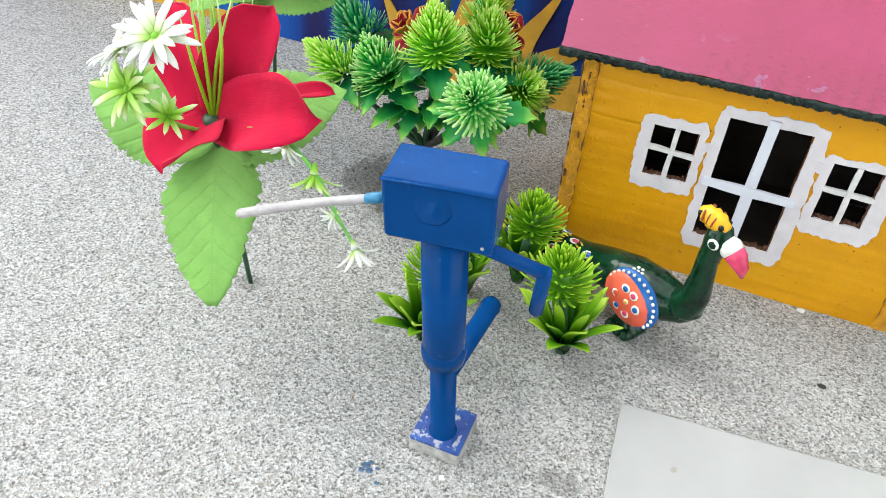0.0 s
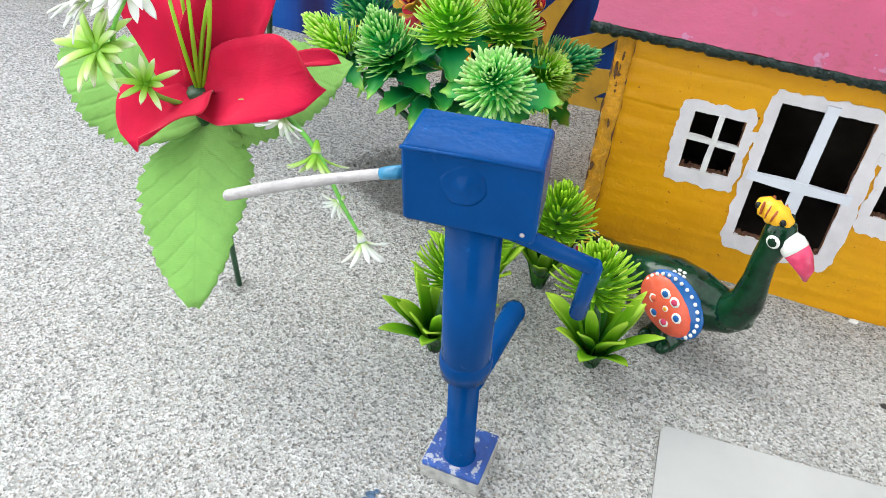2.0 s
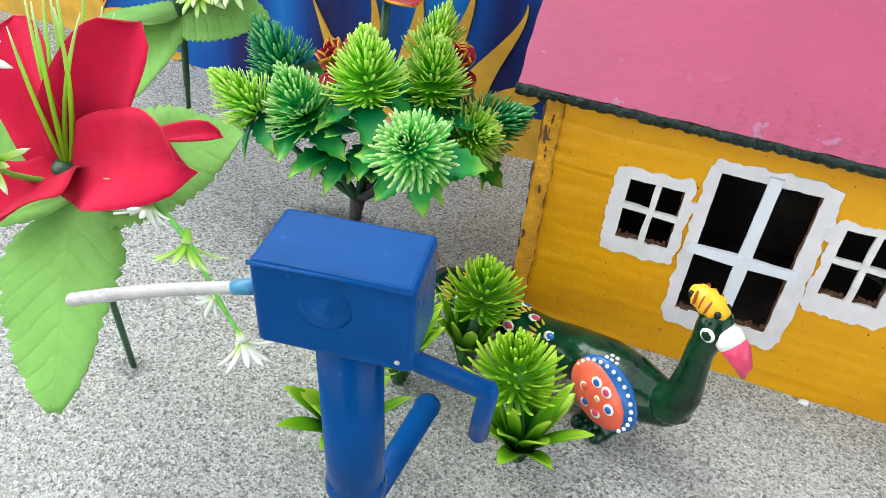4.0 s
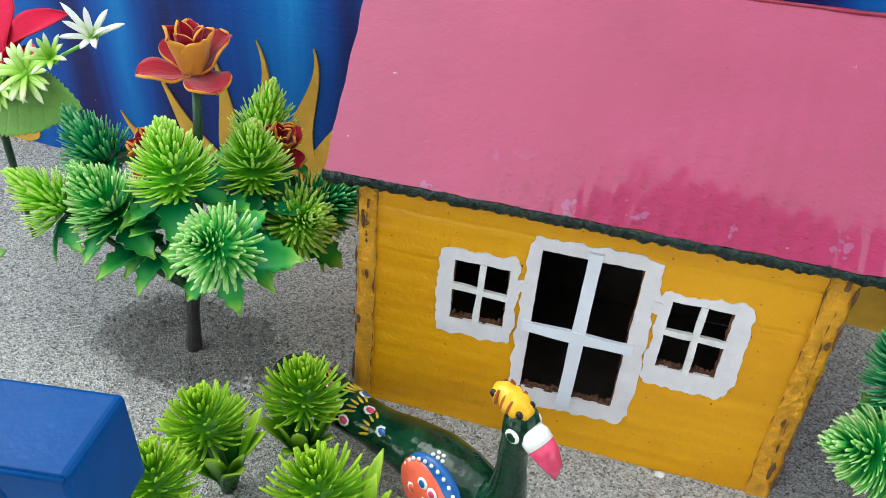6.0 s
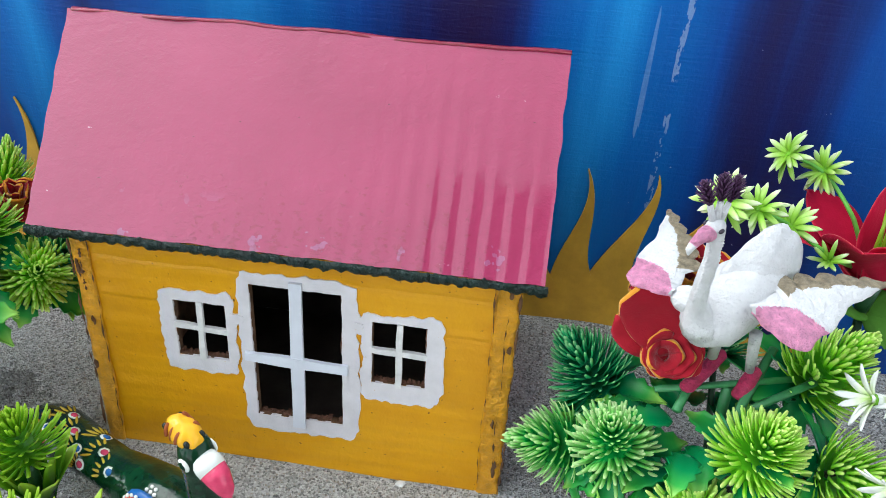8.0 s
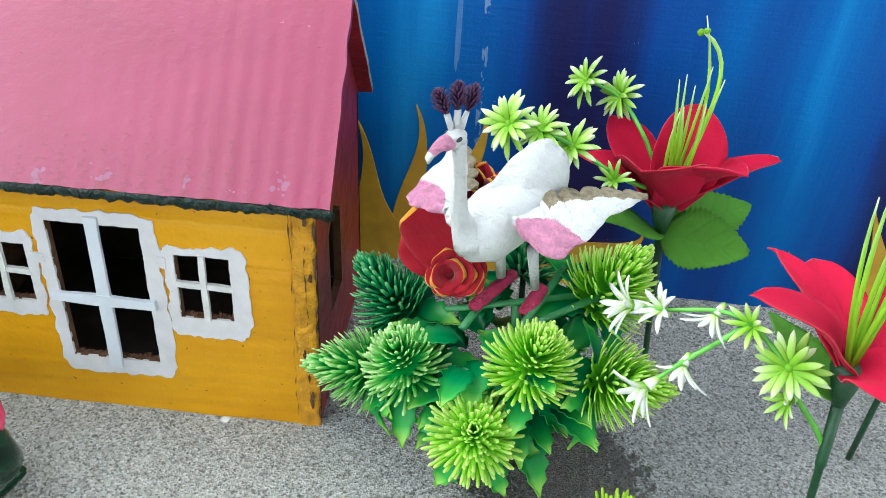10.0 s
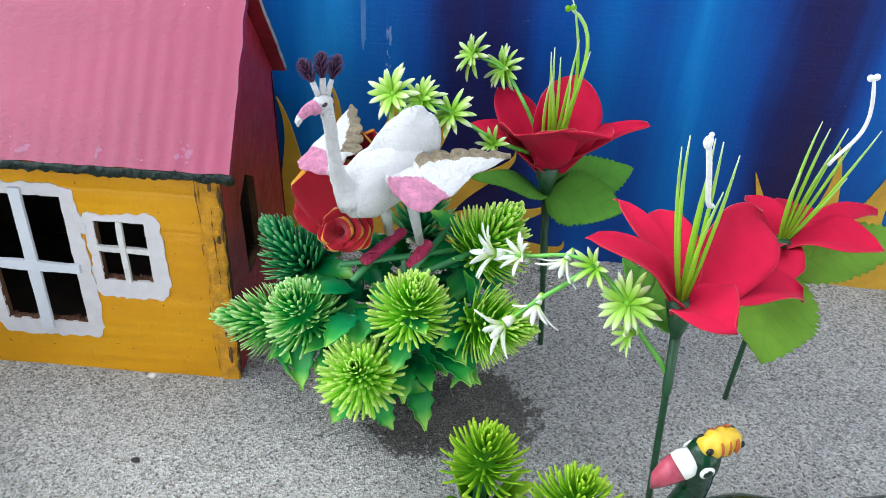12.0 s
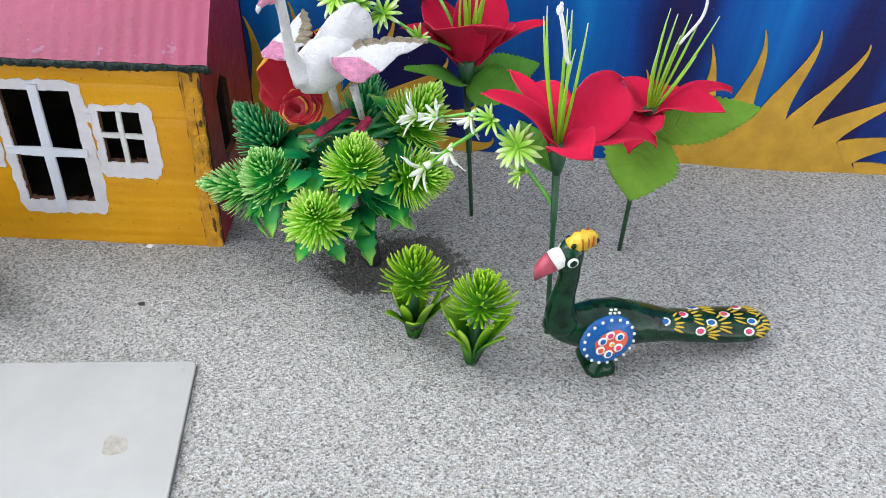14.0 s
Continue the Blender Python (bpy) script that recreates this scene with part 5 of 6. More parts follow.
def sprout(at, head, seed, size, arching):
    """A small plastic succulent: a domed needle head on a sheathed stalk, broad strap leaves below it."""
    rng = random.Random(seed)
    random.seed(seed)
    at, head = Vector(at), Vector(head)
    s = thing("sprout", Matrix.Translation(at), "yellow-green plastic sprout with strap leaves in the sand", "artificial plant", "sprouts in the sand")
    top = head - at
    axis = (top + Vector((0, 0, top.z))).normalized()
    bm = bmesh.new()
    tube(bm, [(0, 0, -0.006), top * 0.4, top * 0.9], [0.0034, 0.0030, 0.0026], 8)
    part("stem", bm, STEM, s)
    part("needle_head", SPROUT_TUFTS[seed % 2], None, s, "", turned(axis, top, rng.uniform(0, 6)) @ Matrix.Scale(size, 4))

    def ring(n, z, length, rise, broad, bend):
        start = rng.uniform(0, 6)
        for i in range(n):
            a = start + 2 * math.pi * (i + rng.uniform(-0.2, 0.2)) / n
            d = Vector((math.cos(a), math.sin(a), rise * rng.uniform(0.75, 1.3))).normalized()
            b = top * z + Vector((math.cos(a) * 0.003, math.sin(a) * 0.003, -0.001))
            part("strap_leaf", leaf_bm(length * rng.uniform(0.82, 1.12), broad * rng.uniform(0.85, 1.1), "strap", fold=0.3, bend=bend * rng.uniform(0.6, 1.4), thick=0.0008, rows=12, cols=4), STRAP, s, "", frame_of(b, b + d, (0, 0, 1)))

    ring(6, 0.0, top.length * 0.80, 4.4, 0.0076, 0.10)
    ring(5, 0.14, top.length * 0.62, 2.4, 0.0088, 0.24)
    if arching:
        ring(8, 0.04, 0.040, 3.6, 0.0076, 0.36)
    return s


sprout((0.0317, -0.0893, 0), (0.0252, -0.1005, 0.0611), 11, 1.05, True)
sprout((-0.0407, -0.1116, 0), (-0.0371, -0.1078, 0.0505), 12, 0.98, True)
sprout((-0.0334, -0.0695, 0), (-0.0311, -0.0808, 0.0546), 17, 1.0, False)
sprout((-0.0075, -0.0467, 0), (-0.0022, -0.0522, 0.0512), 13, 1.05, False)
sprout((0.3314, -0.0763, 0), (0.3318, -0.0834, 0.0529), 14, 1.0, False)
sprout((0.3650, -0.0951, 0), (0.3673, -0.1029, 0.0543), 15, 1.0, False)


# ---------------------------------------------------------------- cloth flowers
def daisy_bm(radius, petals, seed, layers=1, droop=0.22, lift=36):
    """A plastic daisy facing +Z: narrow blunt petals that rise from the heart and hang at their tips, with green sepals behind."""
    rng = random.Random(seed)
    random.seed(seed)
    bm = bmesh.new()
    for l in range(layers):
        for i in range(petals):
            a = 2 * math.pi * (i + 0.5 * l) / petals + rng.uniform(-0.15, 0.15)
            m = Matrix.Rotation(a, 4, "Z") @ Matrix.Rotation(radians((lift + 24 if layers == 1 else lift - 18) + 20 * l + rng.uniform(-12, 12)), 4, "X")
            leaf_bm(radius * rng.uniform(0.8, 1.08), radius * (0.17 if layers == 1 else 0.20), "strap", fold=0.25, bend=droop + rng.uniform(0.0, 0.30), thick=0.0006, rows=10, cols=2, bm=bm, m=m)
    ball(bm, (0, 0, 0.0005), (radius * 0.15, radius * 0.15, radius * 0.13), rings=5, sides=8)
    tube(bm, [(0, 0, -radius * 0.32), (0, 0, -radius * 0.08), (0, 0, radius * 0.06)], [radius * 0.06, radius * 0.13, radius * 0.16], 8)
    return bm


def cloth_flower(name, foot, heart, petals, leaves, label, seed, stamens=(), spray=(), leaf_mat=None, ring=None, cup=0.24, blunt=0.72):
    """A red cloth flower on a wire stem. petals: (tip, width, bend); leaves: (tip, width, bend); spray: chains of daisies."""
    rng = random.Random(seed)
    random.seed(seed)
    foot, heart = Vector(foot), Vector(heart)
    fl = thing(name, Matrix.Translation(foot), label, "artificial flower")
    h = heart - foot
    bm = bmesh.new()
    low = ring or 0.45
    axis = h.normalized()
    tube(bm, [axis * -0.012, h * 0.25, h * low, h * (low + 0.01), h * (low + 0.03), h * 0.93], [0.0014, 0.0015, 0.0015, 0.0020, 0.0020, 0.0022], 8)
    part("stem", bm, STEM, fl, "dark green plastic stem")
    bm = bmesh.new()
    c = h * 0.93
    tube(bm, [c - axis * 0.004, c + axis * 0.002, h + axis * 0.004, h + axis * 0.006], [0.0022, 0.0040, 0.0062, 0.003], 10)
    part("calyx", bm, STEM, fl)
    for tip, w, bend, *up_ in petals:
        tip = Vector(tip) - foot
        d = (tip - h).normalized()
        petal_to("petal", h + d * 0.002 + axis * 0.002, tip, w, [VELVET, VELVET_EDGE], fl, up_[0] if up_ else (0, -0.1, 1), shape="petal", fold=0.46, bend=bend + cup, wave=0.065, roll=rng.uniform(0.1, 0.55), thick=0.0006, rows=20, cols=10, mats=(0, 0, 1), tip=blunt)
    for tip, w, bend, *up_ in leaves:
        tip = Vector(tip) - foot
        d = (tip - h).normalized()
        petal_to("leaf", c - axis * 0.003 + d * 0.001, tip, w, leaf_mat or LEAF, fl, up_[0] if up_ else (0, 0, 1), shape="leaf", teeth=17, fold=0.12, bend=bend, wave=0.03, thick=0.0005, cols=6)
    for tip, curl in stamens:
        tip = Vector(tip) - foot
        mid = h.lerp(tip, 0.5) + Vector(curl)
        bm = bmesh.new()
        tube(bm, bezier(h, mid, tip, 9), [0.0008, 0.0009, 0.0009, 0.0009, 0.0008, 0.0008, 0.0007, 0.0005, 0.0002], 6)
        part("stamen", bm, BLADE, fl)
    for chain in spray:
        pts = [Vector(p) - foot for p in chain["path"]]
        bm = bmesh.new()
        line = []
        for i in range(len(pts) - 1):
            line += [pts[i].lerp(pts[i + 1], t) for t in (0, 0.33, 0.66)]
        line.append(pts[-1])
        line = [line[0]] + [(line[i - 1] + line[i] * 2 + line[i + 1]) / 4 for i in range(1, len(line) - 1)] + [line[-1]]
        tube(bm, line, [0.0013 - 0.0006 * i / len(line) for i in range(len(line))], 6)
        stalk = part("spray_stalk", bm, STALK, fl, "thin bright green stalk")
        for k, (p, face, r, kind, layers) in enumerate(chain["heads"]):
            part("daisy", daisy_bm(r, 11 if layers > 1 else 9, seed * 10 + k, layers), DAISY if kind == "white" else PALE_DAISY, stalk, "white-tipped plastic daisy", turned(face, Vector(p) - foot))
    return fl


def fan(heart, to, n, seed, spread=0.012, ln=1.0):
    rng = random.Random(seed)
    heart, to = Vector(heart), Vector(to)
    out = []
    for i in range(n):
        tip = heart.lerp(to, rng.uniform(0.75, 1.0) * ln) + Vector((rng.uniform(-1, 1), rng.uniform(-1, 1), rng.uniform(-0.3, 0.3))) * spread
        out.append((tip, (rng.uniform(-0.006, 0.006), rng.uniform(-0.006, 0.006), 0)))
    return out


# the flower beside the pump
H = (-0.1470, -0.1215, 0.1130)
cloth_flower("cloth_flower", (-0.1489, -0.1140, 0), H, [
    ((-0.1220, -0.1030, 0.1690), 0.032, 0.02, (0.2, -0.8, 0.5)),
    ((-0.1750, -0.1030, 0.1600), 0.032, 0.02, (-0.1, -0.8, 0.5)),
    ((-0.0870, -0.1345, 0.1425), 0.036, -0.06, (-0.1, -0.7, 0.7)),
    ((-0.1465, -0.1610, 0.1170), 0.034, 0.02, (0, -0.35, 1)),
    ((-0.0920, -0.1060, 0.1385), 0.012, 0.02),
], [
    ((-0.1200, -0.1790, 0.0560), 0.056, 0.1, (0, -0.9, 0.5)),
    ((-0.2150, -0.1240, 0.1190), 0.054, 0.1, (-0.1, -0.5, 1)),
    ((-0.0960, -0.0850, 0.1245), 0.054, 0.1, (0.1, -0.4, 1)),
], "red velvet flower with pale green leaves and white daisies", 31, cup=0.08, blunt=0.45,
    stamens=fan(H, (-0.1440, -0.1120, 0.1840), 11, 2, 0.014),
    spray=[{"path": [(-0.1470, -0.1210, 0.1080), (-0.1500, -0.1420, 0.1230), (-0.1540, -0.1560, 0.1420), (-0.1480, -0.1590, 0.1590), (-0.1360, -0.1610, 0.1740)],
            "heads": [((-0.1310, -0.1640, 0.1800), (0.15, -0.55, 0.85), 0.0155, "white", 2), ((-0.1540, -0.1590, 0.1670), (-0.6, -0.3, 0.8), 0.0140, "white", 2), ((-0.1550, -0.1600, 0.1500), (-0.2, -0.7, 0.6), 0.0150, "lime", 2), ((-0.1480, -0.1490, 0.1330), (0.5, -0.5, 0.5), 0.0130, "lime", 1)]},
           {"path": [(-0.1470, -0.1210, 0.1080), (-0.1180, -0.1320, 0.1260), (-0.0960, -0.1390, 0.1300), (-0.0810, -0.1420, 0.1190), (-0.0700, -0.1460, 0.1010), (-0.0600, -0.1500, 0.0910)],
            "heads": [((-0.0960, -0.1395, 0.1290), (0.0, -0.6, -0.5), 0.0115, "white", 1), ((-0.0820, -0.1420, 0.1190), (0.1, -0.4, -0.8), 0.0125, "lime", 1), ((-0.0710, -0.1455, 0.1020), (-0.5, -0.3, -0.6), 0.0080, "white", 1), ((-0.0600, -0.1500, 0.0905), (0.3, -0.1, -0.9), 0.0115, "white", 1)]}])

# the one far behind it, by the board
H = (-0.2138, 0.0410, 0.1124)
cloth_flower("cloth_flower", (-0.2363, 0.0592, 0), H, [
    ((-0.1721, 0.0317, 0.1381), 0.026, 0.1), ((-0.1839, 0.0673, 0.1466), 0.026, 0.1), ((-0.2299, 0.0806, 0.1491), 0.026, 0.1), ((-0.2591, 0.0358, 0.1261), 0.026, 0.15), ((-0.2200, -0.0030, 0.1267), 0.026, 0.15),
], [
    ((-0.2755, 0.0227, 0.0849), 0.040, 0.1), ((-0.2303, -0.0120, 0.0617), 0.038, 0.1), ((-0.1546, 0.0332, 0.1149), 0.040, 0.1, (0, -0.6, 0.8)),
], "red velvet flower with green leaves in front of the painted board", 32, stamens=fan(H, (-0.2157, 0.0444, 0.1762), 6, 3),
    spray=[{"path": [(-0.2137, 0.0413, 0.1045), (-0.1914, 0.0262, 0.1229), (-0.1617, 0.0218, 0.1394), (-0.1374, 0.0274, 0.1536)],
            "heads": [((-0.1864, 0.0232, 0.1265), (-0.2, -0.6, 0.6), 0.0152, "lime", 2), ((-0.1686, 0.0216, 0.1357), (0, -0.6, 0.6), 0.0152, "lime", 2), ((-0.1540, 0.0240, 0.1442), (0.2, -0.6, 0.7), 0.0140, "lime", 1), ((-0.1356, 0.0305, 0.1546), (0.3, -0.5, 0.7), 0.0165, "white", 1)]}])

# behind the second shrub
H = (0.3570, 0.0560, 0.1065)
cloth_flower("cloth_flower", (0.3665, 0.0430, 0), H, [
    ((0.3700, 0.0840, 0.1500), 0.034, -0.12, (0, -0.9, 0.3)),
    ((0.3300, 0.0850, 0.1400), 0.021, -0.05, (0.2, -0.8, 0.4)),
    ((0.3190, 0.0690, 0.1270), 0.020, 0.10),
    ((0.4030, 0.0660, 0.1350), 0.014, 0.0),
    ((0.3380, 0.0340, 0.1430), 0.040, -0.10, (0.2, 0.6, 0.7)),
    ((0.3800, 0.0400, 0.1430), 0.038, -0.10, (-0.2, 0.6, 0.7)),
], [
    ((0.3190, 0.0390, 0.1130), 0.026, 0.1), ((0.3950, 0.0400, 0.0990), 0.034, 0.1, (0.1, -0.5, 0.8)), ((0.4060, 0.0830, 0.0990), 0.030, 0.1, (0.1, -0.5, 0.8)),
], "red velvet flower with dark leaves before the blue board", 33,
    stamens=fan(H, (0.3625, 0.0553, 0.1754), 8, 4, 0.012) + [((0.3585, 0.0734, 0.1948), (0.016, 0.0, 0.004))],
    spray=[{"path": [(0.3560, 0.0640, 0.1144), (0.3439, 0.0639, 0.1392), (0.3318, 0.0822, 0.1522), (0.3154, 0.0862, 0.1565)],
            "heads": [((0.3154, 0.0852, 0.1566), (-0.7, -0.3, 0.5), 0.0116, "lime", 2), ((0.3318, 0.0822, 0.1522), (-0.6, -0.3, 0.3), 0.0116, "lime", 2)]},
           {"path": [(0.3540, 0.0640, 0.1130), (0.3282, 0.0400, 0.1331), (0.3073, 0.0360, 0.1485), (0.2935, 0.0379, 0.1534), (0.2801, 0.0400, 0.1542)],
            "heads": [((0.2800, 0.0379, 0.1548), (-0.5, -0.6, 0.5), 0.0134, "lime", 2), ((0.2934, 0.0368, 0.1534), (-0.4, -0.3, 0.6), 0.0116, "lime", 2), ((0.3074, 0.0361, 0.1474), (-0.3, -0.3, 0.5), 0.0116, "lime", 2), ((0.3282, 0.0381, 0.1312), (-0.3, -0.4, 0.5), 0.0104, "lime", 1)]}],
    leaf_mat=LEAF_DARK)

# between the shrub and the second peacock
H = (0.4040, -0.0500, 0.1120)
cloth_flower("cloth_flower", (0.4100, -0.0700, 0), H, [
    ((0.3670, -0.0500, 0.1440), 0.019, 0.12),
    ((0.3800, -0.0220, 0.1425), 0.012, 0.10),
    ((0.4410, -0.0120, 0.1370), 0.031, -0.14, (0.1, -0.75, 0.65)),
    ((0.4580, -0.0300, 0.1130), 0.022, 0.02),
    ((0.4155, -0.0715, 0.1265), 0.026, 0.0, (0.1, -0.5, 0.85)),
    ((0.3990, -0.0100, 0.1330), 0.022, 0.0, (0, -0.8, 0.6)),
], [((0.386, -0.018, 0.112), 0.020, 0.1)], "red velvet flower with long stamens and a white daisy spray", 34,
    stamens=[((0.3890, -0.0520, 0.1905), (-0.004, 0, 0.0)), ((0.3885, -0.0480, 0.1840), (-0.003, 0.002, 0.0)), ((0.3990, -0.0480, 0.1880), (0.0, 0, 0.0)), ((0.4005, -0.0520, 0.1890), (0.002, 0, 0.0)), ((0.4100, -0.0450, 0.1805), (0.002, 0.0, -0.002)), ((0.4040, -0.0560, 0.1720), (-0.003, 0, 0.0)), ((0.4020, -0.0430, 0.1760), (-0.002, 0.002, 0.0))],
    spray=[{"path": [(0.4060, -0.0545, 0.0790), (0.4010, -0.0540, 0.0880), (0.3900, -0.0530, 0.1010), (0.3800, -0.0500, 0.1180), (0.3690, -0.0420, 0.1260), (0.3590, -0.0360, 0.1260), (0.3410, -0.0310, 0.1190), (0.3310, -0.0300, 0.1190)],
            "heads": [((0.3310, -0.0300, 0.1190), (-0.95, -0.15, 0.1), 0.0150, "white", 1), ((0.3420, -0.0310, 0.1185), (-0.6, -0.2, 0.5), 0.0125, "white", 1), ((0.3590, -0.0360, 0.1245), (-0.4, -0.3, -0.7), 0.0128, "white", 1), ((0.3700, -0.0420, 0.1250), (-0.5, -0.5, 0.4), 0.0110, "lime", 1), ((0.3830, -0.0510, 0.1150), (-0.4, -0.6, 0.5), 0.0128, "lime", 2), ((0.3880, -0.0530, 0.1020), (-0.8, -0.4, 0.0), 0.0110, "lime", 1)]},
           {"path": [(0.3690, -0.0420, 0.1260), (0.3580, -0.0450, 0.1170), (0.3460, -0.0500, 0.1110), (0.3360, -0.0550, 0.1040)],
            "heads": [((0.3360, -0.0550, 0.1040), (-0.7, -0.4, -0.45), 0.0150, "white", 1), ((0.3480, -0.0490, 0.1110), (-0.3, -0.4, -0.7), 0.0120, "white", 1)]}],
    leaf_mat=LEAF_DARK, ring=0.64, blunt=0.55)

# at the back on the open sand
H = (0.4670, 0.0180, 0.0980)
cloth_flower("cloth_flower", (0.4665, 0.0120, 0), H, [
    ((0.5030, 0.0040, 0.1130), 0.024, 0.06),
    ((0.5230, 0.0500, 0.1050), 0.012, 0.06),
    ((0.4520, -0.0160, 0.0990), 0.024, 0.10),
    ((0.4550, 0.0400, 0.1130), 0.020, 0.0),
    ((0.4860, 0.0560, 0.1010), 0.020, 0.0),
    ((0.4380, -0.0010, 0.1110), 0.016, 0.08),
], [
    ((0.5440, 0.0440, 0.0930), 0.030, 0.06, (0, -0.75, 0.65)), ((0.4500, -0.0370, 0.0760), 0.050, 0.10, (0, -0.75, 0.65)),
], "red velvet flower with broad olive-green leaves", 35,
    stamens=[((0.4670, 0.0220, 0.1635), (-0.004, 0, 0.0)), ((0.4720, 0.0230, 0.1600), (-0.002, 0, 0.0)), ((0.4800, 0.0240, 0.1600), (0.0, 0, 0.0)), ((0.4860, 0.0250, 0.1580), (0.001, 0, -0.002)), ((0.4980, 0.0300, 0.1570), (0.002, 0.0, -0.004)), ((0.4640, 0.0180, 0.1400), (-0.003, 0, 0.002)), ((0.4760, 0.0220, 0.1480), (-0.001, 0, 0.002)), ((0.4890, 0.0250, 0.1350), (0.001, 0, -0.002))], leaf_mat=LEAF_OLIVE)


# creamy bulbs on their own pale stalks among the stamens
def bulb_bm(line, r, double):
    bm = bmesh.new()
    pts = [Vector(p) for p in line]
    smooth = cubic(*pts, 12)
    tube(bm, smooth, [r * 0.62] * 11 + [r * 0.5], 7)
    top = smooth[-1]
    if double:
        for dx in (-0.85, 0.85):
            ball(bm, top + Vector((dx * r, 0, 0.25 * dx * r)), (r * 1.05, r, r * 1.1), rings=6, sides=9)
    else:
        ball(bm, top, (r, r, r * 1.5), rings=7, sides=9)
        ball(bm, top + Vector((0.0004, 0, r * 1.5)), (r * 0.55, r * 0.5, r * 0.8), rings=5, sides=7)
    return bm


FLOWERS = [o for o in bpy.data.objects if o.name.startswith("cloth_flower")]
for flower, line, r, double, mat in (
        (FLOWERS[2], ((0.3570, 0.0500, 0.1200), (0.3640, 0.0560, 0.1560), (0.3780, 0.0680, 0.1780), (0.3590, 0.0730, 0.1880)), 0.0015, True, BLADE),
        (FLOWERS[3], ((0.4040, -0.0505, 0.1630), (0.4010, -0.0520, 0.1600), (0.4000, -0.0530, 0.1750), (0.3945, -0.0550, 0.1900)), 0.0017, False, CHALK),
        (FLOWERS[4], ((0.4760, 0.0210, 0.1430), (0.4830, 0.0230, 0.1560), (0.4930, 0.0250, 0.1560), (0.4830, 0.0260, 0.1830)), 0.0014, True, CHALK)):
    part("bulb", bulb_bm([Vector(p) - flower.location for p in line], r, double), mat, flower, "creamy white plastic bulb")


# ---------------------------------------------------------------- painted clay peacocks
def peacock_mesh(side, seed, lean=0.0, lower=0.0, dull=False, framed=False):
    """A glazed clay peacock standing on the origin, looking along +X; side: -1 or 1, the painted flank; framed: a blue rim all round the wing."""
    bm = bmesh.new()
    spine = [(-0.1160, 0, 0.0080), (-0.1145, 0, 0.0085), (-0.1080, 0, 0.0095), (-0.0960, 0, 0.0110), (-0.0800, 0, 0.0135), (-0.0600, 0, 0.0172), (-0.0420, 0, 0.0218), (-0.0240, 0, 0.0272), (-0.0060, 0, 0.0312), (0.0080, 0, 0.0325), (0.0190, 0, 0.0340), (0.0262, 0, 0.0368), (0.0312, 0, 0.0410), (0.0332, 0, 0.0452)]
    size = [(0.0030, 0.0020), (0.0075, 0.0046), (0.0116, 0.0060), (0.0136, 0.0070), (0.0130, 0.0076), (0.0114, 0.0078), (0.0108, 0.0084), (0.0126, 0.0108), (0.0142, 0.0132), (0.0136, 0.0132), (0.0114, 0.0112), (0.0092, 0.0092), (0.0066, 0.0070), (0.0020, 0.0028)]
    if framed:
        spine = [(x * 0.93 if x < 0 else x, y, z) for x, y, z in spine]
    tube(bm, spine, size, 24)
    hx, hz = 0.0300 + lean, -lower
    tube(bm, [(0.0225, 0, 0.0350), (0.0278 + lean * 0.2, 0, 0.0405), (0.0302 + lean * 0.5, 0, 0.0495 + hz * 0.3), (0.0300 + lean * 0.8, 0, 0.0620 + hz * 0.6), (hx - 0.0004, 0, 0.0730 + hz), (hx + 0.0006, 0, 0.0800 + hz), (hx + 0.0014, 0, 0.0862 + hz), (hx + 0.0004, 0, 0.0918 + hz), (hx - 0.0004, 0, 0.0940 + hz)], [0.0098, 0.0094, 0.0074, 0.0058, 0.0054, 0.0060, 0.0070, 0.0058, 0.0015], 18)
    # beak: white root, pink tip
    tube(bm, [(hx + 0.0035, 0, 0.0868 + hz), (hx + 0.0078, 0, 0.0856 + hz), (hx + 0.0100, 0, 0.0842 + hz)], [0.0048, 0.0056, 0.0054], 14, G_WHITE)
    tube(bm, [(hx + 0.0096, 0, 0.0845 + hz), (hx + 0.0128, 0, 0.0822 + hz), (hx + 0.0164, 0, 0.0782 + hz), (hx + 0.0180, 0, 0.0735 + hz)], [0.0053, 0.0049, 0.0034, 0.0008], 14, G_DULL if dull else G_PINK)
    # low rounded crest, crimped into ridges
    cx, cz = hx - 0.0040, 0.0948 + hz
    rings = []
    for i in range(11):
        b = math.pi * (0.06 + 0.88 * i / 10)
        ring_ = []
        for k in range(36):
            a = 2 * math.pi * k / 36
            u, w = math.sin(b) * math.cos(a), math.sin(b) * math.sin(a)
            crimp = 1 + 0.09 * math.cos(u * 13 + seed) * (0.4 + 0.6 * abs(w)) + 0.05 * noise.noise(Vector((u * 3, w * 3, seed + math.cos(b) * 3)))
            ring_.append(bm.verts.new((cx + 0.0084 * u * crimp, 0.0052 * w * crimp, cz - 0.0002 - 0.0050 * math.cos(b) * crimp - 0.0014 * u)))
        rings.append(ring_)
    for lo_, hi_ in zip(rings, rings[1:]):
        for k in range(36):
            bm.faces.new((lo_[k], lo_[(k + 1) % 36], hi_[(k + 1) % 36], hi_[k])).material_index = G_GOLD if dull else G_YELLOW
    bm.faces.new(rings[0][::-1]).material_index = G_GOLD if dull else G_YELLOW
    bm.faces.new(rings[-1]).material_index = G_GOLD if dull else G_YELLOW
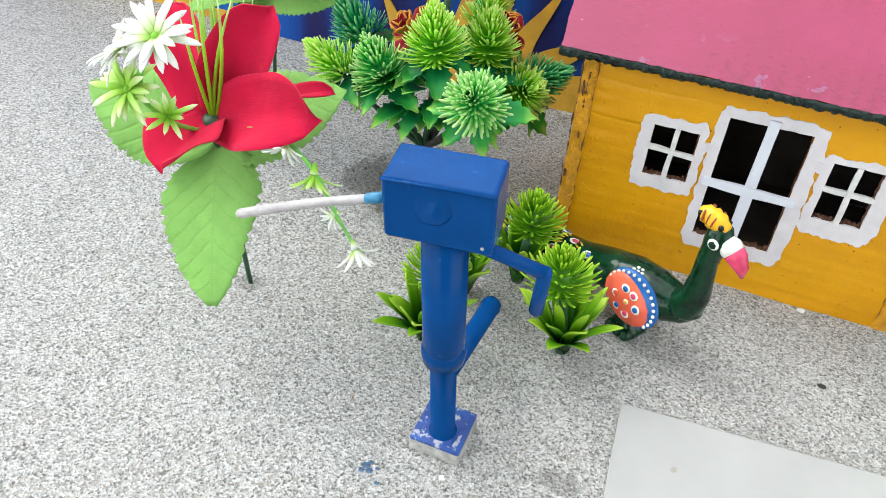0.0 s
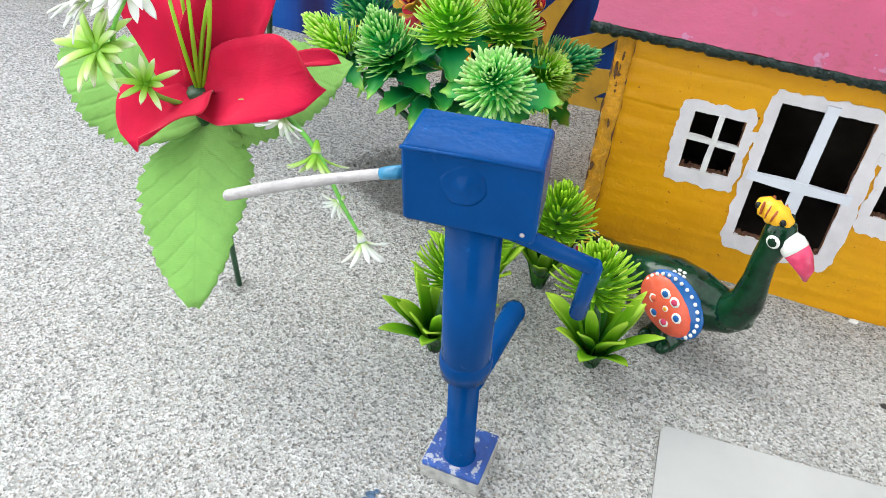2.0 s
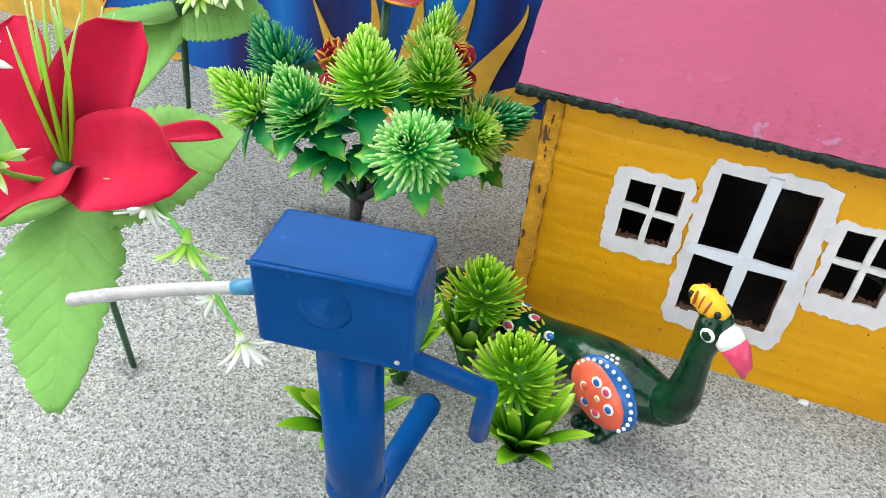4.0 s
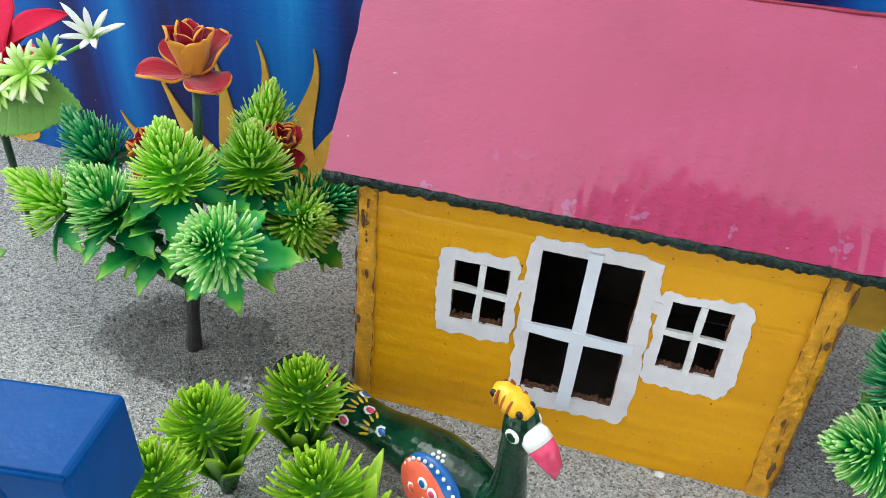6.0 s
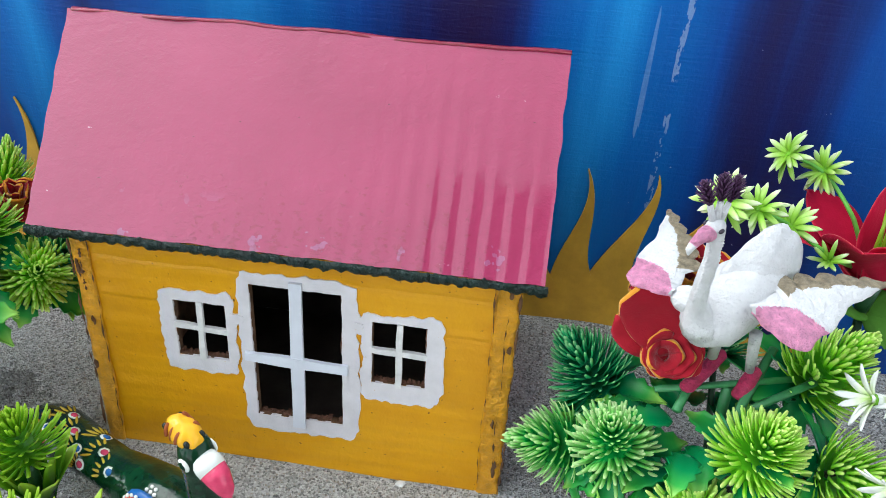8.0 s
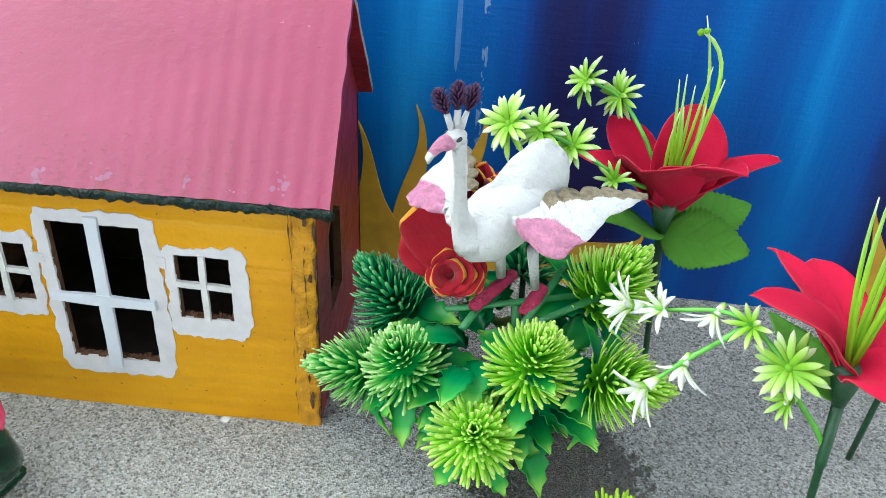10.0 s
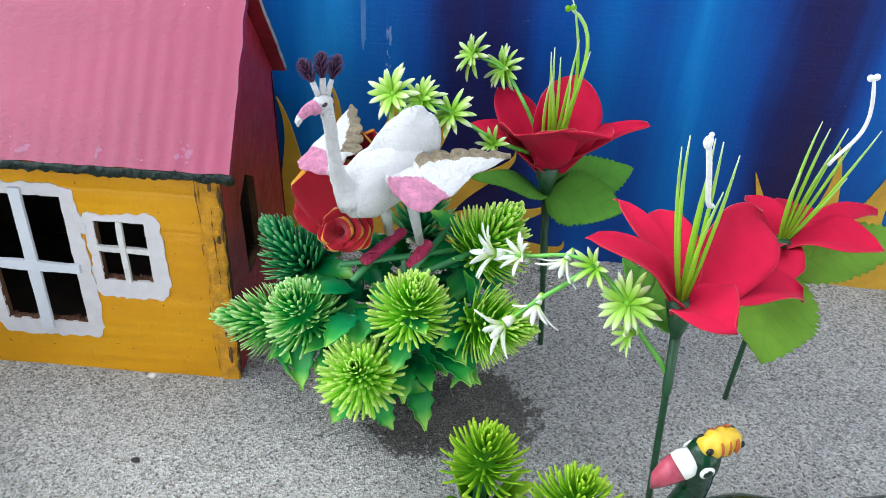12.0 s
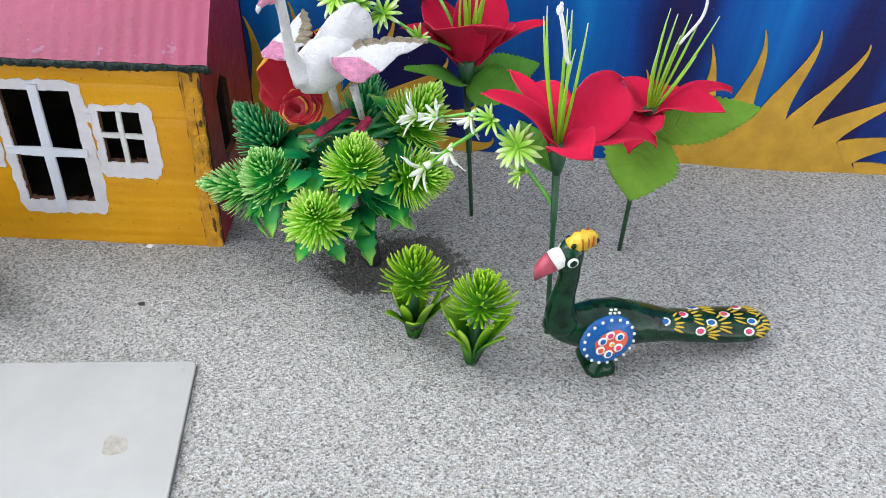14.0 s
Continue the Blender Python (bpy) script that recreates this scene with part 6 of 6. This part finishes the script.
    for s in (-1, 1):
        for dx in (-0.0060, 0.0058):
            ball(bm, (cx + dx, s * 0.0034, cz + 0.0006 - dx * 0.14), (0.0015, 0.0011, 0.0016), mat=G_BLACK, rings=5, sides=8)
        for dx in (-0.0038, -0.0010, 0.0018):
            ball(bm, (cx + dx, s * 0.0043, cz + 0.0014 - dx * 0.14), (0.0006, 0.0013, 0.0030), Matrix.Rotation(dx * 45, 3, "Y") @ Matrix.Rotation(s * 0.35, 3, "X"), G_BROWN, 5, 6)
        # ringed eyes
        ball(bm, (hx + 0.0022, s * 0.0063, 0.0866 + hz), (0.0030, 0.0012, 0.0030), mat=G_WHITE, rings=6, sides=16)
        ball(bm, (hx + 0.0022, s * 0.0066, 0.0866 + hz), (0.0024, 0.0011, 0.0024), mat=G_GREEN, rings=6, sides=16)
    # one chunky pedestal leg with three blunt toes on each side
    rings = []
    for z, fx, bx, hy in ((0.0, 0.0092, -0.0084, 0.0120), (0.0030, 0.0098, -0.0088, 0.0124), (0.0052, 0.0088, -0.0080, 0.0112), (0.0085, 0.0052, -0.0066, 0.0090), (0.0180, 0.0052, -0.0070, 0.0088), (0.0270, 0.0078, -0.0086, 0.0100)):
        ring_ = []
        for k in range(20):
            a = 2 * math.pi * k / 20
            c, d = math.cos(a), math.sin(a)
            q = (abs(c) ** 4 + abs(d) ** 4) ** -0.25
            ring_.append(bm.verts.new(((fx + bx) / 2 + (fx - bx) / 2 * c * q, hy * d * q, z)))
        rings.append(ring_)
    for lo_, hi_ in zip(rings, rings[1:]):
        for k in range(20):
            bm.faces.new((lo_[k], lo_[(k + 1) % 20], hi_[(k + 1) % 20], hi_[k]))
    bm.faces.new(rings[0][::-1])
    for s in (-1, 1):
        for dx in () if framed else (-0.0050, 0.0004, 0.0058):
            ball(bm, (dx, s * 0.0110, 0.0034), (0.0034, 0.0044, 0.0036), rings=6, sides=10)

    # wing shield: blue rim with white dots, coral field with ringed spots
    s = side
    wing = Matrix.Rotation(radians(-16) * -s, 3, "X") @ Matrix.Rotation(0.15 if framed else 0.42, 3, "Y")
    wc = Vector((0.0040, s * 0.0120, 0.0318))
    a_, b_ = (0.0160, 0.0140) if framed else (0.0180, 0.0136)

    def on_wing(u, v, lift):
        k = math.sqrt(max(0.0, 1 - (u / a_) ** 2 - (v / b_) ** 2))
        return wc + wing @ Vector((u, s * (0.0044 * k + lift), v))

    ball(bm, wc, (a_, 0.0044, b_), wing, G_BLUE, 10, 26)
    if framed:
        ball(bm, wc + wing @ Vector((-0.0004, s * 0.0010, -0.0004)), (0.0122, 0.0041, 0.0098), wing, G_CORAL, 10, 24)
        dots = [radians(360 * k / 18) for k in range(18)]
        spots = ((0.0048, 0.0030, G_BLUE), (0.0002, 0.0052, G_PINK), (-0.0050, 0.0026, G_BLUE), (-0.0034, -0.0036, G_PINK), (0.0024, -0.0058, G_BLUE), (0.0066, -0.0020, G_CORAL), (0.0, -0.0002, G_YELLOW))
    else:
        ball(bm, wc + wing @ Vector((-0.0012, s * 0.0013, -0.0020)), (0.0168, 0.0046, 0.0120), wing, G_CORAL, 10, 24)
        dots = [radians(-12 + 200 * k / 15) for k in range(16)]
        spots = ((-0.0052, 0.0032, G_BLUE), (0.0004, 0.0046, G_PINK), (0.0066, 0.0006, G_BLUE), (0.0046, -0.0062, G_PINK), (-0.0068, -0.0034, G_CORAL), (-0.0016, -0.0074, G_BLUE), (0.0002, -0.0012, G_YELLOW))
    for a in dots:
        ball(bm, on_wing(a_ * 0.90 * math.cos(a), b_ * 0.90 * math.sin(a), 0.0009), (0.0010, 0.0007, 0.0010), wing, G_WHITE, 4, 8)
    for u, v, c in spots:
        r = 0.0028 if c != G_YELLOW else 0.0017
        ball(bm, on_wing(u, v, 0.0012), (r, 0.0006, r * 0.92), wing, G_WHITE, 4, 12)
        ball(bm, on_wing(u, v, 0.0016), (r * 0.62, 0.0006, r * 0.58), wing, c, 4, 10)

    def on_back(x, across, lift=0.0):
        """A place and normal on the upper side of the body."""
        i = max(0, min(len(spine) - 2, sum(1 for p in spine if p[0] <= x) - 1))
        t = (x - spine[i][0]) / (spine[i + 1][0] - spine[i][0])
        w = size[i][0] + (size[i + 1][0] - size[i][0]) * t
        h = size[i][1] + (size[i + 1][1] - size[i][1]) * t
        z = spine[i][2] + (spine[i + 1][2] - spine[i][2]) * t
        nrm = Vector((-0.15, math.sin(across) / w, math.cos(across) / h))
        nrm.x *= 60
        nrm.normalize()
        return Vector((x, math.sin(across) * w, z + math.cos(across) * h)) + nrm * lift, nrm

    def dab(x, across, long, wide, mat, aim=0.0, lift=0.0002):
        p, nrm = on_back(x, across, lift)
        fwd = (Vector((1, 0, 0)) - nrm * nrm.x).normalized()
        lat = nrm.cross(fwd)
        d = fwd * math.cos(aim) + lat * math.sin(aim)
        e = nrm.cross(d)
        ball(bm, p, (long, wide, 0.0006), Matrix((d, e, nrm)).transposed(), mat, 4, 8)

    # white dot flower on the back
    for k in range(6):
        a = 2 * math.pi * k / 6
        dab(-0.0010 + 0.0026 * math.cos(a), side * 0.42 + 0.17 * math.sin(a), 0.0011, 0.0009, G_WHITE)
    dab(-0.0010, side * 0.42, 0.0011, 0.0009, G_WHITE)
    # eyed feathers on the tail: an eye in front, golden strokes fanning out behind it
    for x, across, c in ((-0.033, 0.62, G_BLUE), (-0.056, 0.98, G_PINK), (-0.065, 0.48, G_BLUE), (-0.088, 0.95, G_PINK), (-0.093, 0.42, G_BLUE), (-0.048, 0.05, G_PINK), (-0.077, -0.02, G_PINK), (-0.060, -0.65, G_BLUE), (-0.090, -0.55, G_PINK)):
        ac = across * side
        for k in range(5):
            aim = (k - 2) * -0.26
            dab(x - 0.0078 - 0.0007 * (2 - abs(k - 2)), ac + (k - 2) * 0.21, 0.0046, 0.00075, G_GOLD, aim, 0.0001)
        dab(x, ac, 0.0038, 0.0026, G_WHITE, 0, 0.0003)
        dab(x + 0.0004, ac, 0.0025, 0.0016, c, 0, 0.0007)
    bmesh.ops.recalc_face_normals(bm, faces=bm.faces)
    me = bpy.data.meshes.new("peacock_figurine")
    bm.to_mesh(me)
    bm.free()
    for g in GLAZE:
        me.materials.append(g)
    me.polygons.foreach_set("use_smooth", [True] * len(me.polygons))
    return me


bird = new("peacock_figurine", peacock_mesh(-1, 1))
bird.matrix_basis = pose(0.0623, -0.0557, 0.0, 0, 0, -29)
tagged(bird, "glazed dark green clay peacock with coral wing, before the house", "figurine", "clay peacocks")
bird = new("peacock_figurine", peacock_mesh(1, 2, -0.0030, 0.0020, True, True))
bird.matrix_basis = pose(0.4360, -0.0920, 0.0, 0, 0, 196)
tagged(bird, "glazed dark green clay peacock with a long spotted tail", "figurine", "clay peacocks")


# ---------------------------------------------------------------- white rubber bird
def build_dove():
    bm = bmesh.new()
    o = Vector((0.2850, 0.0, 0.0880))

    def at(*p):
        return Vector(p) - o

    # body: a drop that runs from the breast up into the raised tail
    tube(bm, [at(0.2645, -0.0170, 0.1330), at(0.2668, -0.0155, 0.1318), at(0.2715, -0.0122, 0.1325), at(0.2780, -0.0062, 0.1365), at(0.2845, -0.0010, 0.1395), at(0.2895, 0.0030, 0.1420), at(0.2935, 0.0060, 0.1440), at(0.2960, 0.0078, 0.1452), at(0.2970, 0.0085, 0.1457)],
         [(0.0025, 0.0025), (0.0090, 0.0090), (0.0125, 0.0124), (0.0134, 0.0136), (0.0128, 0.0128), (0.0116, 0.0108), (0.0092, 0.0084), (0.0060, 0.0052), (0.0020, 0.0018)], 20)
    # raised tail: a domed fan
    rim = cubic(at(0.2705, -0.0070, 0.1450), at(0.2790, 0.0020, 0.1590), at(0.2900, 0.0100, 0.1640), at(0.2950, 0.0105, 0.1632), 14) + cubic(at(0.2968, 0.0105, 0.1606), at(0.3020, 0.0105, 0.1600), at(0.3045, 0.0080, 0.1540), at(0.3025, 0.0040, 0.1430), 10)
    root = at(0.2860, -0.0060, 0.1390)
    fan_ = []
    for i, p in enumerate(rim):
        k = math.sin(math.pi * (0.04 + 0.92 * i / (len(rim) - 1)))
        fan_.append([root.lerp(p, j / 9) + Vector((-0.25, -0.75, 0.60)) * (0.0052 * k * math.sin(math.pi * (0.15 + 0.80 * j / 9))) for j in range(10)])
    sheet(bm, fan_, 0.0030)
    # long neck with a row of fine feather beads down its front
    neck = cubic(at(0.2690, -0.0150, 0.1330), at(0.2600, -0.0200, 0.1430), at(0.2645, -0.0240, 0.1620), at(0.2612, -0.0258, 0.1790), 14)
    tube(bm, neck, [0.0090, 0.0070, 0.0052, 0.0042, 0.0036, 0.0033, 0.0031, 0.0029, 0.0028, 0.0027, 0.0026, 0.0026, 0.0027, 0.0030], 14)
    for i, p in enumerate(cubic(at(0.2690, -0.0150, 0.1330), at(0.2600, -0.0200, 0.1430), at(0.2645, -0.0240, 0.1620), at(0.2612, -0.0258, 0.1790), 40)[9:]):
        r = 0.0036 + (0.0026 - 0.0036) * min(1, i / 12)
        for d in ((0.75, -0.65, 0.1), (-0.6, -0.75, 0.0)):
            ball(bm, p + Vector(d).normalized() * (r * 0.92), (0.0008, 0.0008, 0.0007), rings=4, sides=6)
    # head, pink face and hooked bill
    aim = Vector((-0.0088, -0.0088, -0.0006)).normalized()
    look_ = Matrix((aim, Vector((0, 0, 1)).cross(aim).normalized(), aim.cross(Vector((0, 0, 1)).cross(aim).normalized()))).transposed()
    hd = at(0.2602, -0.0264, 0.1802)
    ball(bm, hd, (0.0047, 0.0032, 0.0035), look_, rings=9, sides=14)
    ball(bm, hd + aim * 0.0034 + Vector((0, 0, -0.0004)), (0.0034, 0.0031, 0.0029), look_, 1, 7, 12)
    tube(bm, [hd + aim * 0.0045, hd + aim * 0.0078 + Vector((0, 0, -0.0012)), hd + aim * 0.0100 + Vector((0, 0, -0.0028))], [0.0025, 0.0021, 0.0015], 10, 1)
    tube(bm, [hd + aim * 0.0097 + Vector((0, 0, -0.0025)), hd + aim * 0.0110 + Vector((0, 0, -0.0044)), hd + aim * 0.0109 + Vector((0, 0, -0.0058))], [0.0016, 0.0011, 0.0003], 8, 0)
    for q in (-1, 1):
        ball(bm, hd + look_ @ Vector((0.0008, q * 0.0031, 0.0010)), (0.0014, 0.0008, 0.0007), look_, 5, 4, 8)
    # crest: three stalks with bristly purple heads
    for base_, top_ in (((0.2592, -0.0262, 0.1830), (0.2548, -0.0262, 0.1935)), ((0.2606, -0.0252, 0.1836), (0.2602, -0.0232, 0.1955)), ((0.2620, -0.0246, 0.1830), (0.2652, -0.0200, 0.1945))):
        a, b = at(*base_), at(*top_)
        d0 = (b - a).normalized()
        foot_ = a + d0 * 0.0058
        tube(bm, [a, foot_], [0.0013, 0.0010], 7)
        for i in range(54):
            t = i / 53
            c = foot_ + d0 * 0.0090 * t
            th = i * 2.4
            side_ = d0.orthogonal().normalized()
            side_ = Matrix.Rotation(th, 3, d0) @ side_
            d = (side_ + d0 * 1.0).normalized()
            r = 0.0040 * math.sin(math.pi * min(0.95, 0.30 + 0.68 * t)) + 0.0006
            tube(bm, [c, c + d * r], [0.00055, 0.00022], 3, 4)

    # spread wings: thin curved fans, pink shoulder below, gilded scalloped feathers above
    def curve(table, u):
        for (a, va), (b, vb) in zip(table, table[1:]):
            if u <= b:
                k = (u - a) / (b - a)
                k = k * k * (3 - 2 * k)
                return va + (vb - va) * k
        return table[-1][1]

    low_edge = [(0, -0.02), (0.04, -0.17), (0.12, -0.33), (0.20, -0.36), (0.38, -0.275), (0.72, -0.09), (1, -0.005)]
    top_edge = [(0, 0.02), (0.10, 0.05), (0.22, 0.085), (0.36, 0.130), (0.64, 0.115), (0.88, 0.060), (1, 0.012)]

    def wing(root, u_axis, v_axis, ln, arch):
        u_, v_ = Vector(u_axis).normalized(), Vector(v_axis).normalized()
        v_ = (v_ - u_ * v_.dot(u_)).normalized()
        n_ = u_.cross(v_)
        if n_.z < 0:
            n_.negate()
        grid = []
        for i in range(81):
            u = i / 80
            lo, hi = curve(low_edge, u), curve(top_edge, u)
            if u > 0.24:
                hi += 0.125 * (1.10 - u) * abs(math.sin((u - 0.24) * 21)) ** 0.6
            row = []
            for j in range(37):
                v = lo + (hi - lo) * j / 36
                lift = arch * math.sin(math.pi * (0.15 + 0.75 * j / 36)) * (1 - 0.7 * u)
                quill = 0.010 * max(0.0, math.sin((u - 0.24) * 21 * 2)) * max(0.0, (j - 22) / 14) if u > 0.24 else 0
                row.append(Vector(root) + (u_ * u + v_ * v + n_ * (lift + quill)) * ln)
            grid.append(row)
        before = len(bm.faces)
        sheet(bm, grid, 0.0018)
        bm.faces.ensure_lookup_table()
        for f in bm.faces[before:]:
            c = (f.calc_center_median() - Vector(root)) / ln
            u, v = c.dot(u_), c.dot(v_)
            ragged = 0.030 * noise.noise(Vector((u * 16, v * 16, arch * 50)))
            if u > 0.26 and v > curve(top_edge, min(1, max(0, u))) - 0.075 + ragged:
                f.material_index = 3
            elif v < -0.035 - 0.56 * u + 0.10 * math.sin(math.pi * min(1, u / 0.4)) and u < 0.42:
                f.material_index = 1

    wing(at(0.2835, -0.0165, 0.1405), (0.0500, 0.0183, 0.0057), (-0.25, 0.91, 0.32), 0.0540, 0.10)
    wing(at(0.2590, -0.0060, 0.1355), (0.0005, 0.0480, 0.0092), (1.0, 0.0, 0.22), 0.0490, 0.08)
    # shoulders that join the wings to the body
    ball(bm, at(0.2835, -0.0120, 0.1400), (0.0075, 0.0060, 0.0050), rings=8, sides=12)
    ball(bm, at(0.2635, -0.0060, 0.1360), (0.0065, 0.0060, 0.0050), rings=8, sides=12)
    # legs and flat magenta feet
    for hip, ankle, heel, toe in (((0.2800, -0.0030, 0.1230), (0.2822, 0.0030, 0.1015), (0.2885, 0.0100, 0.0990), (0.2712, -0.0098, 0.0930)), ((0.2930, -0.0040, 0.1220), (0.2968, -0.0010, 0.1000), (0.3012, 0.0030, 0.0985), (0.2925, -0.0085, 0.0915))):
        tube(bm, [at(*hip), at(*ankle)], [0.0026, 0.0019], 10)
        a, b = at(*heel), at(*toe)
        tube(bm, [a, a.lerp(b, 0.06), a.lerp(b, 0.45), a.lerp(b, 0.93), b], [(0.0014, 0.0012), (0.0029, 0.0020), (0.0033, 0.0020), (0.0031, 0.0017), (0.0020, 0.0010)], 10, 2)
    bmesh.ops.recalc_face_normals(bm, faces=bm.faces)
    for v in bm.verts:
        v.co = wobble(v.co, 0.0005, 260)
    me = bpy.data.meshes.new("bird_figurine")
    bm.to_mesh(me)
    bm.free()
    for p in PLASTER:
        me.materials.append(p)
    me.polygons.foreach_set("use_smooth", [True] * len(me.polygons))
    ob = new("bird_figurine", me)
    ob.matrix_basis = Matrix.Translation(o)
    return tagged(ob, "white rubber peacock with pink shoulders standing on the shrub", "figurine")


build_dove()


# ---------------------------------------------------------------- grey board on the sand and small litter
def build_slab():
    bm = bmesh.new()
    loop = [(0.0692, -0.1165), (0.0706, -0.1142), (0.0726, -0.1136), (0.2090, -0.1048), (0.2118, -0.1052), (0.2130, -0.1076), (0.2290, -0.2500), (0.2275, -0.2530), (0.0790, -0.2530), (0.0770, -0.2500)]
    lo = [bm.verts.new((x, y, -0.004)) for x, y in loop]
    hi = [bm.verts.new((x, y, 0.0020)) for x, y in loop]
    cap = [bm.verts.new((0.1490 + (x - 0.1490) * 0.994, -0.18 + (y + 0.18) * 0.99, 0.0027)) for x, y in loop]
    n = len(loop)
    bm.faces.new(cap)
    bm.faces.new(lo[::-1])
    for k in range(n):
        j = (k + 1) % n
        bm.faces.new((lo[k], lo[j], hi[j], hi[k])).material_index = 1
        bm.faces.new((hi[k], hi[j], cap[j], cap[k]))
    ob = part("flat_board", bm, [SLATE, BOARD_EDGE], None, smooth=False)
    tagged(ob, "plain pale grey board lying flat on the sand", "board")
    for x, y, r, seed in ((0.1000, -0.1430, 0.0016, 1), (0.1880, -0.1620, 0.0062, 2), (0.2070, -0.1115, 0.0010, 3)):
        bm = bmesh.new()
        vs = []
        for k in range(18):
            a = 2 * math.pi * k / 18
            q = r * (1 + 0.35 * noise.noise(Vector((math.cos(a) * 1.4, math.sin(a) * 1.4, seed * 3.7))))
            vs.append(bm.verts.new((x + q * math.cos(a), y + q * math.sin(a) * 1.1, 0.00285)))
        bm.faces.new(vs)
        part("stain", bm, STAIN, ob, "brown water stain", smooth=False)


build_slab()


SMUDGE = paint("sandy_blue_paint", (0.10, 0.17, 0.28), 0.9, vary=0.5, grain=500, relief=0.001, chips=(0.4, 0.4, 0.4), spec=0.2)


def pebble(at, r, mat, name, label, category, flat=0.6, seed=0):
    bm = bmesh.new()
    bmesh.ops.create_icosphere(bm, subdivisions=2, radius=1.0)
    for v in bm.verts:
        n = v.co.copy()
        v.co = Vector((n.x * r, n.y * r * 0.8, n.z * r * flat)) * (1 + 0.35 * noise.noise(n * 1.3 + Vector((seed * 5.1, 0, 0))))
    ob = part(name, bm, mat, None, "", Matrix.Translation((at[0], at[1], ground_height(*at) + r * flat * 0.35)), smooth=False)
    return tagged(ob, label, category)


pebble((0.1535, -0.0030), 0.0024, CHALK, "paint_chip", "small white paint chip by the house", "chip", 0.4, 1)
for k, (px, py, pr) in enumerate(((-0.0345, -0.1960, 0.0022), (-0.0320, -0.1980, 0.0019), (-0.0355, -0.1990, 0.0016), (-0.0290, -0.1955, 0.0011), (-0.0260, -0.2025, 0.0013), (-0.0330, -0.1935, 0.0013))):
    pebble((px, py), pr, SMUDGE, "paint_crumb", "dull crumb of grey-blue paint in the sand", "chip", 0.22, k + 20)
pebble((0.0005, -0.1885), 0.0016, CHALK, "paint_chip", "small white chip at the pump's foot", "chip", 0.6, 4)
pebble((0.3230, -0.0950), 0.0042, CONCRETE, "pebble", "pale flat pebble by the sprouts", "stone", 0.3, 5)
pebble((0.1660, -0.0580), 0.0022, TRUNK, "crumb", "dark crumb of soil on the sand", "soil", 0.3, 6)
pebble((-0.0720, -0.0650), 0.0024, CONCRETE, "pebble", "grey pebble half sunk in sand", "stone", 0.4, 7)


def build_grains():
    """Loose coarse grains lying on the sand."""
    rng = random.Random(77)
    verts, faces = [], []
    base = [(1, 0, 0), (-1, 0, 0), (0, 1, 0), (0, -1, 0), (0, 0, 1), (0, 0, -1)]
    tri = [(0, 2, 4), (2, 1, 4), (1, 3, 4), (3, 0, 4), (2, 0, 5), (1, 2, 5), (3, 1, 5), (0, 3, 5)]
    for i in range(26000):
        x, y = rng.uniform(-0.36, 0.66), rng.uniform(-0.30, 0.135)
        if 0.066 < x < 0.232 and y < -0.102:
            continue
        r = rng.uniform(0.00034, 0.00070) * (1.6 if rng.random() < 0.04 else 1)
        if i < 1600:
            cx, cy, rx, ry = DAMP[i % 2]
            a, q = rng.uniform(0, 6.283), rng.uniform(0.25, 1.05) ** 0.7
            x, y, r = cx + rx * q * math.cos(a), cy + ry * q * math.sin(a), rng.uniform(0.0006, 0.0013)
        z = ground_height(x, y) + r * 0.3
        m = Euler((rng.uniform(0, 6), rng.uniform(0, 6), rng.uniform(0, 6))).to_matrix()
        n = len(verts)
        sx, sy, sz = rng.uniform(0.7, 1.3), rng.uniform(0.7, 1.3), rng.uniform(0.6, 1.0)
        for v in base:
            p = m @ Vector((v[0] * sx * r, v[1] * sy * r, v[2] * sz * r))
            verts.append((x + p.x, y + p.y, z + p.z))
        faces += [(n + a, n + b, n + c) for a, b, c in tri]
    me = bpy.data.meshes.new("sand_grains")
    me.from_pydata(verts, [], faces)
    me.materials.append(GRAIN)
    return tagged(new("sand_grains", me), "coarse loose grains scattered over the sand", "sand", kind="stuff")


def grain_material():
    m = Mat("sand_grain", 0.8, spec=0.35)
    g = m.t.nodes.new("ShaderNodeNewGeometry")
    c = m.ramp(g.outputs["Random Per Island"], [(0.0, (0.09, 0.088, 0.083)), (0.2, (0.30, 0.293, 0.282)), (0.7, (0.45, 0.442, 0.43)), (1.0, (0.66, 0.65, 0.63))])
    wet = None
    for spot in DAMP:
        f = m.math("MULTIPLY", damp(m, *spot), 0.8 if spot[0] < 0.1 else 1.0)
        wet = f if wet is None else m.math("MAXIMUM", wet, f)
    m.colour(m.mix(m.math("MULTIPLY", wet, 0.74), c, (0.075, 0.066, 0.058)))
    return m.m


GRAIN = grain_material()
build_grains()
